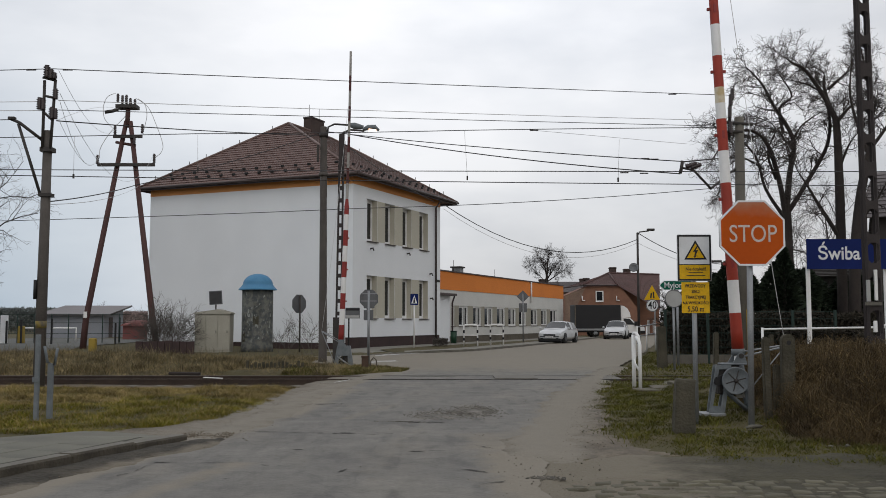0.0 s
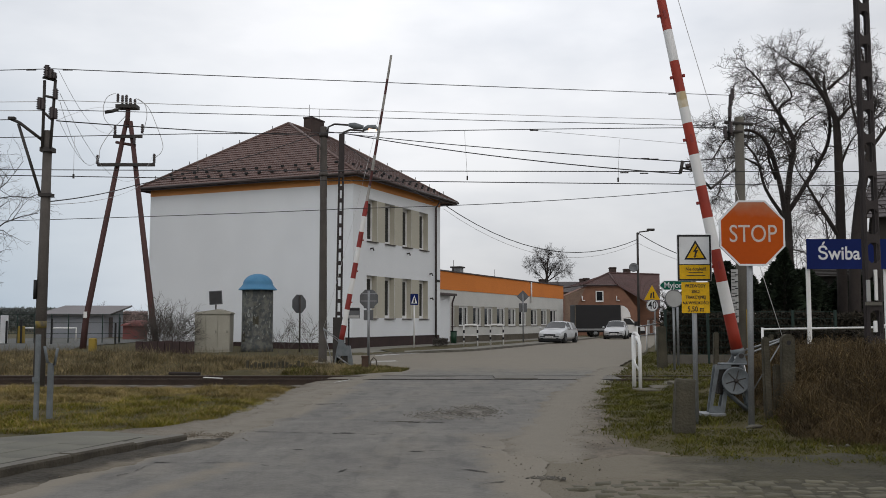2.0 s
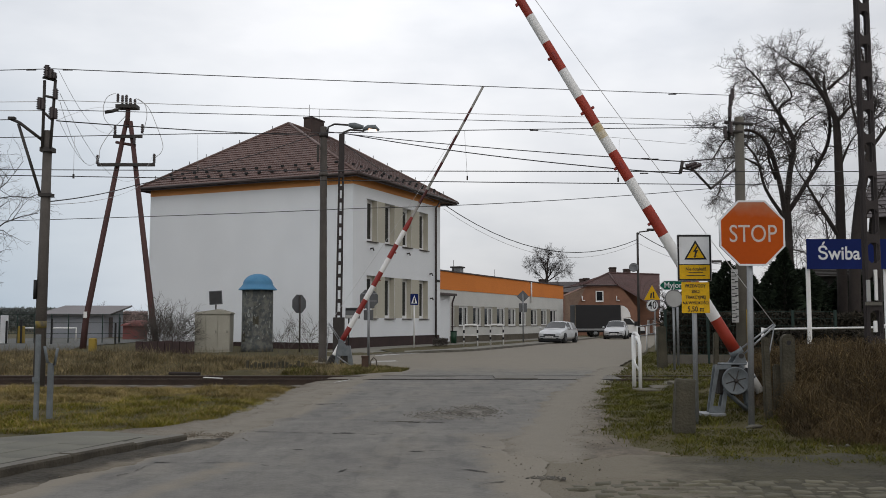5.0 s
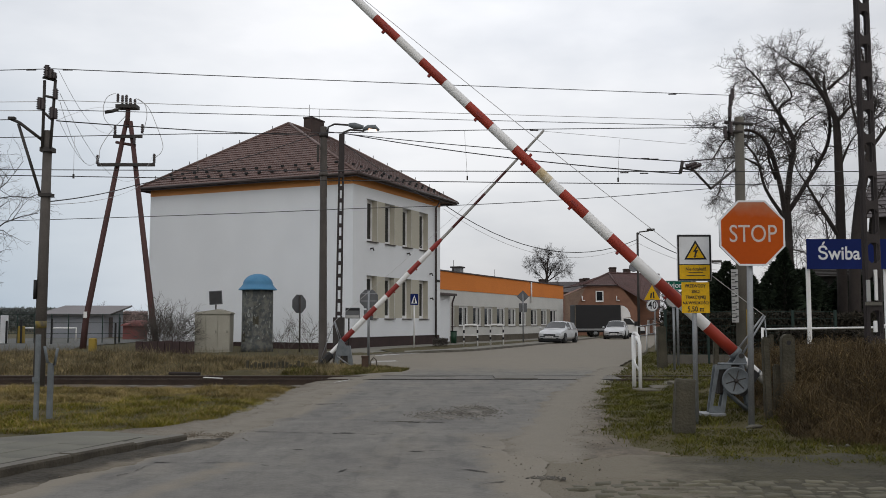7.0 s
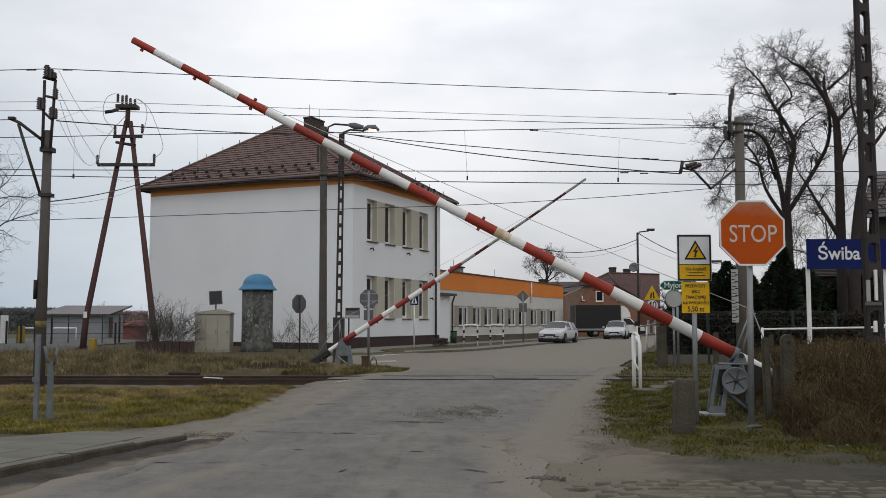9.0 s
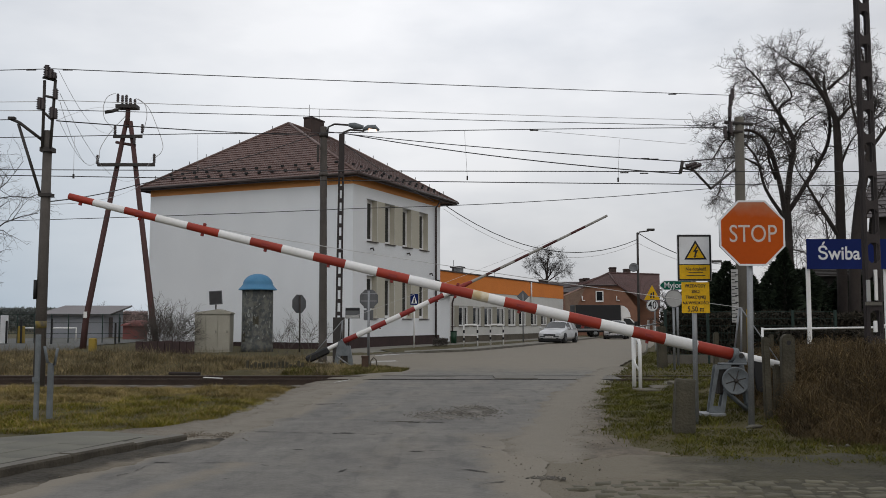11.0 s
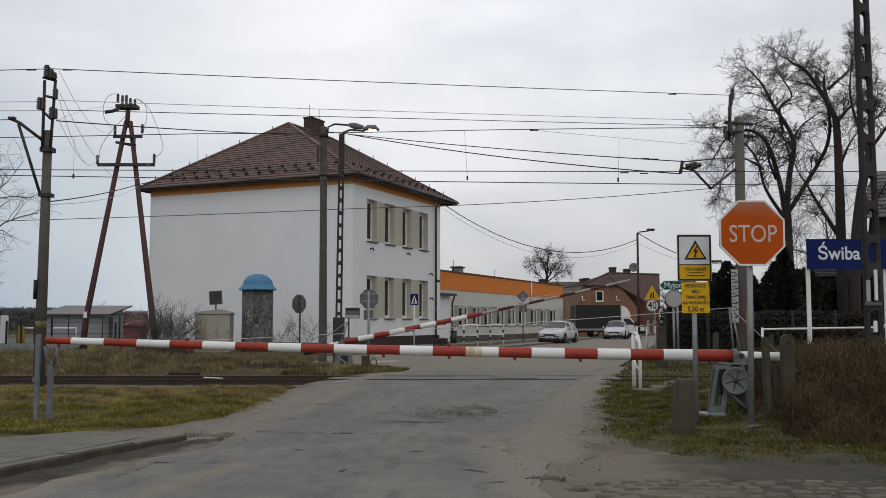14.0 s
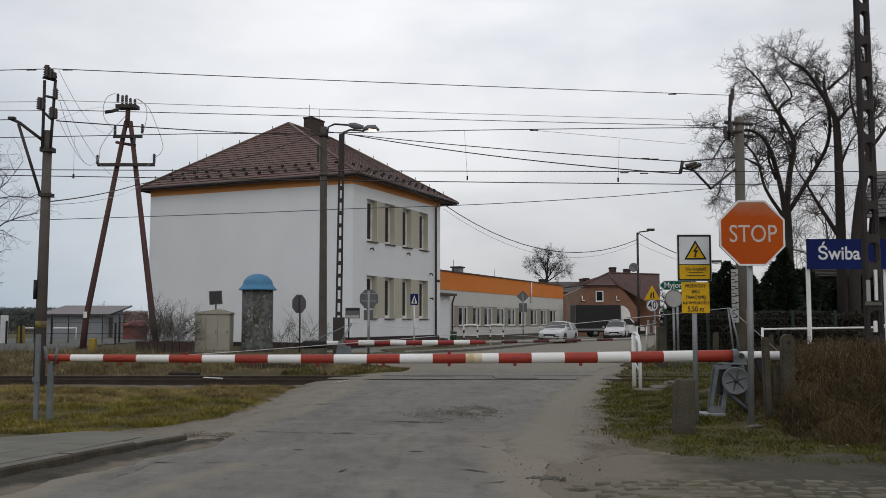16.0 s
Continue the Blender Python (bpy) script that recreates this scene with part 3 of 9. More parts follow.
def sheet(xs, ys, height):
    verts = [(x, y, height(x, y)) for y in ys for x in xs]
    w = len(xs)
    faces = [(j * w + i, j * w + i + 1, (j + 1) * w + i + 1, (j + 1) * w + i) for j in range(len(ys) - 1) for i in range(w - 1)]
    bm = bmesh.new()
    vs = [bm.verts.new(v) for v in verts]
    for f in faces:
        bm.faces.new([vs[k] for k in f]).smooth = True
    return bm


def steps(*stops):
    """Even steps through (start, stop, step) runs."""
    out = []
    for a, b, d in stops:
        k = max(int(round((b - a) / d)), 1)
        out += [a + (b - a) * i / k for i in range(k)]
    return out + [stops[-1][1]]


gx = steps((-1500, -300, 300), (-300, -60, 40), (-60, -20, 4), (-20, -8, 0.6), (-8, 10, 0.3), (10, 25, 1), (25, 100, 10), (100, 300, 50), (300, 1500, 300))
gy = steps((-60, -8, 6), (-8, 6, 1), (6, 32, 0.3), (32, 60, 0.8), (60, 140, 6), (140, 400, 40), (400, 2400, 400))
mesh_thing("ground", sheet(gx, gy, ground_z), M_GROUND, "flat winter grassland with brown and dull green turf", "ground", kind="structure")


def band(y_rows, lo, hi, z, cross=10, ragged=0.0, seed=0.0):
    """A strip of surface between two edges given as functions of y."""
    bm = bmesh.new()
    rows = []
    for y in y_rows:
        a = lo(y) + ragged * noise.noise(Vector((y * 1.7, seed, 0.5))) + 0.4 * ragged * noise.noise(Vector((y * 6, seed, 4)))
        b = hi(y) + ragged * noise.noise(Vector((y * 1.9, seed + 9, 0.5))) + 0.4 * ragged * noise.noise(Vector((y * 6, seed + 9, 4)))
        rows.append([bm.verts.new((a + (b - a) * k / cross, y, z(a + (b - a) * k / cross, y))) for k in range(cross + 1)])
    for p, q in zip(rows, rows[1:]):
        for k in range(cross):
            bm.faces.new((p[k], p[k + 1], q[k + 1], q[k])).smooth = True
    return bm


def road_z(x, y):
    return 0.012 * noise.noise(Vector((x * 0.8, y * 0.8, 7))) + 0.006 * noise.noise(Vector((x * 3, y * 3, 2)))


STREAKS = [(-2.456, 7.583, -2.036, 9.369, 0.20, 0.55), (-1.421, 13.622, -0.808, 16.028, 0.16, 0.42), (-3.44, 7.372, -3.254, 9.332, 0.22, 0.6), (-3.254, 9.332, -2.864, 11.615, 0.20, 0.6),
           (0.393, 11.73, 0.852, 8.124, 0.40, 0.42), (-0.399, 12.342, -0.722, 8.41, 0.30, 0.25), (-2.417, 14.195, -1.919, 19.477, 0.35, 0.4), (0.639, 16.138, -0.198, 13.781, 0.35, 0.3)]


def sand_at(x, y):
    """How much sand lies on the road: along its edges and in a few drawn-out streaks."""
    s = 0.62 * math.exp(-((x - left_edge(y)) / 0.42) ** 2) + 0.60 * math.exp(-((right_edge(y) - x) / 0.5) ** 2)
    for x0, y0, x1, y1, w, amp in STREAKS:
        a, b, p = Vector((x0, y0)), Vector((x1, y1)), Vector((x, y))
        k = min(max((p - a).dot(b - a) / (b - a).length_squared, 0), 1)
        s += 1.0 * amp * math.exp(-(((p - a.lerp(b, k)).length) / w) ** 2)
    return min(s, 0.75)


def sanded_with_sheen(bm):
    lay = bm.verts.layers.float.new("sand")
    for v in bm.verts:
        # Past the track the sand tone also paints in the sky sheen of distance.
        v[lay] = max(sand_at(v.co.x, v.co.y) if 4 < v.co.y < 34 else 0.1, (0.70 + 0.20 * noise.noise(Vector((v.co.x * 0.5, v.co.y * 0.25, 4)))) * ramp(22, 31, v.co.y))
    return bm


def edge_sand(bm, edge, most, fade):
    """Paler silt where loose dirt meets the road."""
    lay = bm.verts.layers.float.new("sand")
    for v in bm.verts:
        v[lay] = most * math.exp(-((v.co.x - edge(v.co.y)) / fade) ** 2)
    return bm


mesh_thing("road", sanded_with_sheen(band(steps((-30, 5, 1), (5, 20, 0.1), (20, 32, 0.2), (32, 70, 0.5), (70, 140, 3)), left_edge, right_edge, road_z, 44, 0.10)),
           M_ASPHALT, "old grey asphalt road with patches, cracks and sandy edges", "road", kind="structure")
def bed(x, y):
    """The ground that loose dirt lies on, with the hollow of the driveway filled."""
    fill = 0.05 * (1 - ramp(8.6, 9.3, y)) * ramp(0.05, 0.5, x - right_edge(y)) if x > 0 else 0.0
    return max(ground_z(x, y) + fill, -0.03 * ramp(0.0, 0.35, max(left_edge(y) - x, x - right_edge(y))))


def drift(y_rows, lo, hi, cross, ragged, seed, thick=0.03, dip=None, rim=0.0):
    """Loose dirt lying over road and verge; it thins out raggedly at its edges."""
    bm = band(y_rows, lo, hi, lambda x, y: 0.0, cross, ragged, seed)
    for i, v in enumerate(bm.verts):
        k = (i % (cross + 1)) / cross
        x, y = v.co.x, v.co.y
        inside = left_edge(y) < x < right_edge(y)
        low = road_z(x, y) if inside else bed(x, y)
        bell = max(math.sin(math.pi * k) ** 0.5, rim * ramp(0.0, 0.6, x - right_edge(y))) if 0 < k < 1 else 0
        n = noise.noise(Vector((x * 2.1, y * 2.1, seed))) + 0.6 * noise.noise(Vector((x * 7, y * 7, seed)))
        v.co.z = low + thick * (bell * 1.15 - 0.42 + 0.22 * n) - 0.07 * (1 - ramp(0.0, 0.7, min(y_rows[-1] - y, y - y_rows[0]) + 0.25 * n)) - (dip(x, y) if dip else 0.0)
    return bm


mesh_thing("dirt_verge", edge_sand(drift(steps((9.3, 30, 0.1)), lambda y: right_edge(y) - 0.45, lambda y: float(np.interp(y, GRASS_Y, GRASS_X)) + 0.28, 30, 0.2, 3), right_edge, 0.75, 0.6), M_DIRT,
           "sandy bare dirt beside the asphalt road", "dirt", kind="structure")
mesh_thing("dirt_verge", edge_sand(drift(steps((10.3, 26.8, 0.1)), lambda y: float(np.interp(y, [10, 11.2] + GRASSL_Y, [-3.5, -3.2] + GRASSL_X)) - 0.35, lambda y: left_edge(y) + 0.35, 26, 0.15, 5), left_edge, 0.6, 1.2), M_DIRT,
           "pale sandy dirt between the grass and the asphalt", "dirt", kind="structure")
mesh_thing("gutter_soil", edge_sand(drift(steps((-4, 11.7, 0.06)), lambda y: kerb_line(y) + 0.12, lambda y: kerb_line(y) + 0.80, 28, 0.16, 15, 0.055), lambda y: kerb_line(y) + 0.84, 0.75, 0.19), M_SOIL,
           "dark soil gathered at the foot of the kerb", "dirt", kind="structure")
mesh_thing("dirt_forecourt", edge_sand(drift(steps((-8, 10.3, 0.1)), lambda y: right_edge(y) - 0.10, lambda y: 13.0, 90, 0.25, 8, 0.022, lambda x, y: 0.021 * ramp(0.9, 1.1, x) * (1 - ramp(8.36, 8.50, y)), 0.8), right_edge, 0.9, 1.5), M_FORECOURT,
           "trodden dirt round a cobbled driveway", "dirt", kind="structure")
mesh_thing("yard", band(steps((41, 66, 0.4)), lambda y: -70, lambda y: -17.5, lambda x, y: ground_z(x, y) + 0.035, 60, 0.3, 6), M_YARD,
           "grey paved yard beside the school", "yard", kind="structure")


def cracks():
    """Dark open cracks, and a place where the surface has broken up."""
    runs = [(-2.183, 16.028, -1.629, 16.249, 0.05), (-1.463, 16.249, -1.199, 16.249, 0.045), (-2.671, 12.089, -1.891, 11.967, 0.030), (-1.95, 11.97, -1.021, 11.847, 0.034), (-1.1, 11.85, -0.4, 11.76, 0.022), (-0.70, 13.19, 0.02, 13.22, 0.055), (-0.40, 13.16, 0.12, 13.20, 0.03), (-3.123, 9.406, -2.618, 9.369, 0.03),
            (-2.53, 9.332, -2.045, 9.406, 0.012), (-1.833, 9.332, -1.57, 9.26, 0.018), (-2.992, 8.53, -2.841, 9.118, 0.012), (-1.664, 10.348, -1.528, 10.348, 0.04), (-1.98, 8.47, -1.896, 8.5, 0.02), (0.033, 9.083, 0.454, 8.847, 0.025),
            (0.309, 10.771, 0.736, 10.171, 0.02), (-0.379, 10.214, 0.037, 10.258, 0.03), (-0.964, 8.782, -0.929, 9.048, 0.02), (-1.042, 8.561, -0.741, 8.623, 0.012), (0.271, 8.124, 0.603, 8.351, 0.014)]
    for x0, y0, x1, y1, wide in runs:
        bm = bmesh.new()
        a, b = Vector((x0, y0)), Vector((x1, y1))
        k = max(int((b - a).length / 0.03), 6)
        side = Vector((-(b - a).y, (b - a).x)).normalized()
        prev = None
        for i in range(k + 1):
            p = a.lerp(b, i / k)
            p += side * (0.05 * noise.noise(Vector((p.x * 4, p.y * 4, 1))) + 0.025 * noise.noise(Vector((p.x * 13, p.y * 13, 2))))
            w = wide * max(abs(math.sin(math.pi * i / k)) ** 0.6 * (0.35 + 1.5 * noise.noise(Vector((p.x * 6, p.y * 6, 3))) + 0.8 * noise.noise(Vector((p.x * 21, p.y * 21, 5)))), 0.01)
            row = [bm.verts.new((q.x, q.y, road_z(q.x, q.y) + 0.006)) for q in (p - side * w, p + side * w)]
            if prev:
                bm.faces.new((prev[0], row[0], row[1], prev[1]))
            prev = row
        mesh_thing("road_crack", bm, M_CRACK, "dark open crack in the worn asphalt", "crack", kind="structure")
    random.seed(5)
    verts, faces = [], []
    for cx, cy, rx, ry, count in ((0.515, 14.819, 0.30, 0.75, 900), (-0.076, 14.11, 0.36, 0.42, 420), (0.14, 14.545, 0.5, 0.6, 300), (0.93, 8.53, 0.13, 0.06, 130), (-0.539, 13.24, 0.32, 0.07, 60)):
        for k in range(count):
            x, y = random.gauss(cx, rx * 0.55), random.gauss(cy, ry * 0.55)
            r = random.uniform(0.006, 0.020)
            n, turn, z = random.randint(5, 7), random.uniform(0, 6.28), road_z(x, y)
            i = len(verts)
            tip = (random.uniform(-0.3, 0.3), random.uniform(-0.3, 0.3))
            ring = [(r * random.uniform(0.6, 1.2) * math.cos(turn + 6.283 * q / n), r * random.uniform(0.6, 1.3) * math.sin(turn + 6.283 * q / n)) for q in range(n)]
            h = random.uniform(0.003, 0.010)
            verts += [(x + p, y + q, z - 0.01) for p, q in ring] + [(x + p * 0.8, y + q * 0.8, z + h * (1 + tip[0] * p / r + tip[1] * q / r)) for p, q in ring]
            faces += [tuple(i + n + q for q in range(n))] + [(i + q, i + (q + 1) % n, i + n + (q + 1) % n, i + n + q) for q in range(n)]
    me = bpy.data.meshes.new("broken_asphalt")
    me.from_pydata(verts, [], faces)
    me.materials.append(M_RUBBLE)
    tagged(new("broken_asphalt", me), "broken lumps of asphalt in a crumbled patch of road", "rubble", kind="stuff")
    for cx, cy, rx, ry in ((0.515, 14.819, 0.40, 0.85), (-0.076, 14.026, 0.42, 0.5)):
        bm = bmesh.new()
        mid = bm.verts.new((cx, cy, road_z(cx, cy) + 0.012))
        edge = []
        for k in range(60):
            a = 2 * math.pi * k / 60
            g = 1 + 0.6 * noise.noise(Vector((3 * math.cos(a), 3 * math.sin(a), cx))) + 0.4 * noise.noise(Vector((9 * math.cos(a), 9 * math.sin(a), cx)))
            x, y = cx + rx * g * math.cos(a), cy + ry * g * math.sin(a)
            edge.append(bm.verts.new((x, y, road_z(x, y) - 0.003)))
        for k in range(60):
            bm.faces.new((mid, edge[k], edge[(k + 1) % 60]))
        mesh_thing("road_patch", bm, M_PATCH, "crumbled rough patch in the asphalt road", "patch", kind="structure")


cracks()


def gravel():
    """Loose stones and crumbs along the broken road edges."""
    random.seed(19)
    verts, faces = [], []
    for k in range(1700):
        y = random.uniform(7.6, 24)
        if random.random() < 0.62:
            x = float(np.interp(y, RIGHT_Y, RIGHT_X)) + random.gauss(0.35, 0.55)
        else:
            x = left_edge(y) + random.gauss(-0.1, 0.3)
        if random.random() < 0.02:
            x = random.uniform(left_edge(y), right_edge(y))
        r = random.uniform(0.004, 0.009) * (1.8 if random.random() < 0.06 else 1)
        inside = left_edge(y) < x < right_edge(y)
        z = (road_z(x, y) if inside else max(ground_z(x, y), 0.0)) + 0.006
        i = len(verts)
        for dx, dy, dz in ((1, 0, 0), (-1, 0, 0), (0, 1, 0), (0, -1, 0), (0, 0, 0.8), (0, 0, -0.8)):
            verts.append((x + r * dx * random.uniform(0.7, 1.3), y + r * dy * random.uniform(0.7, 1.3), z + r * dz * random.uniform(0.6, 1.1)))
        faces += [(i + a, i + b, i + c) for a, b, c in ((0, 2, 4), (2, 1, 4), (1, 3, 4), (3, 0, 4), (2, 0, 5), (1, 2, 5), (3, 1, 5), (0, 3, 5))]
    me = bpy.data.meshes.new("gravel")
    me.from_pydata(verts, [], faces)
    me.materials.append(M_GRAVEL)
    tagged(new("gravel", me), "loose gravel and asphalt crumbs along the road edges", "gravel", kind="stuff")

    random.seed(29)
    verts, faces = [], []
    for k in range(4200):
        u = random.random()
        if u < 0.62:
            y = 8.6 + 14 * random.random() ** 1.3
            lo, hi = right_edge(y), float(np.interp(y, GRASS_Y, GRASS_X))
            x = random.uniform(lo + 0.1, hi + 0.15) if hi > lo + 0.3 else lo + random.gauss(0.2, 0.2)
            if x > 5 or noise.noise(Vector((x * 1.5, y * 1.2, 6))) < 0.05 or random.random() < 0.9:
                continue
        elif u < 0.9:
            y = random.uniform(6.8, 10.9)
            x = kerb_line(y) + 0.27 + abs(random.gauss(0, 0.16))
        else:
            y = random.gauss(11.55, 0.16)
            x = kerb_line(10.9) + random.uniform(0.1, 0.75)
        r = random.uniform(0.004, 0.012) * (1.7 if random.random() < 0.08 else 1)
        inside = left_edge(y) < x < right_edge(y)
        z = (road_z(x, y) if inside else max(ground_z(x, y), 0.0)) + 0.012
        i = len(verts)
        for dx, dy, dz in ((1, 0, 0), (-1, 0, 0), (0, 1, 0), (0, -1, 0), (0, 0, 0.6), (0, 0, -0.8)):
            verts.append((x + r * dx * random.uniform(0.6, 1.5), y + r * dy * random.uniform(0.6, 1.5), z + r * dz * random.uniform(0.5, 1.1)))
        faces += [(i + a, i + b, i + c) for a, b, c in ((0, 2, 4), (2, 1, 4), (1, 3, 4), (3, 0, 4), (2, 0, 5), (1, 2, 5), (3, 1, 5), (0, 3, 5))]
    me = bpy.data.meshes.new("soil_clods")
    me.from_pydata(verts, [], faces)
    me.materials.append(M_CLOD)
    tagged(new("soil_clods", me), "crumbled brown soil clods along the verge and kerb", "soil", kind="stuff")


gravel()


def road_markings():
    for pts in ([(-2.53, 21.83), (-2.06, 23.72), (-2.03, 23.48), (-2.495, 21.60)], [(-2.848, 32.844), (-1.735, 34.288), (-1.605, 33.311), (-2.693, 31.947)],
                [(3.996, 24.069), (4.497, 24.834), (4.418, 24.319), (3.943, 23.585)], [(-2.856, 39.501), (0.165, 45.68), (0.16, 44.378), (-2.763, 38.21)]):
        bm = bmesh.new()
        p, q, r, t = [Vector((*c, 0)) for c in pts]
        prev = None
        for k in range(25):
            row = [bm.verts.new((v.x, v.y, road_z(v.x, v.y) + 0.006)) for v in (p.lerp(q, k / 24), t.lerp(r, k / 24))]
            if prev:
                bm.faces.new((prev[0], row[0], row[1], prev[1]))
            prev = row
        mesh_thing("road_marking", bm, M_PAINTLINE, "worn white line painted on the road", "road marking", kind="structure")


road_markings()


def railway():
    bed = band(steps((21.6, 25.7, 0.3)), lambda y: -120, lambda y: left_edge(y) - 0.4, lambda x, y: ground_z(x, y) + 0.05 if x > -20 else -0.09, 150, 0.0, 1)
    mesh_thing("track_bed", bed, M_BALLAST, "brown ballast bed of the railway track", "ballast", kind="structure")
    track = thing("railway_track", pose(0, 0, 0), "rusty single railway track with steel rails on sleepers", "railway track", kind="structure")
    for y in (22.87, 24.31):
        bm = box(-120, 120, y - 0.036, y + 0.036, -0.02, 0.012)
        box(-120, 120, y - 0.012, y + 0.012, -0.11, -0.02, bm)
        box(-120, 120, y - 0.07, y + 0.07, -0.135, -0.11, bm)
        rail = part("rail", bm, M_RAIL, track)
        part("rail_head", box(-120, 120, y - 0.024, y + 0.024, 0.0125, 0.016), M_RAILTOP, rail, "rail head worn bright by wheels")
        part("flangeway", box(-2.0, 4.3, y - 0.075, y - 0.04, -0.03, 0.012), M_CRACK, track, "dark groove beside the rail in the road")
    panel = bpy.data.meshes.new("crossing_panel")
    slab = box(-0.522, 0.522, 22.97, 24.20, -0.05, 0.011, bevel=0.003)
    slab.to_mesh(panel)
    slab.free()
    panel.materials.append(M_PANEL)
    for k in range(6):
        s = new("crossing_panel", panel)
        s.parent = track
        s.matrix_basis = pose(-1.35 + 1.05 * k, 0, random.uniform(-0.002, 0.002), random.uniform(-0.1, 0.1), 0, 0)
    sleeper = bpy.data.meshes.new("sleeper")
    box(-0.12, 0.12, 22.3, 24.9, -0.24, -0.125, bevel=0.02).to_mesh(sleeper)
    sleeper.materials.append(M_POLECONC)
    for k in range(60):
        x = -38 + 0.65 * k
        if x < -3.2 or k > 55:
            s = new("sleeper", sleeper)
            s.parent = track
            s.location = (x if k <= 55 else 5 + 0.65 * (k - 55), 0, 0)


railway()


def near_pavement():
    """The raised pavement with its kerb at the near side of the crossing."""
    kerb = kerb_line
    base = bmesh.new()
    outline = [(kerb(-8) + 0.15, -8), (kerb(11.1) + 0.15, 11.1), (-3.406, 11.40), (-4.234, 11.703), (-4.42, 11.64), (-5.011, 10.68), (-12.5, -8)]
    low, top = [[base.verts.new((x, y, z)) for x, y in outline] for z in (-0.2, 0.097)]
    for k, z in ((1, 0.055), (2, 0.03), (3, 0.05), (4, 0.06)):
        top[k].co.z = z
    bmesh.ops.triangulate(base, faces=[base.faces.new(top)])
    base.faces.new(low[::-1])
    for k in range(len(outline)):
        j = (k + 1) % len(outline)
        base.faces.new((low[k], low[j], top[j], top[k]))
    walkway = mesh_thing("pavement", base, M_SLAB, "grey concrete pavement with a worn kerb", "pavement", kind="structure")
    stone = bpy.data.meshes.new("kerbstone")
    block = box(-0.115, 0.075, 0.0, 0.985, -0.2, 0.115, bevel=0.02)
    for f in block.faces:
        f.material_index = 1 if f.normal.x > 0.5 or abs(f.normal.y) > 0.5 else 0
    block.to_mesh(stone)
    block.free()
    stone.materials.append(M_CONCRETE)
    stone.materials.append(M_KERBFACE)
    tilt = math.degrees(math.atan(0.325))
    for k in range(18):
        y = 11.13 - 0.94 * (k + 1)
        s = new("kerbstone", stone)
        s.parent = walkway
        s.matrix_basis = pose(kerb(y) + 0.2, y, -0.018 if k == 0 else random.uniform(-0.008, 0.004), -1.0 if k == 0 else random.uniform(-0.2, 0.2), 0, -tilt + random.uniform(-0.4, 0.4))
    slab = bpy.data.meshes.new("paving_slab")
    flag = box(-0.2490, 0.2490, -0.2490, 0.2490, 0.0, 0.05, bevel=0.003)
    flag.to_mesh(slab)
    flag.free()
    slab.materials.append(M_SLAB)
    along, inward = Vector((0.325, 1)).normalized(), Vector((-1, 0.325)).normalized()
    start = Vector((kerb(10.85) + 0.06, 10.85))
    for i in range(11):
        for j in range(12):
            c = start - along * (0.25 + 0.5 * i) + inward * (0.27 + 0.5 * j)
            inside = True
            for d in (Vector((0.24, 0)), Vector((-0.24, 0)), Vector((0, 0.24)), Vector((0, -0.24))):
                p, hit = c + d, False
                for (x0, y0), (x1, y1) in zip(outline, outline[1:] + outline[:1]):
                    if (y0 > p.y) != (y1 > p.y) and p.x < x0 + (x1 - x0) * (p.y - y0) / (y1 - y0):
                        hit = not hit
                inside = inside and hit
            if inside and c.y < 10.3:
                f = new("paving_slab", slab)
                f.parent = walkway
                f.matrix_basis = pose(c.x, c.y, 0.060 + random.uniform(-0.002, 0.002), random.uniform(-0.2, 0.2), random.uniform(-0.2, 0.2), -tilt + random.uniform(-0.5, 0.5))

    joint = band(steps((-4, 10.6, 0.08)), lambda y: kerb(y) + 0.03, lambda y: kerb(y) + 0.095, lambda x, y: 0.109 + 0.005 * noise.noise(Vector((x * 9, y * 9, 0))), 2, 0.025, 12)
    part("joint_soil", joint, M_SOIL, walkway, "dark soil in the joint behind the kerb")


near_pavement()


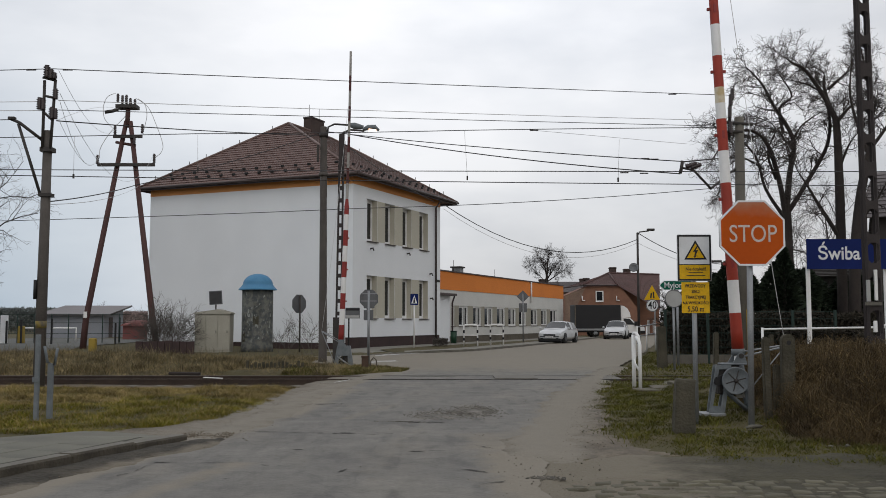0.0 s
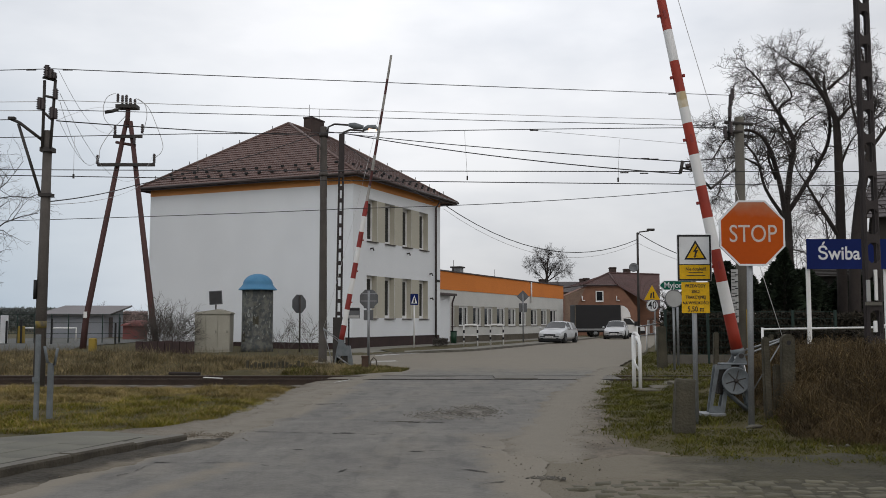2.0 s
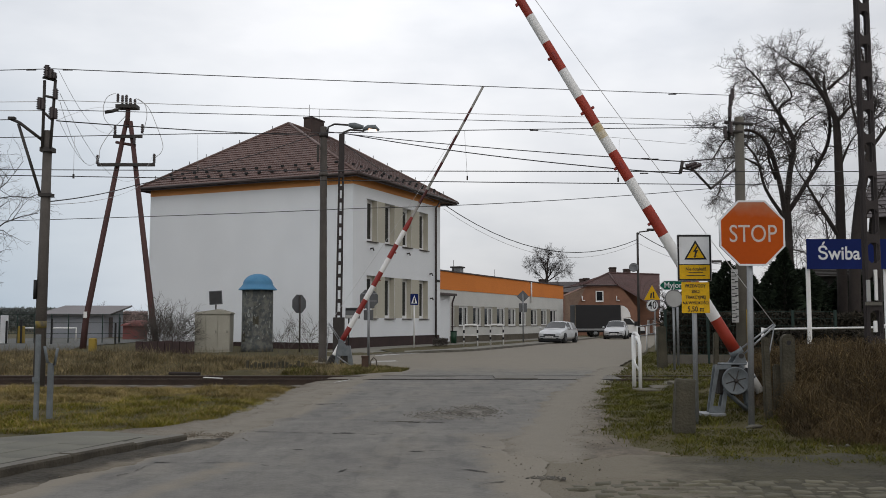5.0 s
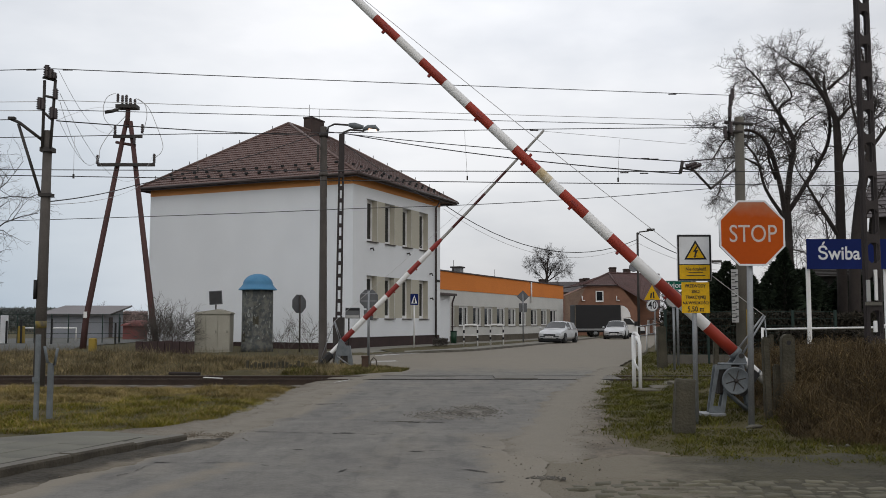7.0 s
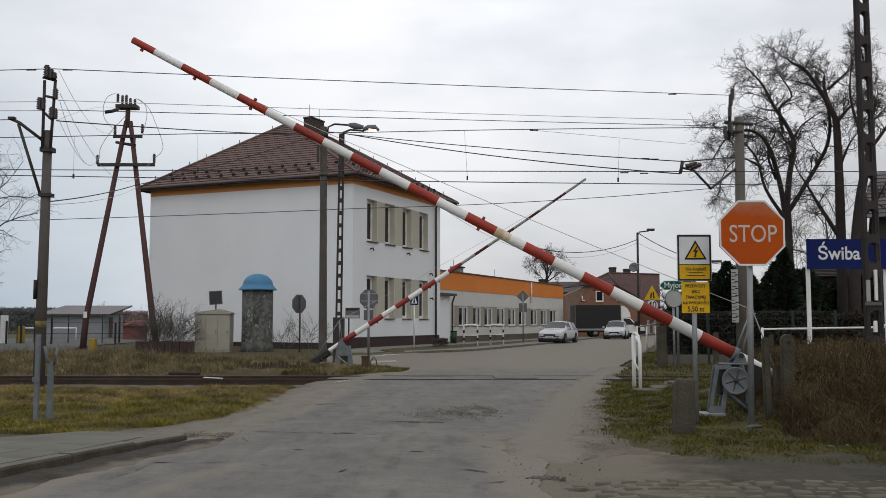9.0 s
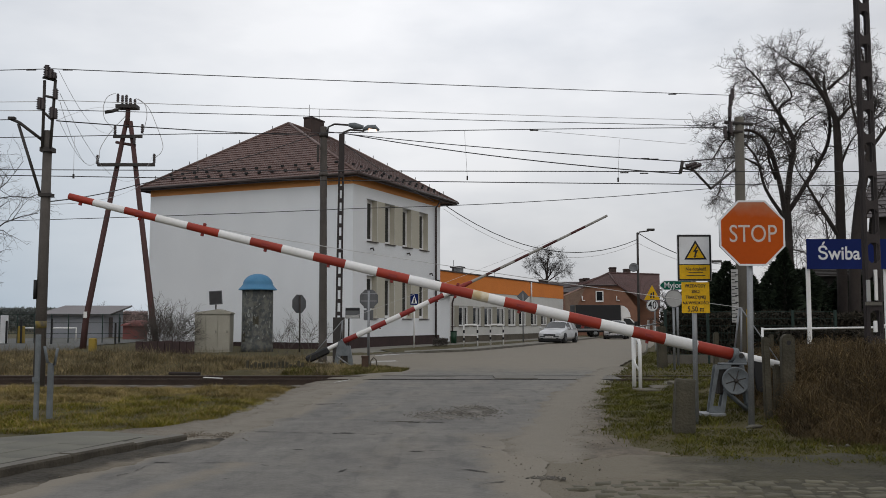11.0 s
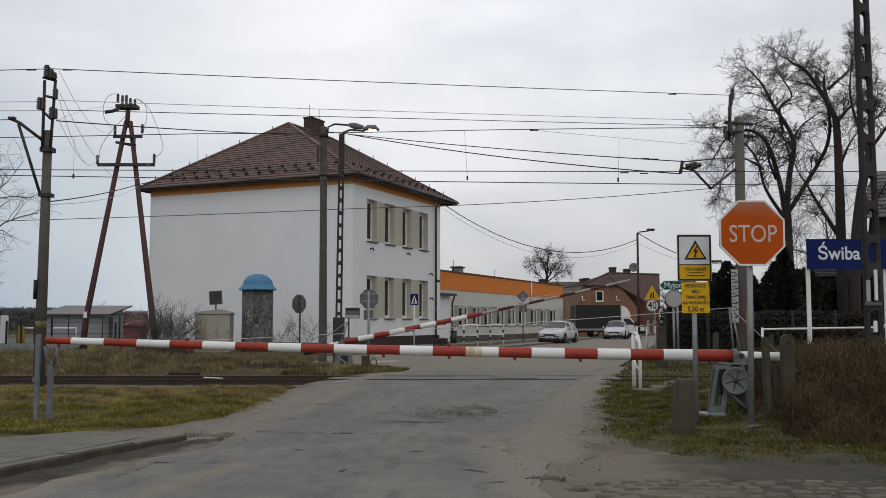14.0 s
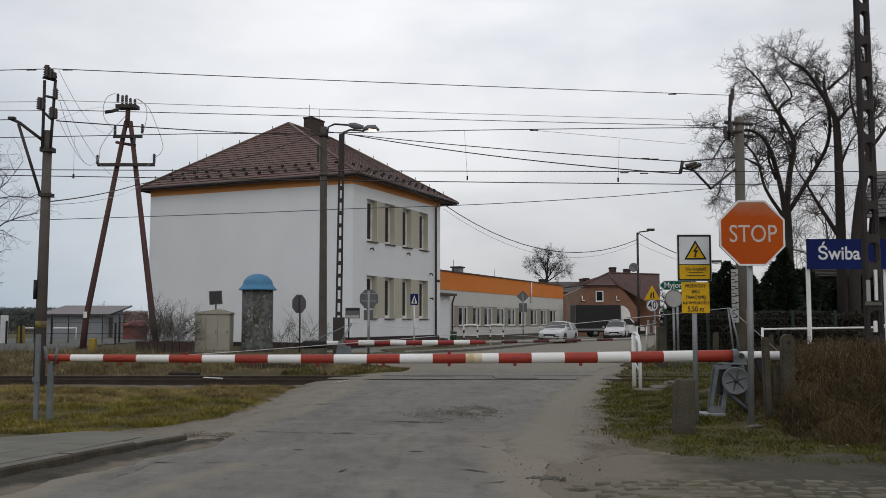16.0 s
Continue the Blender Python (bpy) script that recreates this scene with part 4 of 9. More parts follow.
def far_pavement():
    """The pavement along the school side of the road: a raised grass strip edged by a kerb, and paving behind."""
    rows = steps((40, 82, 1.0))
    def facade(y):
        return -4.46 + 0.435 * (y - 47)

    def verge(y):
        return min(float(np.interp(y, [41.5, 43.2, 45, 47], [-1.5, -2.55, -3.0, -2.3])) if y < 47 else facade(y) + 2.16, left_edge(y) - 0.2)

    def inner(y):
        return max(left_edge(y) - 1.7, verge(y) + 0.1)
    mesh_thing("pavement", band([y for y in rows if y > 40.5], inner, lambda y: left_edge(y) - 0.1, lambda x, y: 0.095 * ramp(39.9, 43.5, y) - 0.008, 4, 0.05, 2), M_PAVEPALE,
               "pale paving between the kerb and the grass", "pavement", kind="structure")
    grass = band([y for y in rows if y > 41.5], verge, inner, lambda x, y: 0.10 * ramp(41.5, 45, y) - 0.012 + 0.02 * noise.noise(Vector((x, y, 0))), 6, 0.1, 2)
    mesh_thing("grass_strip", grass, M_GROUND, "narrow raised grass strip along the kerb", "grass", kind="structure")
    mesh_thing("pavement", band(rows, lambda y: facade(y), verge, lambda x, y: 0.105 * ramp(41.0, 50, y) - 0.01, 4, 0, 2), M_PAVEPALE,
               "pale concrete pavement in front of the school", "pavement", kind="structure")
    bm = bmesh.new()
    for y0, y1 in zip(rows, rows[1:]):
        a, b = left_edge(y0), left_edge(y1)
        for lo, hi in ((-0.12, 0.0),):
            vs = [bm.verts.new((x + d, y, z)) for x, y in ((a, y0), (b, y1 - 0.02)) for d in (lo, hi) for z in (-0.05, 0.10 * ramp(39.5, 42.5, y) + 0.005)]
            for f in ((0, 1, 3, 2), (4, 6, 7, 5), (0, 4, 5, 1), (2, 3, 7, 6), (1, 5, 7, 3)):
                bm.faces.new([vs[i] for i in f])
    tagged(mesh_thing("kerb", bm, M_CONCRETE, "low pale concrete kerb of the far pavement", "kerb", kind="structure"))


far_pavement()


def cobbles():
    base = new("cobbled_driveway")
    tagged(base, "worn grey cobbled driveway joining the road", "driveway", kind="structure")
    shapes = []
    random.seed(11)
    for k in range(5):
        bm = box(-0.097, 0.097, -0.083, 0.083, -0.06, 0.022, bevel=0.02)
        for v in bm.verts:
            v.co += Vector((random.uniform(-1, 1), random.uniform(-1, 1), random.uniform(-0.6, 0.6))) * 0.010
        me = bpy.data.meshes.new("cobblestone")
        bm.to_mesh(me)
        bm.free()
        me.materials.append(M_COBBLE)
        for p in me.polygons:
            p.use_smooth = True
        shapes.append(me)
    for j in range(8):
        y = 8.32 - 0.178 * j
        for i in range(34):
            x = 1.02 + 0.205 * i + 0.09 * (j % 2) + 0.03 * math.sin(j * 2.1)
            if x > 7.4 or random.random() < 0.05 or (x < 1.3 and random.random() < 0.35):
                continue
            s = new("cobblestone", random.choice(shapes))
            s.parent = base
            s.matrix_basis = pose(x + random.uniform(-0.02, 0.02), y + 0.03 * math.sin(x * 0.9) + random.uniform(-0.012, 0.012), bed(x, y) - 0.010 + random.uniform(-0.022, -0.008) - 0.005 * ramp(3.2, 4.6, x), random.uniform(-4, 4), random.uniform(-4, 4), random.uniform(-12, 12)) @ Matrix.Diagonal((random.uniform(0.78, 1.06), random.uniform(0.8, 1.04), 1, 1))


cobbles()


# ---- school ----
def wall_boxes(length, z0, z1, holes, thick, bm=None, mi=0):
    """A wall along x with its face at y = 0 and its body behind, and openings (x0, x1, z0, z1) through it."""
    bm = bm or bmesh.new()
    xs = sorted({0.0, length, *[h[0] for h in holes], *[h[1] for h in holes]})
    zs = sorted({z0, z1, *[h[2] for h in holes], *[h[3] for h in holes]})
    grid = {}

    def vert(i, j, y):
        if (i, j, y) not in grid:
            grid[i, j, y] = bm.verts.new((xs[i], y, zs[j]))
        return grid[i, j, y]

    def solid(i, j):
        if not (0 <= i < len(xs) - 1 and 0 <= j < len(zs) - 1):
            return False
        cx, cz = (xs[i] + xs[i + 1]) / 2, (zs[j] + zs[j + 1]) / 2
        return not any(h[0] < cx < h[1] and h[2] < cz < h[3] for h in holes)
    for i in range(len(xs) - 1):
        for j in range(len(zs) - 1):
            if not solid(i, j):
                continue
            quads = [[(i, j, 0), (i + 1, j, 0), (i + 1, j + 1, 0), (i, j + 1, 0)], [(i, j, thick), (i, j + 1, thick), (i + 1, j + 1, thick), (i + 1, j, thick)]]
            for di, dj, p, q in ((-1, 0, (i, j), (i, j + 1)), (1, 0, (i + 1, j + 1), (i + 1, j)), (0, -1, (i + 1, j), (i, j)), (0, 1, (i, j + 1), (i + 1, j + 1))):
                if not solid(i + di, j + dj):
                    quads.append([(*p, 0), (*q, 0), (*q, thick), (*p, thick)])
            for quad in quads:
                bm.faces.new([vert(*c) for c in quad]).material_index = mi
    return bm


def window(parent, x0, x1, z0, z1, deep, sill=0.08, bars=1, f=0.07, frame_mat=None, sill_mat=None):
    """A framed pane set back in its opening, with a sill; returns the frame."""
    frame_mat = frame_mat or M_PVC
    bm = ring_plate(rect(x0, x1, z0, z1), rect(x0 + f, x1 - f, z0 + f, z1 - f), deep - 0.06, deep)
    w = (x1 - x0 - 2 * f) / (bars + 1)
    for k in range(bars):
        xm = x0 + f + w * (k + 1)
        box(xm - f * 0.5, xm + f * 0.5, deep - 0.05, deep - 0.01, z0 + f, z1 - f, bm)
    win = part("window", bm, frame_mat, parent)
    part("pane", box(x0 + f, x1 - f, deep - 0.03, deep - 0.02, z0 + f, z1 - f), M_GLASS, win)
    if sill:
        part("sill", box(x0 - 0.04, x1 + 0.04, -sill, deep - 0.06, z0 - 0.05, z0 - 0.005, bevel=0.01), sill_mat or M_GUTTER, win)
    return win


def stepped_slope(a, b, c, d, course, lift):
    """A roof slope from the eave (a to b) up to the ridge (d to c), laid in overlapping courses."""
    a, b, c, d = (Vector(v) for v in (a, b, c, d))
    rows = max(int((d - a).length / course), 2)
    up = (b - a).cross(d - a).normalized()
    bm = bmesh.new()
    base = [bm.verts.new(a), bm.verts.new(b)]
    for k in range(rows):
        p0, p1 = a.lerp(d, k / rows), b.lerp(c, k / rows)
        q0, q1 = a.lerp(d, (k + 1) / rows), b.lerp(c, (k + 1) / rows)
        edge = [bm.verts.new(p0 + up * lift), bm.verts.new(p1 + up * lift)]
        bm.faces.new((base[0], base[1], edge[1], edge[0]))
        base = [bm.verts.new(q0), bm.verts.new(q1)]
        bm.faces.new((edge[0], edge[1], base[1], base[0]))
    return bm


def school():
    L, W, TOP = 11.0, 13.0, 8.85
    s = thing("school_building", pose(-4.56, 47, 0, 0, 0, 66.5), "white rendered two-storey school with orange band and hipped brown roof", "building")
    cols = [(1.511, 2.651), (3.572, 4.734), (5.728, 6.909), (7.983, 9.179)]
    levels = [(1.591, 3.82), (5.617, 7.83)]
    holes = [(a, b, lo, hi) for a, b in cols for lo, hi in levels]
    part("wall", wall_boxes(L, 0.62, 8.42, holes, 0.42), M_PLASTER, s, "white rendered facade with two rows of windows")
    part("wall", box(0, 0.42, 0.423, W, 0.34, 8.42), M_PLASTER, s, "plain white rendered gable wall")
    part("wall", box(L - 0.42, L, 0.423, W, 0.62, 8.42), M_PLASTER, s, "plain white rendered gable wall")
    part("wall", box(0.423, L - 0.423, W - 0.4, W - 0.003, 0.62, 8.42), M_PLASTER, s, "white rendered rear wall")
    part("plinth", box(0.05, L - 0.02, 0.05, W - 0.02, -0.2, 0.62), M_PLINTH, s, "dark brown plinth")
    part("band", box(-0.012, L, -0.012, W, 8.42, TOP), M_BAND, s, "pale orange painted band under the eaves")
    for a, b in zip(cols, cols[1:]):
        for lo, hi in levels:
            part("wall_panel", box(a[1] + 0.02, b[0] - 0.02, -0.008, 0.0, lo + 0.02, hi - 0.01), M_CREAM, s, "cream panel between the windows")
    for a, b in cols:
        for lo, hi in levels:
            window(s, a, b, lo, hi, 0.36, 0.10, 0, 0.16)
            part("reveal", box(b - 0.012, b - 0.002, 0.0, 0.30, lo, hi), M_CREAM, s, "cream window reveal")
    o = 0.48
    ridge = 12.837
    r1, r2 = (3.97, W / 2, ridge), (8.8, W / 2, ridge)
    e = TOP + 0.02
    c00, c10, c11, c01 = (-o, -o, e), (L + o + 1.1, -o, e), (L + o + 1.1, W + o, e), (-o, W + o, e)
    roof = part("roof", stepped_slope(c01, c00, r1, r1, 0.36, 0.038), M_ROOFY, s, "hipped roof of brown metal tiles")
    part("roof_slope", stepped_slope(c00, c10, r2, r1, 0.36, 0.038), M_ROOFX, roof)
    part("roof_slope", stepped_slope(c10, c11, r2, r2, 0.36, 0.038), M_ROOF, roof)
    part("roof_slope", stepped_slope(c11, c01, r1, r2, 0.36, 0.038), M_ROOF, roof)
    for p, q in ((c00, r1), (c10, r2), (c01, r1), (c11, r2), (r1, r2)):
        part("ridge_cap", tube([Vector(p) + Vector((0, 0, 0.04)), Vector(q) + Vector((0, 0, 0.04))], 0.075, 6), M_ROOF, roof)
    part("soffit", box(-o + 0.02, L + o + 1.08, -o + 0.02, W + o - 0.02, TOP - 0.03, TOP - 0.001), M_SOFFIT, s)
    bm = ring_plate([(-o, -o), (L + o + 1.1, -o), (L + o + 1.1, W + o), (-o, W + o)], [(-o + 0.03, -o + 0.03), (L + o + 1.07, -o + 0.03), (L + o + 1.07, W + o - 0.03), (-o + 0.03, W + o - 0.03)], 0, 0.2)
    bmesh.ops.transform(bm, matrix=Matrix(((1, 0, 0, 0), (0, 0, 1, 0), (0, -1, 0, e + 0.03), (0, 0, 0, 1))), verts=bm.verts)
    part("fascia", bm, M_GUTTER, s)
    for p, q in (((-o - 0.07, -o - 0.07, e - 0.03), (L + o + 1.1, -o - 0.07, e - 0.03)), ((-o - 0.07, W + o, e - 0.03), (-o - 0.07, -o - 0.07, e - 0.03))):
        part("gutter", tube([p, q], 0.075, 8), M_GUTTER, s, "dark half-round gutter")
    part("downpipe", tube([(10.1, -o, e - 0.08), (10.1, -0.12, TOP - 0.55), (10.1, -0.12, 0.3)], 0.06, 8), M_GUTTER, s, "dark brown downpipe")
    guard = bpy.data.meshes.new("snow_guard")
    box(-0.10, 0.10, -0.035, 0.035, 0.0, 0.12, bevel=0.015).to_mesh(guard)
    guard.materials.append(M_RUBBER)
    for (a, b, d, count) in ((c01, c00, r1, 17), (c00, c10, r2, 15)):
        a, b, d = Vector(a), Vector(b), Vector(d)
        along = (b - a).normalized()
        foot = a + along * (d - a).dot(along)
        rise = (d - foot)
        for row, frac in ((0, 0.09), (1, 0.17)):
            for k in range(count):
                t = (k + 0.5 + 0.5 * row) / count
                if 0.1 < t < 0.94:
                    g = new("snow_guard", guard)
                    g.parent = roof
                    g.matrix_basis = Matrix.Translation(a + (b - a) * t + rise * frac + Vector((0, 0, 0.05))) @ (pose(0, 0, 0, 0, 0, 90) if count == 17 else pose(0, 0, 0))
    hook = bpy.data.meshes.new("lightning_rod_clip")
    tube([(0, 0, 0), (0, 0, 0.28)], 0.02, 5).to_mesh(hook)
    hook.materials.append(M_DARKSTEEL)
    for p, q in ((c01, r1), (c10, r2)):
        for k in range(1, 9):
            g = new("lightning_rod_clip", hook)
            g.parent = roof
            g.location = Vector(p).lerp(Vector(q), k / 9)
    ch = part("chimney", box(6.3, 7.75, 6.36, 6.96, ridge - 1.2, 13.634, bevel=0.03), M_CHIMNEY, s, "wide brown chimney with a sheet cap")
    part("chimney_cap", box(6.27, 7.78, 6.33, 6.99, 13.634, 13.738, bevel=0.02), M_GUTTER, ch)
    for x in (6.45, 7.6):
        part("lightning_rod", tube([(x, 6.65, 13.738), (x, 6.65, 14.5)], 0.016, 5), M_DARKSTEEL, ch, "thin rod on the chimney")
    for x, z in ((1.885, 5.221), (6.313, 5.253), (9.424, 4.245), (9.506, 2.786)):
        part("wall_fitting", tube([(x, 0, z), (x, -0.16, z + 0.03), (x, -0.2, z - 0.1)], 0.045, 6), M_DARKSTEEL, s, "small dark wall lamp")
    part("sign_plate", box(10.35, 10.9, -0.03, 0.0, 3.811, 3.95), M_BLACK, s)


def annex():
    X0, Y0, L = -1.02, 58.4, 30.4
    s = thing("school_annex", pose(X0, Y0, 0, 0, 0, 66.5), "long low school wing, pale walls and orange parapet band", "building")
    holes = []
    us = [(3.884, 4.466), (5.258, 6.9), (7.858, 9.401), (10.082, 11.724), (12.695, 14.456), (15.236, 16.981),
          (17.812, 19.528), (20.862, 22.553), (23.664, 25.303), (26.316, 28.234)]
    for a, b in us:
        holes.append((a, b, 1.11, 2.47))
    part("wall", wall_boxes(L, 0.45, 3.51, holes, 0.4), M_ANNEX, s, "pale grey rendered wall with a row of white windows")
    part("plinth", box(0.02, L - 0.02, 0.03, 9, -0.2, 0.45), M_BASE, s, "mud-stained brown base")
    part("end_wall", box(0, 0.4, 0.41, 9, 0.45, 3.51), M_ANNEX, s)
    part("end_wall", box(L - 0.4, L, 0.41, 9, 0.45, 3.51), M_ANNEX, s)
    part("parapet", box(-0.02, L + 0.02, -0.03, 9, 3.51, 4.70), M_ORANGE, s, "orange painted parapet band")
    part("coping", box(-0.1, L + 0.1, -0.1, 9.1, 4.70, 4.78), M_GUTTER, s, "dark sheet coping")
    for a, b in us:
        w = window(s, a, b, 1.11, 2.47, 0.13, 0.08, 1, 0.10)
        part("curtain", box(a + (b - a) * 0.56, b - (b - a) * 0.22, 0.092, 0.099, 1.22, 2.36), M_CURTAIN, w, "pale net curtain behind the pane")
    for (a, b), (c, d) in zip(us, us[1:]):
        part("wall_panel", box(b + 0.01, c - 0.01, -0.008, 0.0, 1.06, 2.50), M_PIER, s, "grey-beige panel between the windows")
    part("vent_stack", box(8.3, 9.0, 1.2, 1.8, 4.6, 5.25), M_STEEL, s)
    part("vent_stack_cap", box(8.2, 9.1, 1.1, 1.9, 5.251, 5.36), M_DARKSTEEL, s)
    part("lightning_rod", tube([(7.2, 1.2, 4.7), (7.2, 1.2, 5.75)], 0.018, 5), M_DARKSTEEL, s, "thin lightning rod on the flat roof")
    part("lightning_rod", tube([(15.5, 1.2, 4.7), (15.5, 1.2, 5.5)], 0.018, 5), M_DARKSTEEL, s, "thin lightning rod on the flat roof")
    part("downpipe", tube([(20.712, -0.1, 4.7), (20.712, -0.1, 3.0)], 0.07, 8), M_PVC, s, "white downpipe")
    # entrance porch between the two buildings
    p = thing("entrance_porch", pose(-0.49, 57.3, 0, 0, 0, 66.5), "small white entrance porch with a dark flat roof", "porch")
    part("wall", box(0.0, 2.3, 0.0, 1.6, 0.1, 3.05), M_PLASTER, p)
    part("roof", box(-0.35, 2.7, -0.35, 1.7, 3.05, 3.2, bevel=0.02), M_GUTTER, p)
    part("downpipe", tube([(2.5, -0.25, 3.05), (2.45, -0.12, 2.6), (2.45, -0.12, 0.1)], 0.06, 8), M_GUTTER, p)
    part("step", box(-0.1, 2.3, -0.5, -0.01, -0.05, 0.16), M_CONCRETE, p)


school()
annex()


# ---- houses and distance ----
def house(name, m, w, d, h, roof_h, wall_mat, roof_mat, label, hip=0.0, over=0.35, holes=(), gable_front=False, chimneys=()):
    """A house with its front along x at y = 0; the ridge runs along x, or along y where the gable faces front."""
    t = thing(name, m, label, "house")
    part("wall", wall_boxes(w, 0, h, list(holes), 0.35), wall_mat, t)
    part("wall", box(0, 0.35, 0.351, d, 0, h), wall_mat, t)
    part("wall", box(w - 0.35, w, 0.351, d, 0, h), wall_mat, t)
    part("wall", box(0.351, w - 0.351, d - 0.35, d, 0, h), wall_mat, t)
    if gable_front:
        for y0, y1 in ((0.0, 0.3), (d - 0.3, d)):
            part("gable", plate([(0, h), (w, h), (w / 2, h + roof_h)], y0, y1), wall_mat, t)
        r = [(w / 2, -over, h + roof_h), (w / 2, d + over, h + roof_h)]
        k = over * roof_h / (w / 2)
        part("roof", stepped_slope((-over, d + over, h - k), (-over, -over, h - k), r[0], r[1], 0.4, 0.04), roof_mat, t)
        part("roof", stepped_slope((w + over, -over, h - k), (w + over, d + over, h - k), r[1], r[0], 0.4, 0.04), roof_mat, t)
    else:
        i = hip * d / 2
        r = [(i, d / 2, h + roof_h), (w - i, d / 2, h + roof_h)]
        a, b, c, e = (-over, -over, h - 0.1), (w + over, -over, h - 0.1), (w + over, d + over, h - 0.1), (-over, d + over, h - 0.1)
        part("roof", stepped_slope(a, b, r[1], r[0], 0.4, 0.04), roof_mat, t)
        part("roof", stepped_slope(c, e, r[0], r[1], 0.4, 0.04), roof_mat, t)
        if hip:
            part("roof", stepped_slope(b, c, r[1], r[1], 0.4, 0.04), roof_mat, t)
            part("roof", stepped_slope(e, a, r[0], r[0], 0.4, 0.04), roof_mat, t)
        else:
            for x0, x1 in ((0.0, 0.3), (w - 0.3, w)):
                bm = plate([(0, h), (d, h), (d / 2, h + roof_h)], x0, x1)
                bmesh.ops.transform(bm, matrix=Matrix(((0, 1, 0, 0), (1, 0, 0, 0), (0, 0, 1, 0), (0, 0, 0, 1))), verts=bm.verts)
                part("gable", bm, wall_mat, t)
    for x0, x1, z0, z1 in holes:
        window(t, x0, x1, z0, z1, 0.15, 0.06, 1)
    for cx, cy, cz in chimneys:
        ch = part("chimney", box(cx - 0.38, cx + 0.38, cy - 0.35, cy + 0.35, h, cz, bevel=0.03), M_CHIMNEY, t)
        part("chimney_rim", box(cx - 0.43, cx + 0.43, cy - 0.40, cy + 0.40, cz - 0.16, cz - 0.06), M_CHIMNEY, ch)
    return t


def garage():
    """A long garage under one sheet roof that rises to the back."""
    w, d, lo, hi = 4.4, 7.0, 1.72, 2.38
    t = thing("garage", pose(-29.75, 69.5, 0.2, 0, 0, 8), "long grey garage under a rising sheet roof", "garage")
    part("wall", box(0, w, 0, 0.2, -0.3, lo), M_GREYSHED, t)
    part("wall", box(0.201, w - 0.201, d - 0.2, d, -0.3, hi), M_GREYSHED, t)
    swap = Matrix(((0, 1, 0, 0), (1, 0, 0, 0), (0, 0, 1, 0), (0, 0, 0, 1)))
    for x0 in (0.0, w - 0.2):
        bm = plate([(0.201, -0.3), (d, -0.3), (d, hi), (0.201, lo + 0.02)], x0, x0 + 0.2)
        bmesh.ops.transform(bm, matrix=swap, verts=bm.verts)
        bmesh.ops.recalc_face_normals(bm, faces=bm.faces)
        part("wall", bm, M_GREYSHED, t)
    rise = (hi - lo) / d
    bm = plate([(-0.5, lo - 0.5 * rise + 0.01), (d + 0.5, hi + 0.5 * rise + 0.01), (d + 0.5, hi + 0.5 * rise + 0.12), (-0.5, lo - 0.5 * rise + 0.12)], -0.3, w + 0.55)
    bmesh.ops.transform(bm, matrix=swap, verts=bm.verts)
    bmesh.ops.recalc_face_normals(bm, faces=bm.faces)
    roof = part("roof", bm, M_SHEDROOF, t, "low grey sheet roof")
    part("roof_edge", tube([(w + 0.56, -0.5, lo + 0.03), (w + 0.56, d + 0.5, hi + 0.11)], 0.07, 6), M_DARKSTEEL, roof, "dark roof edge")
    door = part("door", box(w, w + 0.03, 1.6, 2.9, -0.1, 1.55, bevel=0.008), M_CHIMNEY, t, "dark brown plank door")
    part("handle", box(w + 0.031, w + 0.06, 2.70, 2.75, 0.75, 0.90), M_DARKSTEEL, door)


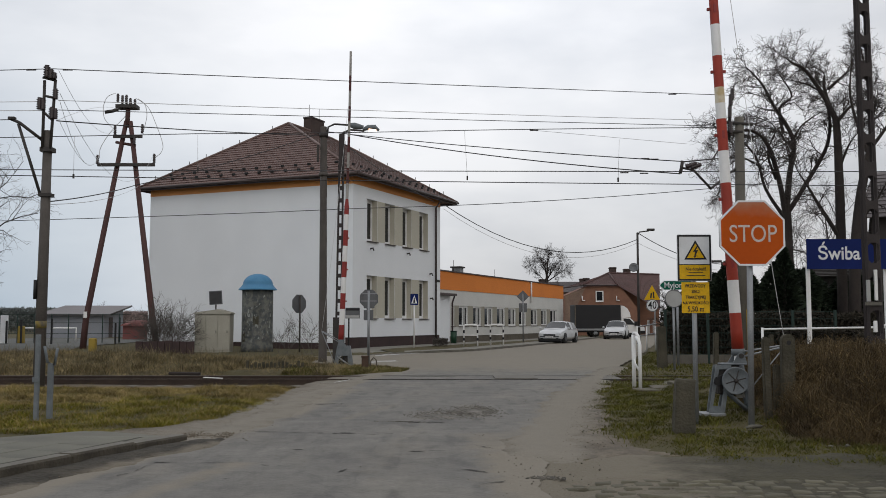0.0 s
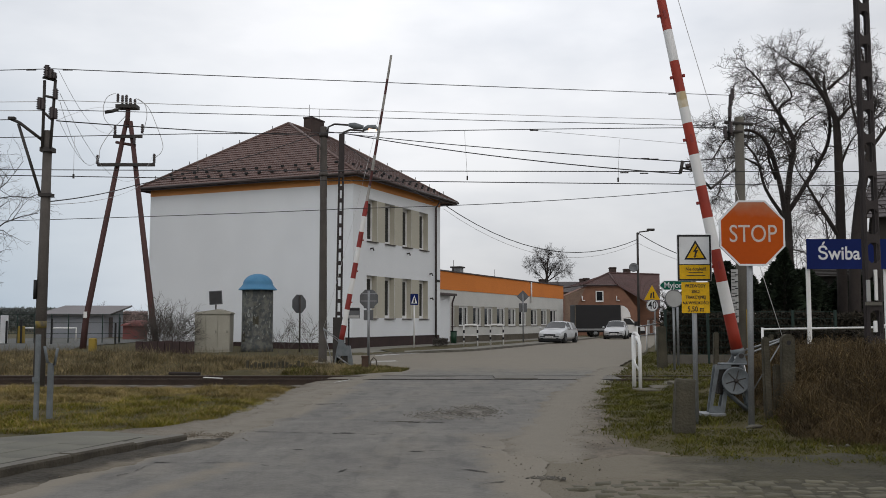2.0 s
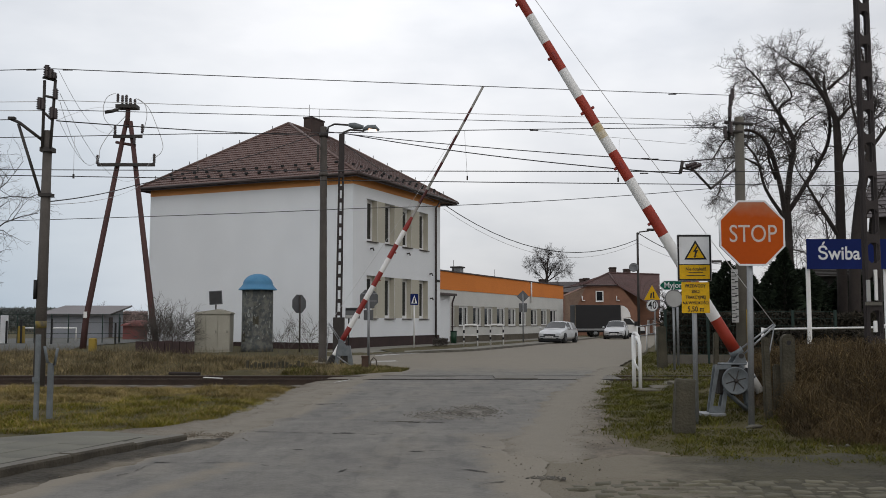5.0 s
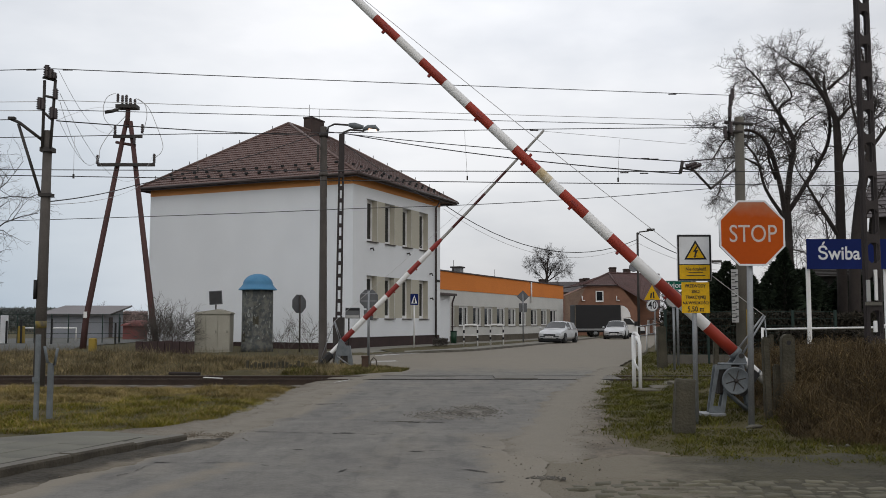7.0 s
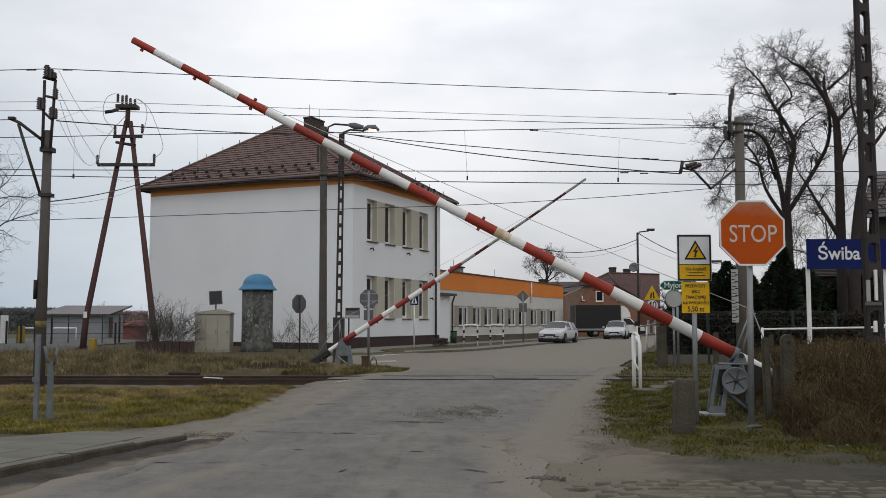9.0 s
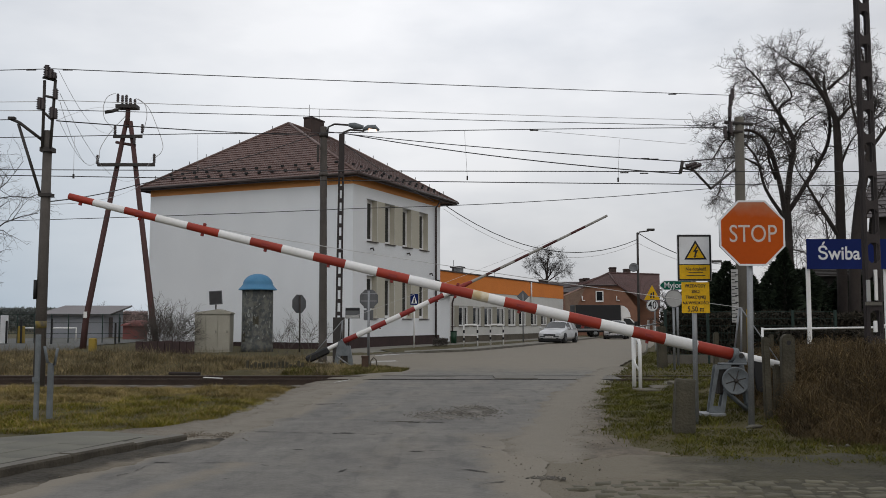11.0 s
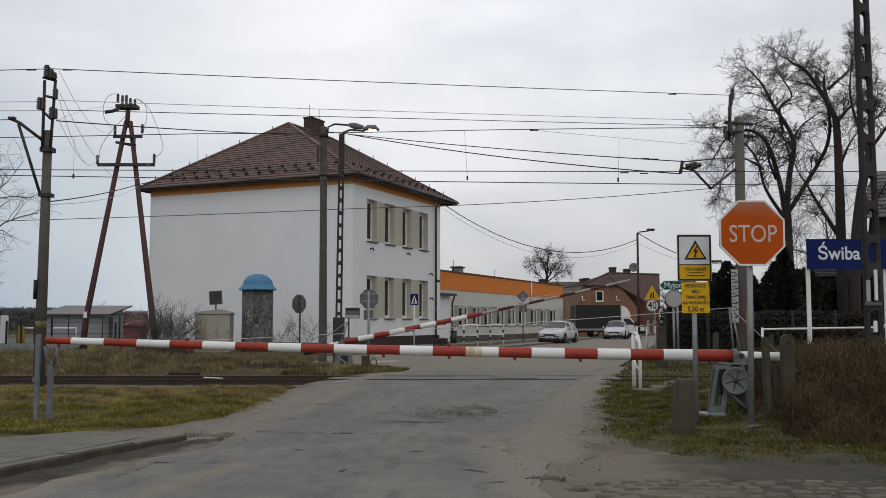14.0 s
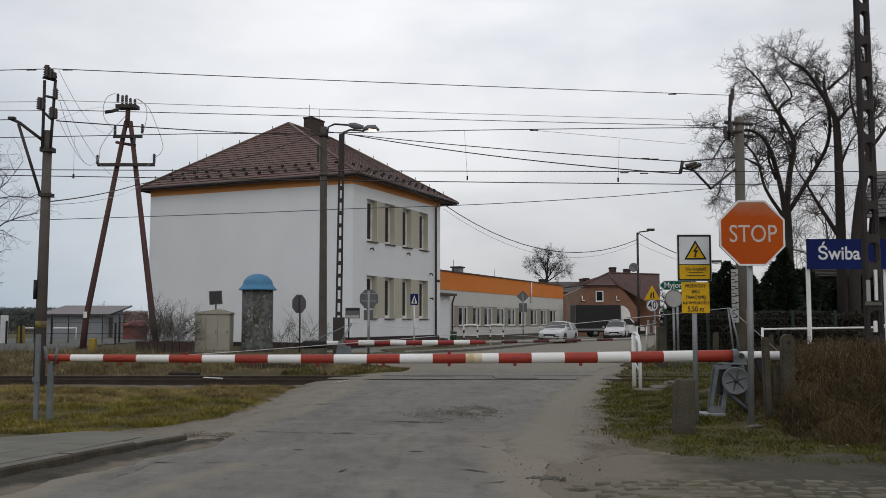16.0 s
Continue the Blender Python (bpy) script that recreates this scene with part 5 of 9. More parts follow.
def houses():
    # the brick house at the bend, with its lower stone-walled barn
    f = thing("brick_house", pose(12.516, 96, 0), "red-brick house front with clipped gable and grey roof edge", "house")
    o = 12.516
    crown = [(19.977 - o, 2.847), (18.268 - o, 5.054), (14.893 - o, 5.054), (0.1, 4.124)]
    part("wall", plate([(0.0, -0.3), (19.933 - o, -0.3)] + crown + [(0.0, 4.124)], 0.0, 7.0), M_BRICK, f, "red-brick front")
    part("stone_corner", plate([(0.0, -0.3), (0.9, -0.3), (0.9, 2.21), (14.659 - o, 4.938), (0.05, 4.066)], -0.03, 0.0), M_STONEWALL, f, "patched stone corner of the wall")
    eave = [(12.351 - o, -0.3, 4.868), (14.384 - o, -0.3, 5.158), (17.864 - o, -0.3, 5.158), (19.869 - o, -0.3, 3.565), (22.4 - o, 0.4, 2.6)]
    peak, end = (18.488 - o, 8.0, 6.80), (24.165 - o, 8.0, 6.62)
    for k, corners in enumerate(((eave[0], eave[1], peak, peak), (eave[1], eave[2], peak, peak), (eave[2], eave[4], end, peak))):
        part("roof", stepped_slope(*corners, 0.35, 0.018), M_REDROOF, f, "dull red tiled roof slope")
    for p, q in ((eave[2], peak), (eave[1], peak), (peak, end)):
        part("ridge_cap", tube([Vector(p) + Vector((0, 0, 0.06)), Vector(q) + Vector((0, 0, 0.06))], 0.10, 6), M_REDROOF, f)
    for p, q in zip(eave, eave[1:3]):
        part("roof_edge", tube([p, q], 0.07, 6), M_GUTTER, f, "dark eaves board")
    wx, wz = 16.098 - o, 3.485
    window(f, wx - 0.4, wx + 0.4, wz, wz + 1.1, -0.01, 0.12, 0, 0.1, None, M_WHITE)
    for u in (14.296 - o, 17.841 - o):
        part("lamp_bracket", tube([(u, -0.1, 4.066), (u, -0.1, 3.601), (u + 0.3, -0.1, 3.601)], 0.06, 5), M_WHITE, f)
    house("brick_house", pose(15.888, 104, -0.3), 8.194, 10, 5.32, 1.12, M_BRICK, M_REDROOF, "red-brick house under an old red tiled roof", 0.4, 0.4,
          [(6.807, 7.122, 0.336, 1.901), (7.438, 7.753, 0.336, 1.901)],
          chimneys=((3.865, 4.5, 8.05), (5.525, 4.5, 7.86)))
    house("barn", pose(9.903, 112, -0.3), 8.01, 8, 5.324, 1.358, M_STONEWALL, M_GREYROOF, "long low barn with a grey roof", 0, 0.4,
          chimneys=((2.308, 3, 6.954), (7.331, 3, 7.022), (7.738, 3, 7.09)))
    # grey shed and red-roofed sheds beyond the yard
    garage()
    house("shed", pose(-21.221, 62, 0.25), 1.42, 4, 0.98, 0.28, M_REDSHED, M_REDSHED, "small red shed with a faded roof", 0, 0.2)
    house("dark_house", pose(17.55, 38, 0, 0, 0, -27), 9, 8, 5.7, 2.4, M_DARKWALL, M_GREYROOF, "dark rendered house behind the platform trees", 0, 0.5)
    house("station_shed", pose(16.74, 43, 0, 0, 0, -21), 4.43, 5, 3.558, 0.5, M_DARKWALL, M_DARKWALL, "low dark shed beside the railway", 0, 0.4)
    mesh_thing("shed_door", box(0, 0.988, -0.05, 0, -0.02, 3.033, bevel=0.01), M_POLECONC, "pale weathered door leaning on the shed", "door", m=pose(16.933, 42.7, 0, 0, 0, -21))
    random.seed(21)
    for k in range(16):
        x = -560 + 26 * k + random.uniform(-5, 5)
        y = random.uniform(700, 800)
        house("far_house", pose(x, y, -0.2, 0, 0, random.uniform(-25, 25)), random.uniform(9, 14), 8, random.uniform(2.8, 3.6), random.uniform(2.2, 3.4),
              random.choice((M_PLASTER, M_CREAM, M_GREYSHED)), random.choice((M_REDROOF, M_GREYROOF, M_REDROOF)), "small far house at the edge of the fields", 0, 0.4)


houses()


def far_woods():
    """A belt of woods at the edge of the fields, hazy by its colour."""
    random.seed(4)
    bm = bmesh.new()
    for k in range(900):
        x = random.uniform(-900, 900)
        y = random.uniform(560, 700)
        r = random.uniform(2.5, 6)
        c = Vector((x, y, r * 0.7))
        ico = bmesh.new()
        bmesh.ops.create_icosphere(ico, subdivisions=1, radius=r)
        for v in ico.verts:
            v.co = c + v.co * random.uniform(0.7, 1.25) * 1.0
        join(bm, ico)
    mesh_thing("far_woods", bm, M_FARWOOD, "hazy belt of distant bare woods", "woods", kind="stuff")


far_woods()


# ---- barriers ----
def boom_mesh(parent, sgn, length, stripes, r0, r1, thin_from, bow, tail, dark_end):
    """A striped tapered tube from the pivot along sgn * x; it bows between its ends, and a tail reaches behind the pivot."""
    def spot(d):
        k = d / length
        return Vector((sgn * d, 0, -bow * 4 * k * (1 - k) if 0 < k < 1 else 0))
    cuts, ds = sorted(stripes), []
    for a, b in zip(cuts, cuts[1:]):
        ds += [a, (a + b) / 2]
    ds.append(cuts[-1])
    radii = [(r0 + (r1 - r0) * d / length) * (1.0 if d < thin_from else 0.62) for d in ds]
    bm = tube([spot(d) for d in ds], radii, 12)
    for f in bm.faces:
        d = abs(f.calc_center_median().x)
        # Beyond thin_from the stripes switch to the colours darkened against the sky.
        f.material_index = max(sum(c < d for c in cuts) - 1, 0) % 2 + (2 if d > thin_from else 0)
        if thin_from > length and f.material_index == 1 and 3.6 < d < 4.4:
            f.material_index = 4
    boom = part("boom", bm, [M_RED if thin_from > length else M_DEEPRED, M_WHITE, M_BACKLITRED, M_BACKLITWHITE, M_STAINED], parent, "red and white striped boom")
    part("boom_tail", tube([(0.0, 0, 0), (-sgn * tail, 0, 0)], r0 * 0.72, 10), M_WHITE, boom, "white tail of the boom")
    part("pivot_clamp", tube([(sgn * 0.02, 0, 0), (sgn * 0.10, 0, 0)], r0 * 1.12, 14), M_GREYPAINT, boom, "grey steel clamp at the pivot")
    return boom


def barrier(name, m, sgn, label, stripes, length, r0, r1, thin_from, bow, tail, z_pivot, strut, wheel=True):
    b = thing(name, m, label, "level crossing barrier", "crossing barriers")
    boom = boom_mesh(b, sgn, length, stripes, r0, r1, thin_from, bow, tail, False)
    boom.matrix_basis = pose(0, 0, z_pivot)
    lug = bpy.data.meshes.new("lug")
    tmp = box(-0.022, 0.022, -0.02, 0.02, -0.028, 0.014, bevel=0.006)
    tmp.to_mesh(lug)
    tmp.free()
    lug.materials.append(M_DEEPRED)
    for k, (p, q) in enumerate(zip(stripes, stripes[1:])):
        if k % 2 == 0 and k > 0 and q < thin_from + 0.01:
            d = (p + q) / 2
            r = r0 + (r1 - r0) * d / length
            kk = d / length
            for up in (-1, 1) if k % 8 == 0 else (-1,):
                g = new("lug", lug)
                g.parent = boom
                g.matrix_basis = pose(sgn * d, 0, -bow * 4 * kk * (1 - kk) + up * (r + 0.012), 0, 0 if up < 0 else 180)
    # strut and stay wires
    ahead, high = strut
    apex = (sgn * ahead, 0, high)
    for side in (-1, 1):
        part("stay_strut", tube([(sgn * ((0.02 if wheel else 0.05) + 0.03 * side), 0.06 * side, 0.06), (sgn * (ahead + 0.008 * side), 0.02 * side, high)], 0.014, 6), M_STEEL, boom, "grey tubular stay strut")
    far = 0.80 * length
    part("stay_wire", tube(sag(apex, (sgn * far, 0, -bow * 4 * 0.8 * 0.2 + r1), 0.04, 12), 0.005, 5), M_PALEWIRE, boom, "thin steel stay wire")
    part("back_stay", tube([apex, (-sgn * tail * 0.98, 0, r0 * 0.6)], 0.009 if wheel else 0.012, 6), M_STEEL, boom, "thin grey back stay")
    for k, (p, q) in enumerate(zip(stripes, stripes[1:])):
        if k % 4 == 2 and q < thin_from:
            d = (p + q) / 2
            kk = d / length
            g = part("reflector", box(-0.06, 0.06, -0.003, 0.003, -0.020, 0.020), M_DEEPRED, boom, "small dark red reflector")
            g.matrix_basis = pose(sgn * d, -(r0 + (r1 - r0) * kk) - 0.001, -bow * 4 * kk * (1 - kk) - 0.005)
    # the stand with its drive wheel
    k = z_pivot
    if not wheel:
        for x0, x1, x2, x3 in ((-0.20, -0.06, 0.02, -0.10), (0.26, 0.40, 0.30, 0.19)):
            part("leg", plate([(x0, 0.0), (x1, 0.0), (x2, k - 0.09), (x3, k - 0.09)], -0.10, -0.06), M_GREYPAINT, b, "grey steel plate leg")
            part("leg", plate([(x0, 0.0), (x1, 0.0), (x2, k - 0.09), (x3, k - 0.09)], 0.06, 0.10), M_STEEL, b, "grey steel plate leg")
        part("brace", tube([(-0.10, -0.11, 0.33), (0.30, -0.11, 0.04)], 0.025, 5), M_STEEL, b)
        part("cross_plate", box(-0.08, 0.27, -0.115, -0.102, 0.34, k - 0.12, bevel=0.01), M_GREYPAINT, b, "grey plate between the legs")
        part("base_plate", box(-0.26, 0.46, -0.16, 0.16, -0.03, 0.02, bevel=0.008), M_STEEL, b)
        part("gear_case", box(0.02, 0.22, -0.05, 0.05, 0.12, k - 0.2, bevel=0.02), M_DARKSTEEL, b, "dark gear housing")
        part("bearing_cheek", plate([(-0.09, k - 0.12), (0.22, k - 0.12), (0.06, k + 0.06), (-0.06, k + 0.06)], -0.13, -0.105), M_GREYPAINT, b)
        return b, boom
    for side in (-1, 1):
        y = -0.15 if side < 0 else -0.02
        part("side_plate", ring_plate([(-0.05, k - 0.13), (-0.27, k - 0.13), (-0.39, 0.0), (-0.17, 0.0)], [(-0.10, k - 0.19), (-0.225, k - 0.19), (-0.325, 0.16), (-0.21, 0.16)], y - 0.012, y + 0.012), M_GREYPAINT, b, "grey steel side plate")
        part("leg", tube([(0.10, y, k - 0.13), (0.24, y, 0.0)], 0.035, 4), M_GREYPAINT, b)
        part("brace", tube([(-0.16, y, 0.42), (0.22, y, 0.08)], 0.022, 6), M_GREYPAINT, b)
    part("base_plate", box(-0.49, -0.16, -0.24, 0.10, 0.03, 0.075, bevel=0.008), M_STEEL, b)
    part("base_plate", box(0.14, 0.32, -0.22, 0.24, -0.02, 0.03, bevel=0.008), M_GREYPAINT, b)
    # Housing stretched in -x: its dark colour stands in for the shaded void.
    part("gear_case", box(-0.23, 0.13, -0.12, 0.12, k - 0.55, k - 0.13, bevel=0.02), M_DARKSTEEL, b, "dark gear housing")
    part("post_head", box(-0.16, 0.18, -0.15, 0.15, k - 0.13, k - 0.105, bevel=0.01), M_GREYPAINT, b)
    for side in (-1, 1):
        part("bearing_cheek", plate([(-0.02, k - 0.11), (0.19, k - 0.11), (0.15, k + 0.02), (0.12, k + 0.045), (0.09, k + 0.045), (0.06, k + 0.02)], side * 0.12 - 0.012, side * 0.12 + 0.012), M_GREYPAINT, b)
        part("pivot_pin", tube([(0.105, side * 0.105, k), (0.105, side * 0.145, k)], 0.036, 14), M_DARKSTEEL, b, "dark pivot pin")
    w = part("drive_wheel", lathe([(0.0, -0.02), (0.18, -0.02), (0.195, 0.0), (0.195, 0.03), (0.182, 0.035), (0.172, 0.025), (0.0, 0.025)], 28), M_GREYPAINT, b, "grey drive wheel with a dark star-shaped recess")
    w.matrix_basis = pose(-0.022, -0.245, k - 0.345, 90, 0, 0)
    # Dark bars laid on the disc paint the darkness of its six-armed recess.
    for q in range(6):
        sp = part("recess_bar", box(0.03, 0.150, -0.008, 0.008, 0.022, 0.030), M_DARKSTEEL, w)
        sp.matrix_basis = pose(0, 0, 0, 0, 0, 60 * q + 15)
    part("hub", lathe([(0.0, 0.02), (0.034, 0.02), (0.030, 0.055), (0.0, 0.06)], 12), M_DARKSTEEL, w)
    return b, boom


near_cuts = [0.10] + [0.62 + 0.4765 * k for k in range(20)] + [10.05]
NEAR_M = pose(4.283, 13.6, 0.03)
NEAR_PIVOT = 0.912 - 0.03
near_barrier, near_boom = barrier("crossing_barrier", NEAR_M, -1, "manual crossing barrier with long red and white boom on grey stand",
                                  near_cuts, 10.05, 0.088, 0.050, 99, 0.03, 0.60, NEAR_PIVOT, (0.115, 0.69))
for piece in near_barrier.children:
    if piece.name != near_boom.name:
        piece.matrix_basis = Matrix.Translation((-0.105, 0, 0)) @ piece.matrix_basis
far_cuts = [0.08] + [0.55 + 0.49 * k for k in range(17)] + [9.17]
FAR_M = pose(-3.155, 28.9, 0.02)
FAR_PIVOT = 0.757 - 0.02
far_barrier, far_boom = barrier("crossing_barrier", FAR_M, 1, "manual crossing barrier with slim striped boom, across the track",
                                far_cuts, 9.17, 0.085, 0.06, 4.4, 0.04, 0.9, FAR_PIVOT, (0.34, 0.60), wheel=False)
part("counterweight", box(-1.18, -0.42, -0.10, 0.10, -0.15, 0.085, bevel=0.05), M_BLACK, far_boom, "black counterweight")
weight = plate([(0.16, -0.03), (0.36, -0.02), (0.37, -0.14), (0.36, -0.26), (0.41, -0.36), (0.38, -0.44), (0.29, -0.42), (0.25, -0.30), (0.19, -0.16)], -0.212, -0.166)
bmesh.ops.bevel(weight, geom=list(weight.edges), offset=0.012, segments=2, affect="EDGES")
part("counterweight", weight, M_BLACK, near_boom, "black counterweight hung under the tail")
part("weight_hanger", tube([(0.26, -0.20, -0.07), (0.26, -0.02, -0.04)], 0.022, 8), M_DARKSTEEL, near_boom)
part("tail_ring", tube([(0.35, 0, 0), (0.38, 0, 0)], 0.068, 12), M_GREYPAINT, near_boom)


# ---- poles ----
def lattice(x0, x1, y0, y1, z0, z1, cell, leg=0.04, taper=0.7, flat=0.012):
    """Two channel legs joined by batten plates on the faces."""
    bm = bmesh.new()
    k = int((z1 - z0) / cell)
    cx = (x0 + x1) / 2
    for sx, a in ((-1, x0), (1, x1)):
        top = cx + (a - cx) * taper
        tube([(a, (y0 + y1) / 2, z0), (top, (y0 + y1) / 2, z1)], [leg * 1.5, leg * 1.5], 4, bm)
    for i in range(k + 1):
        z = z0 + cell * i
        f = 1 - (1 - taper) * (z - z0) / (z1 - z0)
        h = 0.09
        box(cx + (x0 - cx) * f, cx + (x1 - cx) * f, y0 - flat, y0, z - h, z + h, bm)
        box(cx + (x0 - cx) * f, cx + (x1 - cx) * f, y1, y1 + flat, z - h, z + h, bm)
    return bm


def insulator(parent, p, h=0.28, r=0.05, m=None):
    prof = [(0.015, 0)]
    for k in range(5):
        z = h * k / 5
        prof += [(r, z + h * 0.03), (r * 0.55, z + h * 0.12)]
    prof += [(r * 0.7, h), (0.0, h)]
    ob = part("insulator", lathe(prof, 8), M_PORCELAIN, parent)
    ob.matrix_basis = m if m else pose(*p)
    return ob


def left_mast():
    Y = 20.6
    x, top = -8.817, 5.662
    t = thing("railway_mast", pose(x, Y, 0), "concrete railway mast with steel top frame, brackets and insulators", "mast")
    lean = -8.838 - x
    part("pole", tube([(-0.045, 0, -0.3), (lean, 0, top)], [0.128, 0.094], 12), M_POLEDARK, t, "weathered concrete pole")
    zt = 6.782
    for a, b in ((-8.904, -8.903), (-8.727, -8.662)):
        part("top_frame", tube([(a - x, -0.12, 5.24), (b - x, -0.12, zt)], 0.035, 5), M_DARKSTEEL, t)
    part("top_brace", tube([(-8.918 - x, -0.12, 6.073), (-8.683 - x, -0.12, 5.867)], 0.03, 5), M_DARKSTEEL, t)
    part("top_brace", tube([(-8.905 - x, -0.12, 6.433), (-8.687 - x, -0.12, 6.382)], 0.03, 5), M_DARKSTEEL, t)
    part("top_brace", tube([(-8.944 - x, -0.12, 6.846), (-8.636 - x, -0.12, 6.769)], 0.03, 5), M_DARKSTEEL, t)
    for px, pz, h, r in (((-8.842), 6.833, 0.28, 0.08), ((-8.752), 6.807, 0.22, 0.08), ((-8.676), 6.807, 0.14, 0.07),
                         ((-8.983), 6.111, 0.27, 0.07), ((-8.906), 6.098, 0.27, 0.07), ((-8.635), 6.343, 0.24, 0.07),
                         ((-8.697), 5.893, 0.27, 0.08), ((-8.621), 5.893, 0.24, 0.06)):
        insulator(t, (px - x, -0.16, pz), h, r)
    # bracket reaching over to the other side
    part("bracket", tube([(-8.948 - x, 0, 5.444), (-9.441 - x, -0.1, 5.829), (-9.672 - x, -0.1, 5.931)], 0.035, 6), M_DARKSTEEL, t, "dark steel bracket arm")
    part("bracket_stay", tube([(-8.947 - x, -0.05, 4.222), (-9.465 - x, -0.1, 5.803)], 0.035, 6), M_DARKSTEEL, t, "dark steel bracket stay")
    part("bracket_head", box(-9.685 - x, -9.533 - x, -0.16, -0.04, 5.893, 5.957, bevel=0.01), M_DARKSTEEL, t)
    part("collar", box(-0.12 + lean * 0.95, 0.14 + lean * 0.95, -0.14, 0.12, 5.176, 5.278), M_DARKSTEEL, t)
    part("collar", box(-0.13 + lean * 0.6, 0.13 + lean * 0.6, -0.14, 0.12, 4.171, 4.247), M_DARKSTEEL, t)
    part("painted_band", tube([(-0.039, 0, 1.26), (-0.038, 0, 1.42)], 0.1205, 12), M_DULLYELLOW, t, "worn yellow band painted on the pole")
    part("cable_pipe", tube([(-8.966 - x, -0.1, 1.897), (-8.966 - x, -0.1, 2.321)], 0.04, 6), M_BLACK, t)
    # boom rest in front of the mast
    r = thing("boom_rest", pose(-5.66, 13.55, 0), "grey steel post with a forked rest for the boom", "boom rest")
    part("post", box(-0.035, 0.035, -0.035, 0.035, -0.1, 0.80, bevel=0.006), M_GREYPAINT, r, "grey angle-steel post")
    part("fork", tube([(-0.10, 0, 1.05), (-0.05, 0, 0.82), (0.05, 0, 0.78), (0.09, 0, 1.02)], 0.022, 6), M_GREYPAINT, r)
    r2 = thing("steel_post", pose(-5.767, 13.35, 0), "thin grey steel stub post in the grass", "post")
    part("post", box(-0.03, 0.03, -0.03, 0.03, -0.1, 1.22, bevel=0.006), M_GREYPAINT, r2)
    part("clip", box(-0.05, 0.05, -0.045, -0.03, 0.55, 0.62), M_GREYPAINT, r2)


left_mast()


def a_pole():
    Y = 45.0
    t = thing("a_frame_pole", pose(-15.522, Y, 0), "rust-brown A-frame power pole with crossarms and insulators", "power pole")
    x = -15.522
    ax, az = -15.399 - x, 11.187
    part("leg", tube([(-17.31 - x, 0, 0), (-17.188 - x, 0, 1.536), (ax - 0.1, 0, az)], [0.16, 0.15, 0.11], 9), M_RUST, t)
    part("leg", tube([(-13.733 - x, 0, 0.1), (-13.979 - x, 0, 1.536), (ax + 0.1, 0, az)], [0.16, 0.15, 0.11], 9), M_RUST, t)
    part("mast_tip", tube([(ax - 0.05, 0, az - 0.3), (-15.421 - x, 0, 11.945)], 0.12, 8), M_RUST, t)
    for a, b, za, zb in ((-16.777, -13.996, 8.98, 9.064), (-16.044, -14.639, 10.375, 10.515)):
        part("crossarm", box(a - x, b - x, -0.25, -0.13, min(za, zb) - 0.05, min(za, zb) + 0.10), M_DARKSTEEL, t, "dark steel crossarm")
    part("head_beam", box(-15.951 - x, -14.954 - x, -0.3, 0.3, 11.804, 11.973), M_DARKSTEEL, t)
    for px, pz in ((-16.778, 9.036), (-14.025, 9.091), (-15.964, 10.487), (-14.639, 10.542), (-15.012, 9.984),
                   (-15.868, 12.057), (-15.644, 11.973), (-15.451, 12.001), (-15.253, 11.832), (-15.03, 11.776)):
        insulator(t, (px - x, -0.2, pz), 0.45, 0.085)
    part("arm", tube([(-15.559 - x, 0, 11.945), (-16.022 - x, -0.4, 11.607), (-16.379 - x, -0.5, 11.523)], 0.09, 6), M_DARKSTEEL, t)
    part("brace", tube([(-15.982 - x, 0, 10.151), (-15.012 - x, 0, 9.984)], 0.07, 6), M_RUST, t)
    part("number_plate", box(-17.219 - x, -17.056 - x, -0.24, -0.22, 1.59, 1.888), M_WHITE, t)


a_pole()


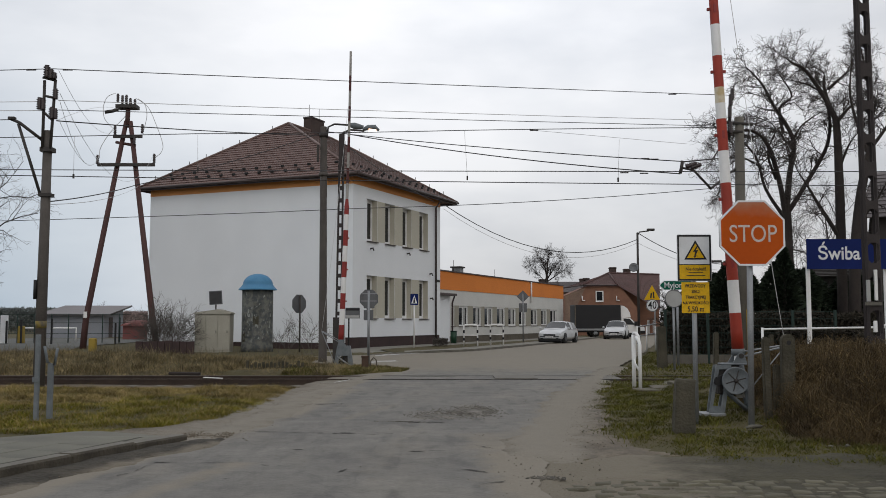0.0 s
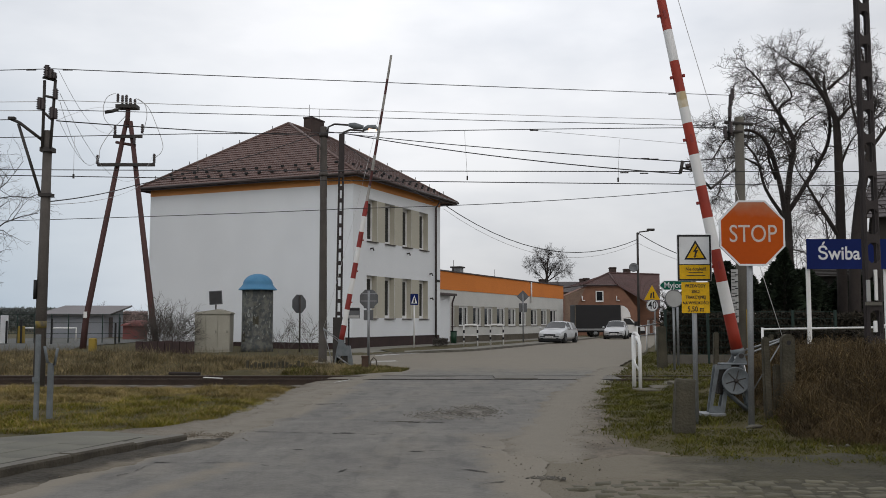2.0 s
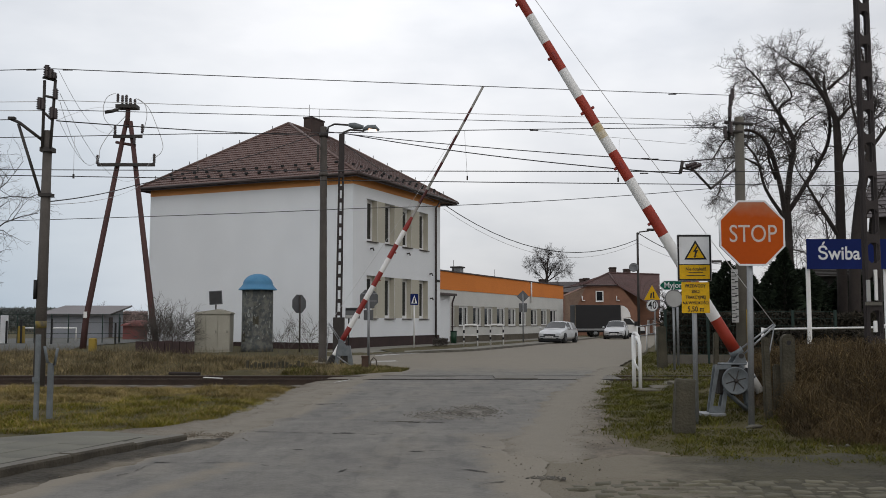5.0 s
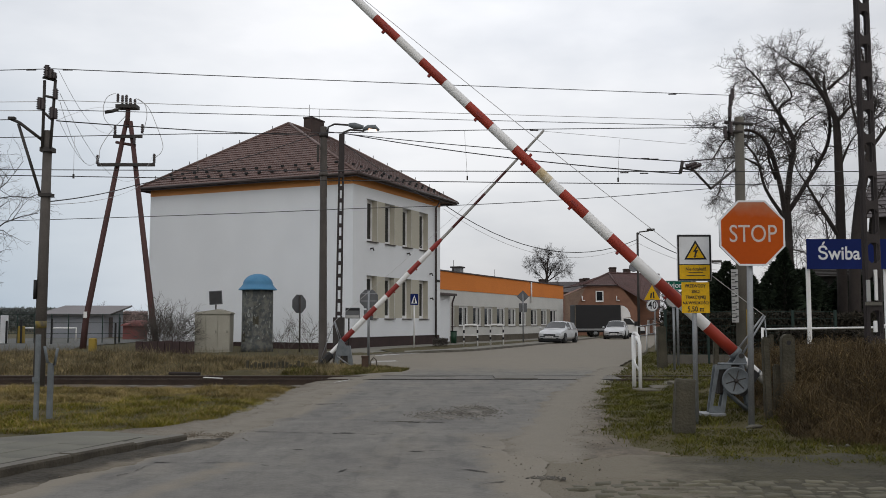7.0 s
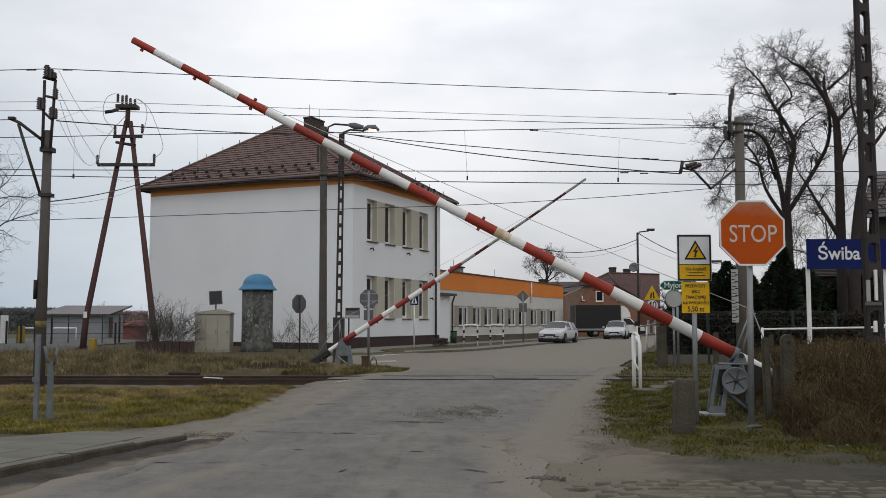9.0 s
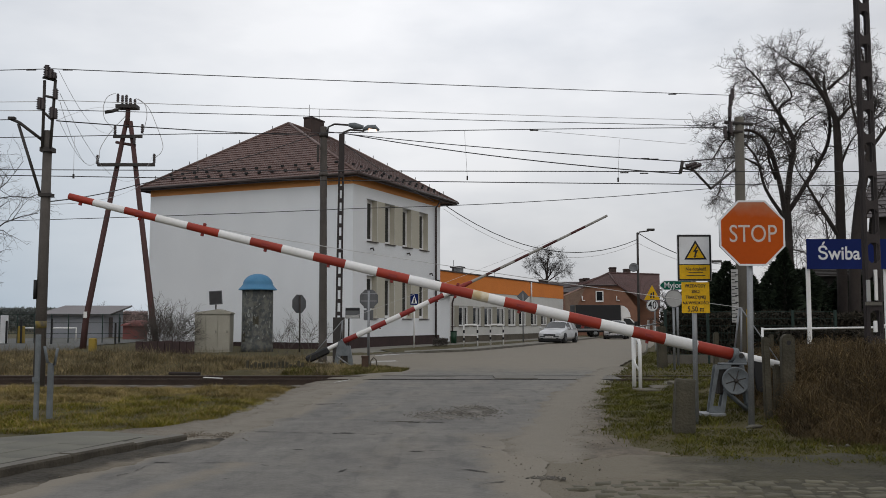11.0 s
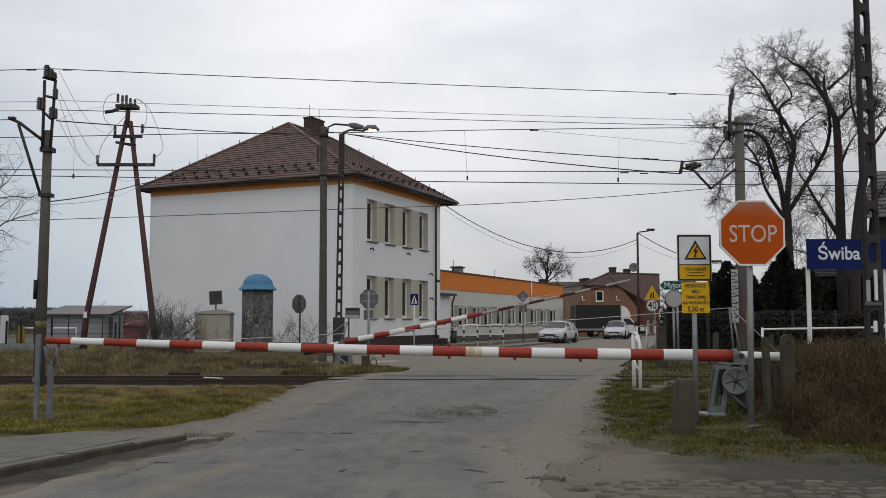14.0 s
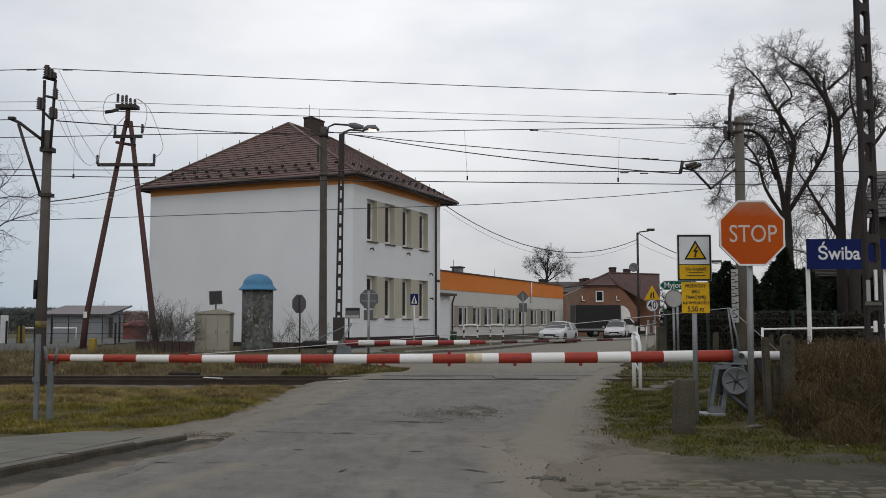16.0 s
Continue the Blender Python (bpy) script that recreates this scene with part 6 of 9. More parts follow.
def lamp_poles():
    x = -4.233
    t = thing("street_lamp", pose(x, 33, 0), "tall concrete street lamp pole with a curved steel arm", "street lamp")
    lean = -4.277 - x
    top = 8.371
    ribs = [(-0.2 + (top + 0.2) * k / 200) for k in range(201)]
    part("pole", tube([(lean * max(z, 0) / top, 0, z) for z in ribs], [(0.160 - 0.045 * k / 200) * (0.90 if k % 2 and k < 140 else 1.0) for k in range(201)], 12), M_POLEDARK, t, "ribbed weathered concrete pole")
    part("collar", tube([(lean * 0.8, 0, 6.592), (lean * 0.8, 0, 6.714)], 0.17, 12), M_POLEDARK, t)
    part("collar", tube([(lean * 0.98, 0, 8.002), (lean * 0.98, 0, 8.146)], 0.16, 12), M_DARKSTEEL, t)
    part("arm", tube([(-4.171 - x, 0, 7.961), (-4.114 - x, 0, 8.371), (-3.892 - x, 0, 8.474), (-3.284 - x, -0.2, 8.392)], 0.035, 6), M_DARKSTEEL, t)
    part("lamp_head", tube([(-3.365 - x, -0.2, 8.412), (-3.162 - x, -0.2, 8.371), (-2.837 - x, -0.2, 8.31)], [0.06, 0.12, 0.07], 8), M_GREYPAINT, t, "grey lamp housing")
    part("insulator_rack", box(-4.492 - x, -4.411 - x, -0.2, -0.1, 7.081, 7.695), M_DARKSTEEL, t)
    X = -3.472
    s = thing("street_lamp", pose(X, 31, 0), "dark lattice steel street lamp pole with glowing lamp", "street lamp")
    top = 7.698
    tx = -3.406 - X
    bm = bmesh.new()
    for a, b in ((-0.085, tx - 0.06), (0.085, tx + 0.06)):
        tube([(a, 0, -0.1), (b, 0, top)], 0.034, 4, bm)
    k = 0
    zs = [0.35 + 0.42 * i for i in range(int(top / 0.42))]
    for z in zs:
        f = z / top
        c, h = tx * f, 0.085 - 0.025 * f
        box(c - h, c + h, -0.06, -0.045, z, z + 0.13, bm)
        box(c - h, c + h, 0.045, 0.06, z, z + 0.13, bm)
    box(tx - 0.085, tx + 0.085, -0.07, 0.07, 6.411, top, bm)
    part("pole", bm, M_LATTICE, s, "dark lattice steel pole")
    part("foot", box(-0.16, 0.20, -0.14, 0.12, 0.0, 1.549), M_DARKSTEEL, s)
    part("arm", tube([(tx, 0, top - 0.1), (tx + 0.05, 0, top + 0.06), (-3.122 - X, 0, 7.852), (-2.646 - X, 0, 7.814)], 0.035, 6), M_DARKSTEEL, s)
    head = part("lamp_head", tube([(-2.703 - X, 0, 7.852), (-2.532 - X, 0, 7.93), (-2.304 - X, 0, 7.93), (-2.151 - X, 0, 7.833)], [0.05, 0.09, 0.10, 0.03], 8), M_GREYPAINT, s, "grey lamp housing")
    part("bulb_cover", tube([(-2.494 - X, 0, 7.852), (-2.246 - X, 0, 7.833)], [0.08, 0.06], 8), M_LAMP, head, "glowing lamp cover")
    # lamp beyond the bend
    lx = 14.66
    q = thing("street_lamp", pose(lx, 70, 0), "slim dark street lamp by the bend of the road", "street lamp")
    part("pole", tube([(0, 0, 0), (0, 0, 8.112)], [0.11, 0.08], 8), M_DARKSTEEL, q)
    part("arm", tube([(0, 0, 7.856), (0.15, 0, 8.155), (15.514 - lx, 0, 8.241)], 0.05, 6), M_DARKSTEEL, q)
    part("lamp_head", box(15.386 - lx, 15.94 - lx, -0.15, 0.15, 8.241, 8.412, bevel=0.03), M_DARKSTEEL, q)
    part("satellite_dish", lathe([(0.04, 0.0), (0.22, 0.04), (0.36, 0.13), (0.35, 0.14), (0.21, 0.05), (0.0, 0.02)], 16), M_SIGNBACK, q).matrix_basis = pose(14.275 - lx, -0.3, 5.424, 70, -30, 0)
    p = thing("street_lamp", pose(22.49, 75, 0), "slim dark street lamp far down the road", "street lamp")
    part("pole", tube([(0, 0, 0), (0, 0, 6.213)], [0.12, 0.08], 8), M_DARKSTEEL, p)
    part("lamp_head", box(-0.9, -0.05, -0.12, 0.12, 6.167, 6.35), M_DARKSTEEL, p)


lamp_poles()


def right_mast():
    Y = 26.6
    x = 8.458
    t = thing("railway_mast", pose(x, Y, 0), "concrete railway mast carrying the overhead line cantilever", "mast")
    lean = 8.567 - x
    part("pole", tube([(0.04, 0, -0.3), (lean, 0, 7.301)], [0.18, 0.13], 12), M_POLECONC, t, "weathered concrete pole")
    part("top_frame", tube([(8.224 - x, -0.1, 6.606), (8.305 - x, -0.1, 7.932)], 0.05, 6), M_DARKSTEEL, t)
    part("top_frame", tube([(8.109 - x, -0.1, 7.135), (8.922 - x, -0.1, 7.069)], 0.05, 6), M_DARKSTEEL, t)
    part("top_frame", tube([(8.067 - x, -0.1, 6.854), (8.622 - x, -0.1, 6.854)], 0.05, 6), M_DARKSTEEL, t)
    for a, b in ((8.281, 7.6), (8.334, 7.766), (8.095, 6.639), (8.261, 6.771), (8.239, 7.235)):
        insulator(t, (a - x, -0.2, b), 0.34, 0.07)
    part("marker_plate", box(8.15 - x, 8.34 - x, -0.26, -0.24, 1.384, 2.881), M_PALEBACK, t, "weathered pale kilometre plate")
    bars = part("plate_marking", bmesh.new(), M_BLACK, t)
    bm = bmesh.new()
    for k in range(15):
        z = 1.42 + 0.097 * k
        box(8.155 - x, 8.24 - x + 0.05 * (k % 3 != 0), -0.267, -0.261, z, z + 0.022, bm)
        if k % 2:
            box(8.25 - x, 8.335 - x, -0.267, -0.261, z + 0.03, z + 0.060, bm)
    bm.to_mesh(bars.data)
    bm.free()
    part("cable_guard", tube([(8.60 - x, -0.17, 0.2), (8.60 - x, -0.16, 1.75)], 0.022, 8), M_YELLOW, t, "yellow plastic cable guard")
    # cantilever
    def pt(px, pz, d=-2.2):
        return (px - x, d, pz)
    part("cantilever", tube([pt(8.4, 5.782, 0), pt(7.125, 4.936, -2.0), pt(6.684, 5.422, -2.0), pt(6.354, 5.498, -2.0)], 0.035, 6), M_DARKSTEEL, t, "dark steel cantilever")
    part("cantilever_stay", tube([pt(8.415, 6.144, 0), pt(6.358, 5.65, -2.0)], 0.018, 6), M_DARKSTEEL, t)
    part("drop_bracket", tube([pt(6.388, 5.681, -2.0), pt(6.354, 5.498, -2.0), pt(6.321, 5.346, -2.0)], 0.045, 6), M_DARKSTEEL, t)
    for k, (px, pz) in enumerate(((6.595, 5.483), (6.475, 5.513))):
        insulator(t, (0, 0, 0), 0.3, 0.085, pose(px - x, -2.0, pz, 0, 70, 0))
    # lattice mast close by, beside the thicket
    X, Y2 = 7.63, 16.5
    s = thing("lattice_mast", pose(X, Y2, 0.2), "tall lattice steel railway mast with riveted batten plates", "mast")
    top = 8.6
    dx = 7.601 - 7.63
    za, zb = 1.499, 7.222
    bm = bmesh.new()
    def at(z):
        return dx * (z - za) / (zb - za)
    for sx in (-1, 1):
        tube([(at(0) + sx * 0.122, 0, -0.3), (at(top) + sx * 0.080, 0, top)], 0.032, 4, bm)
        tube([(at(0) + sx * 0.122, 0.13, -0.3), (at(top) + sx * 0.080, 0.11, top)], 0.032, 4, bm)
    z, k = 0.2, 0
    while z < top:
        f = 1 - 0.32 * z / top
        h = 0.15 if k % 3 else 0.24
        for y0, y1 in ((-0.045, -0.032), (0.14, 0.155)):
            box(at(z) - 0.125 * f, at(z) + 0.125 * f, y0, y1, z, z + h, bm)
            for sx in (-1, 1):
                e = at(z) + sx * 0.125 * f
                for root, tip in ((z, z - 0.07), (z + h, z + h + 0.07)):
                    plate([(e, root), (e - sx * 0.075 * f, root), (e, tip)], y0, y1, bm)
        z += 0.60
        k += 1
    part("mast_frame", bm, M_LATTICE, s, "dark lattice steel frame")
    part("plate", box(7.462 - X, 7.522 - X, -0.09, -0.055, 1.758 - 0.2, 2.138 - 0.2), M_PALEBACK, s, "small pale grey plate")
    part("plate", box(7.602 - X, 7.652 - X, -0.09, -0.055, 1.778 - 0.2, 2.318 - 0.2), M_WHITE, s, "small white plate")
    part("plate", box(7.432 - X, 7.722 - X, -0.085, -0.05, 1.689 - 0.2, 1.748 - 0.2), M_CONCRETE, s)
    part("plate", box(7.563 - X, 7.623 - X, -0.09, -0.055, 1.221 - 0.2, 1.42 - 0.2), M_WHITE, s, "small white plate")


right_mast()


# ---- overhead wires ----
def wires():
    def wire(a, b, drop=0.0, r=0.009, m=M_WIRE, label="thin dark overhead wire above the crossing", k=14):
        mesh_thing("overhead_wire", tube(sag(a, b, drop, k), r, 5), m, label, "wire", "overhead wires")
    pale = "pale overhead wire above the crossing"
    wire((-8.799, 20.6, 7.079), (8.387, 26.6, 7.949), 0.02, 0.010)
    wire((-8.799, 20.6, 7.079), (-13.776, 20.6, 6.937), 0.0, 0.010)
    wire((-8.636, 20.6, 6.356), (8.271, 26.6, 7.202), 0.02, 0.008, M_PALEWIRE, pale)
    wire((-8.977, 20.6, 6.33), (-13.742, 20.6, 6.279), 0.0, 0.008, M_PALEWIRE, pale)
    wire((-8.629, 20.6, 6.137), (8.267, 26.6, 7.036), 0.0, 0.009)
    wire((-8.97, 20.6, 6.124), (-13.734, 20.6, 6.111), 0.0, 0.008, M_PALEWIRE, pale)
    wire((-8.659, 20.6, 5.893), (-4.436, 33, 8.063), 0.05, 0.014)
    wire((-9.672, 20.6, 5.919), (-13.728, 20.6, 6.009), 0.05, 0.010)
    # messenger and contact wires of the railway, with droppers
    wire((-15.96, 24, 6.097), (-6.394, 24, 6.291), 0.0, 0.011)
    wire((-6.394, 24, 6.291), (0.531, 24, 6.38), 0.02, 0.011)
    wire((0.531, 24, 6.38), (7.458, 24, 6.455), -0.01, 0.011)
    wire((-15.923, 24, 5.369), (11.513, 24, 5.294), 0.02, 0.012)
    wire((-15.918, 24, 5.28), (13.435, 24, 4.909), 0.05, 0.012)
    for a, b in (((-9.604, 24, 6.231), (-9.6, 24, 5.176)), ((-6.393, 24, 6.276), (-6.375, 24, 5.354)), ((0.56, 24, 6.366), (0.631, 24, 5.131)), ((4.594, 24, 6.142), (4.549, 24, 5.087))):
        wire(a, b, 0, 0.005, M_PALEWIRE, "thin dropper wire of the overhead line", 2)
        mesh_thing("wire_clamp", box(b[0] - 0.02, b[0] + 0.02, b[1] - 0.02, b[1] + 0.02, b[2] - 0.06, b[2] + 0.05), M_DARKSTEEL, "small dark clamp on the contact wire", "clamp")
    wire((-4.234, 33, 8.207), (6.358, 24.6, 5.666), 0.08, 0.014)
    wire((-3.368, 31, 7.737), (6.321, 24.6, 5.331), 0.14, 0.016)
    wire((2.373, 24, 6.38), (6.344, 24, 6.023), 0.0, 0.006, M_PALEWIRE, pale)
    wire((-8.763, 20.6, 4.07), (-9.974, 30, 5.824), 0.06, 0.014)
    wire((-9.974, 30, 5.824), (-4.416, 33, 8.146), 0.12, 0.014)
    wire((-8.724, 20.6, 4.007), (-14.823, 45, 7.98), 0.2, 0.008, M_PALEWIRE, pale)
    wire((-15.586, 26, 4.148), (-2.284, 26, 4.578), 0.04, 0.010)
    wire((-2.284, 26, 4.578), (8.388, 26.6, 5.29), 0.10, 0.010)
    wire((-3.404, 31, 7.429), (-0.478, 56, 8.624), 0.15, 0.016)
    # service cables from the school to the lamp beyond
    wire((0.035, 57, 8.612), (14.65, 70, 7.599), 1.85, 0.026)
    wire((0.035, 57, 8.332), (14.646, 70, 7.342), 1.95, 0.014, M_PALEWIRE, pale)
    wire((14.659, 70, 8.112), (22.631, 75, 6.03), 0.5, 0.03)
    wire((14.646, 70, 7.342), (22.618, 75, 5.483), 0.3, 0.015, M_PALEWIRE, pale)
    # loops between the mast and the A-frame pole
    for a, b, d in (((-8.645, 20.6, 7.04), (-15.973, 45, 10.822), 0.7), ((-8.597, 20.6, 6.33), (-16.791, 45, 9.481), 0.9), ((-8.603, 20.6, 6.523), (-14.171, 45, 9.453), 1.6), ((-8.659, 20.6, 5.893), (-15.552, 45, 11.607), -0.3),
                    ((-8.582, 20.6, 5.867), (-16.866, 45, 9.203), 0.5)):
        wire(a, b, d, 0.0055, M_PALEWIRE, "thin slack wire between two poles")
    for pts in ([(-16.049, 45, 12.592), (-16.459, 45, 12.395), (-16.639, 45, 11.888), (-16.538, 45, 11.271), (-15.998, 45, 10.71)], [(-14.961, 45, 12.31), (-14.621, 45, 12.029), (-14.497, 45, 11.467), (-14.644, 45, 10.71)],
                [(-15.072, 45, 12.338), (-14.452, 45, 11.888), (-14.044, 45, 11.046), (-13.689, 45, 10.067), (-13.762, 45, 9.649), (-14.005, 45, 9.426)], [(-15.547, 45, 11.439), (-16.271, 45, 10.626), (-16.72, 45, 9.872), (-16.76, 45, 9.37)]):
        mesh_thing("jumper_wire", tube(curve_through(pts), 0.016, 5), M_PALEWIRE, "thin curved jumper wire on the pole", "wire", "overhead wires")
    for a in ((6.451, 25.8, 7.784), (5.395, 24.6, 5.742), (5.635, 24.6, 5.726), (5.358, 24.6, 5.346), (4.871, 24.8, 5.394), (2.373, 24, 6.38), (-9.268, 20.6, 7.053), (-8.442, 20.6, 7.053)):
        mesh_thing("wire_clamp", tube([(a[0] - 0.11, a[1], a[2]), (a[0] + 0.11, a[1], a[2])], 0.016, 6), M_DARKSTEEL, "small dark splice on the wire", "clamp")


wires()


# ---- signs ----
def face(m_bm, name, material, parent, label=""):
    return part(name, m_bm, material, parent, label)


TEXT_UP = Matrix(((1, 0, 0, 0), (0, 0, -1, 0), (0, 1, 0, 0), (0, 0, 0, 1)))


def write(text, size, material, parent, x, y, z, wide=1.0, bold=0.0, align="CENTER"):
    return lettering(text, size, material, parent, Matrix.Translation((x, y, z)) @ TEXT_UP, wide=wide, bold=bold, align=align)


def stop_sign():
    Y = 12.3
    x = 4.022
    t = thing("stop_sign", pose(x, Y, 0.0), "faded orange-red octagonal stop sign on a grey post", "traffic sign")
    cx, cz, R = 4.070 - x, 2.567, 0.432 / math.cos(math.pi / 8)
    part("post", tube([(0, 0, -0.1), (4.062 - x, 0, cz + 0.25)], 0.040, 12), M_STEEL, t, "grey steel post")
    part("foot", tube([(-0.10, -0.06, 0.03), (0.0, -0.03, 0.045), (0.16, 0.04, 0.04)], [0.012, 0.030, 0.014], 7), M_CONCRETE, t, "crumbled pale concrete footing")
    back = part("plate", plate(ngon(R, 8, 0.5, cx, cz), -0.075, -0.055), M_SIGNBACK, t)
    part("border", ring_plate(ngon(R, 8, 0.5, cx, cz), ngon(R * 0.945, 8, 0.5, cx, cz), -0.081, -0.0755), M_SIGNWHITE, t, "white border")
    part("field", plate(ngon(R * 0.945, 8, 0.5, cx, cz), -0.079, -0.0755), M_SIGNRED, t, "faded orange-red field")
    write("STOP", 0.325, M_SIGNPALE, t, cx + 0.01, -0.082, cz - 0.02, 0.82, 0.0)


def warning_signs():
    Y = 12.9
    x = 3.47
    t = thing("warning_sign", pose(x, Y, 0.0), "white and yellow electric danger signs on a grey post", "warning sign")
    part("post", tube([(0, 0, -0.1), (0, 0, 2.495)], 0.035, 12), M_STEEL, t, "grey steel post")
    a, b = 3.234 - x, 3.710 - x
    m0, m1 = 2.190, 2.606
    low = 1.960
    part("upper_board", plate(rect(a, b, low, m1, 0.02), -0.05, -0.04), M_SIGNWHITE, t, "white board with black frame")
    part("black_frame", ring_plate(rect(a + 0.006, b - 0.006, low + 0.006, m1 - 0.006), rect(a + 0.030, b - 0.030, low + 0.030, m1 - 0.030), -0.053, -0.0505), M_BLACK, t)
    part("yellow_panel", plate(rect(a + 0.024, b - 0.024, low + 0.024, m0 - 0.006), -0.052, -0.0505), M_SIGNYEL, t, "yellow panel")
    part("black_line", box(a + 0.024, b - 0.024, -0.0535, -0.0525, m0 - 0.006, m0 + 0.004), M_BLACK, t)
    tx, tz0, tz1 = 3.488 - x, 2.259, 2.527
    hw = 0.156
    part("triangle_edge", plate([(tx - hw, tz0), (tx + hw, tz0), (tx, tz1)], -0.053, -0.0505), M_BLACK, t)
    g = 0.022
    part("triangle", plate([(tx - hw + 1.7 * g, tz0 + g), (tx + hw - 1.7 * g, tz0 + g), (tx, tz1 - 2 * g)], -0.055, -0.0532), M_SIGNYEL, t, "yellow warning triangle")
    part("lightning_bolt", plate([(tx + 0.015, tz1 - 0.085), (tx - 0.035, tz0 + 0.105), (tx - 0.002, tz0 + 0.11), (tx - 0.02, tz0 + 0.045), (tx - 0.035, tz0 + 0.05), (tx - 0.008, tz0 + 0.02), (tx + 0.012, tz0 + 0.058), (tx - 0.002, tz0 + 0.055),
                                  (tx + 0.04, tz0 + 0.135), (tx + 0.005, tz0 + 0.13), (tx + 0.035, tz1 - 0.085)], -0.057, -0.0552), M_BLACK, t)
    write("Nie dotyka\u0107!", 0.062, M_BLACK, t, tx, -0.0535, 2.126, 0.85, 0.001)
    part("text_bar", box(tx - 0.1, tx + 0.1, -0.054, -0.0525, 2.071, 2.082), M_BLACK, t)
    part("text_bar", box(tx - 0.13, tx + 0.13, -0.054, -0.0525, 2.032, 2.043), M_BLACK, t)
    c, d = 3.288 - x, 3.670 - x
    z0, z1 = 1.522, 1.945
    part("lower_board", plate(rect(c, d, z0, z1), -0.05, -0.04), M_SIGNYEL, t, "yellow board with black writing")
    for text, z, s in (("PRZEWODY", 1.892, 0.060), ("SIECI", 1.815, 0.060), ("TRAKCYJNEJ", 1.738, 0.058), ("NA WYSOKO\u015aCI", 1.658, 0.054), ("5,50 m", 1.573, 0.098)):
        write(text, s, M_BLACK, t, (c + d) / 2, -0.0515, z, 0.85, 0.0015)


def station_sign():
    Y = 19.5
    x = 7.642
    t = thing("station_sign", pose(x, Y, 0.2), "dark blue station name board on white posts", "station sign")
    z0, z1 = 2.500 - 0.2, 3.128 - 0.2
    w = 1.773
    for px in (0.0, w - 0.15):
        part("post", box(px - 0.043, px + 0.043, -0.02, 0.03, 0.0, z0 + 0.1, bevel=0.01), M_WHITE, t, "white painted post")
    part("board", plate(rect(-0.04, w, z0, z1), -0.075, -0.045), M_SIGNBLUE, t, "dark blue board")
    write("\u015awiba", 0.385, M_SIGNWHITE, t, 7.822 - x, -0.077, (z0 + z1) / 2 + 0.005, 0.93, 0.006, "LEFT")
    r = thing("pipe_railing", pose(6.962, 21.0, 0.1), "white tubular railing beside the platform", "railing")
    L = 4.6
    part("rail", tube([(0, -0.6, 1.24 - 0.1), (L, -0.6, 1.314 - 0.1)], 0.022, 8), M_WHITE, r)
    for px in (0.0, L / 2, L):
        part("post", tube([(px, -0.6, 0), (px, -0.6, 1.277 - 0.1)], 0.028, 8), M_WHITE, r)
    r = thing("pipe_railing", pose(8.906, 19.0, 0.1), "white tubular railing beside the platform", "railing")
    part("rail", tube([(0, 0, 1.32 - 0.1), (3, 0, 1.32 - 0.1)], 0.03, 8), M_WHITE, r)
    part("post", tube([(0, 0, 0), (0, 0, 1.32 - 0.1)], 0.03, 8), M_WHITE, r)


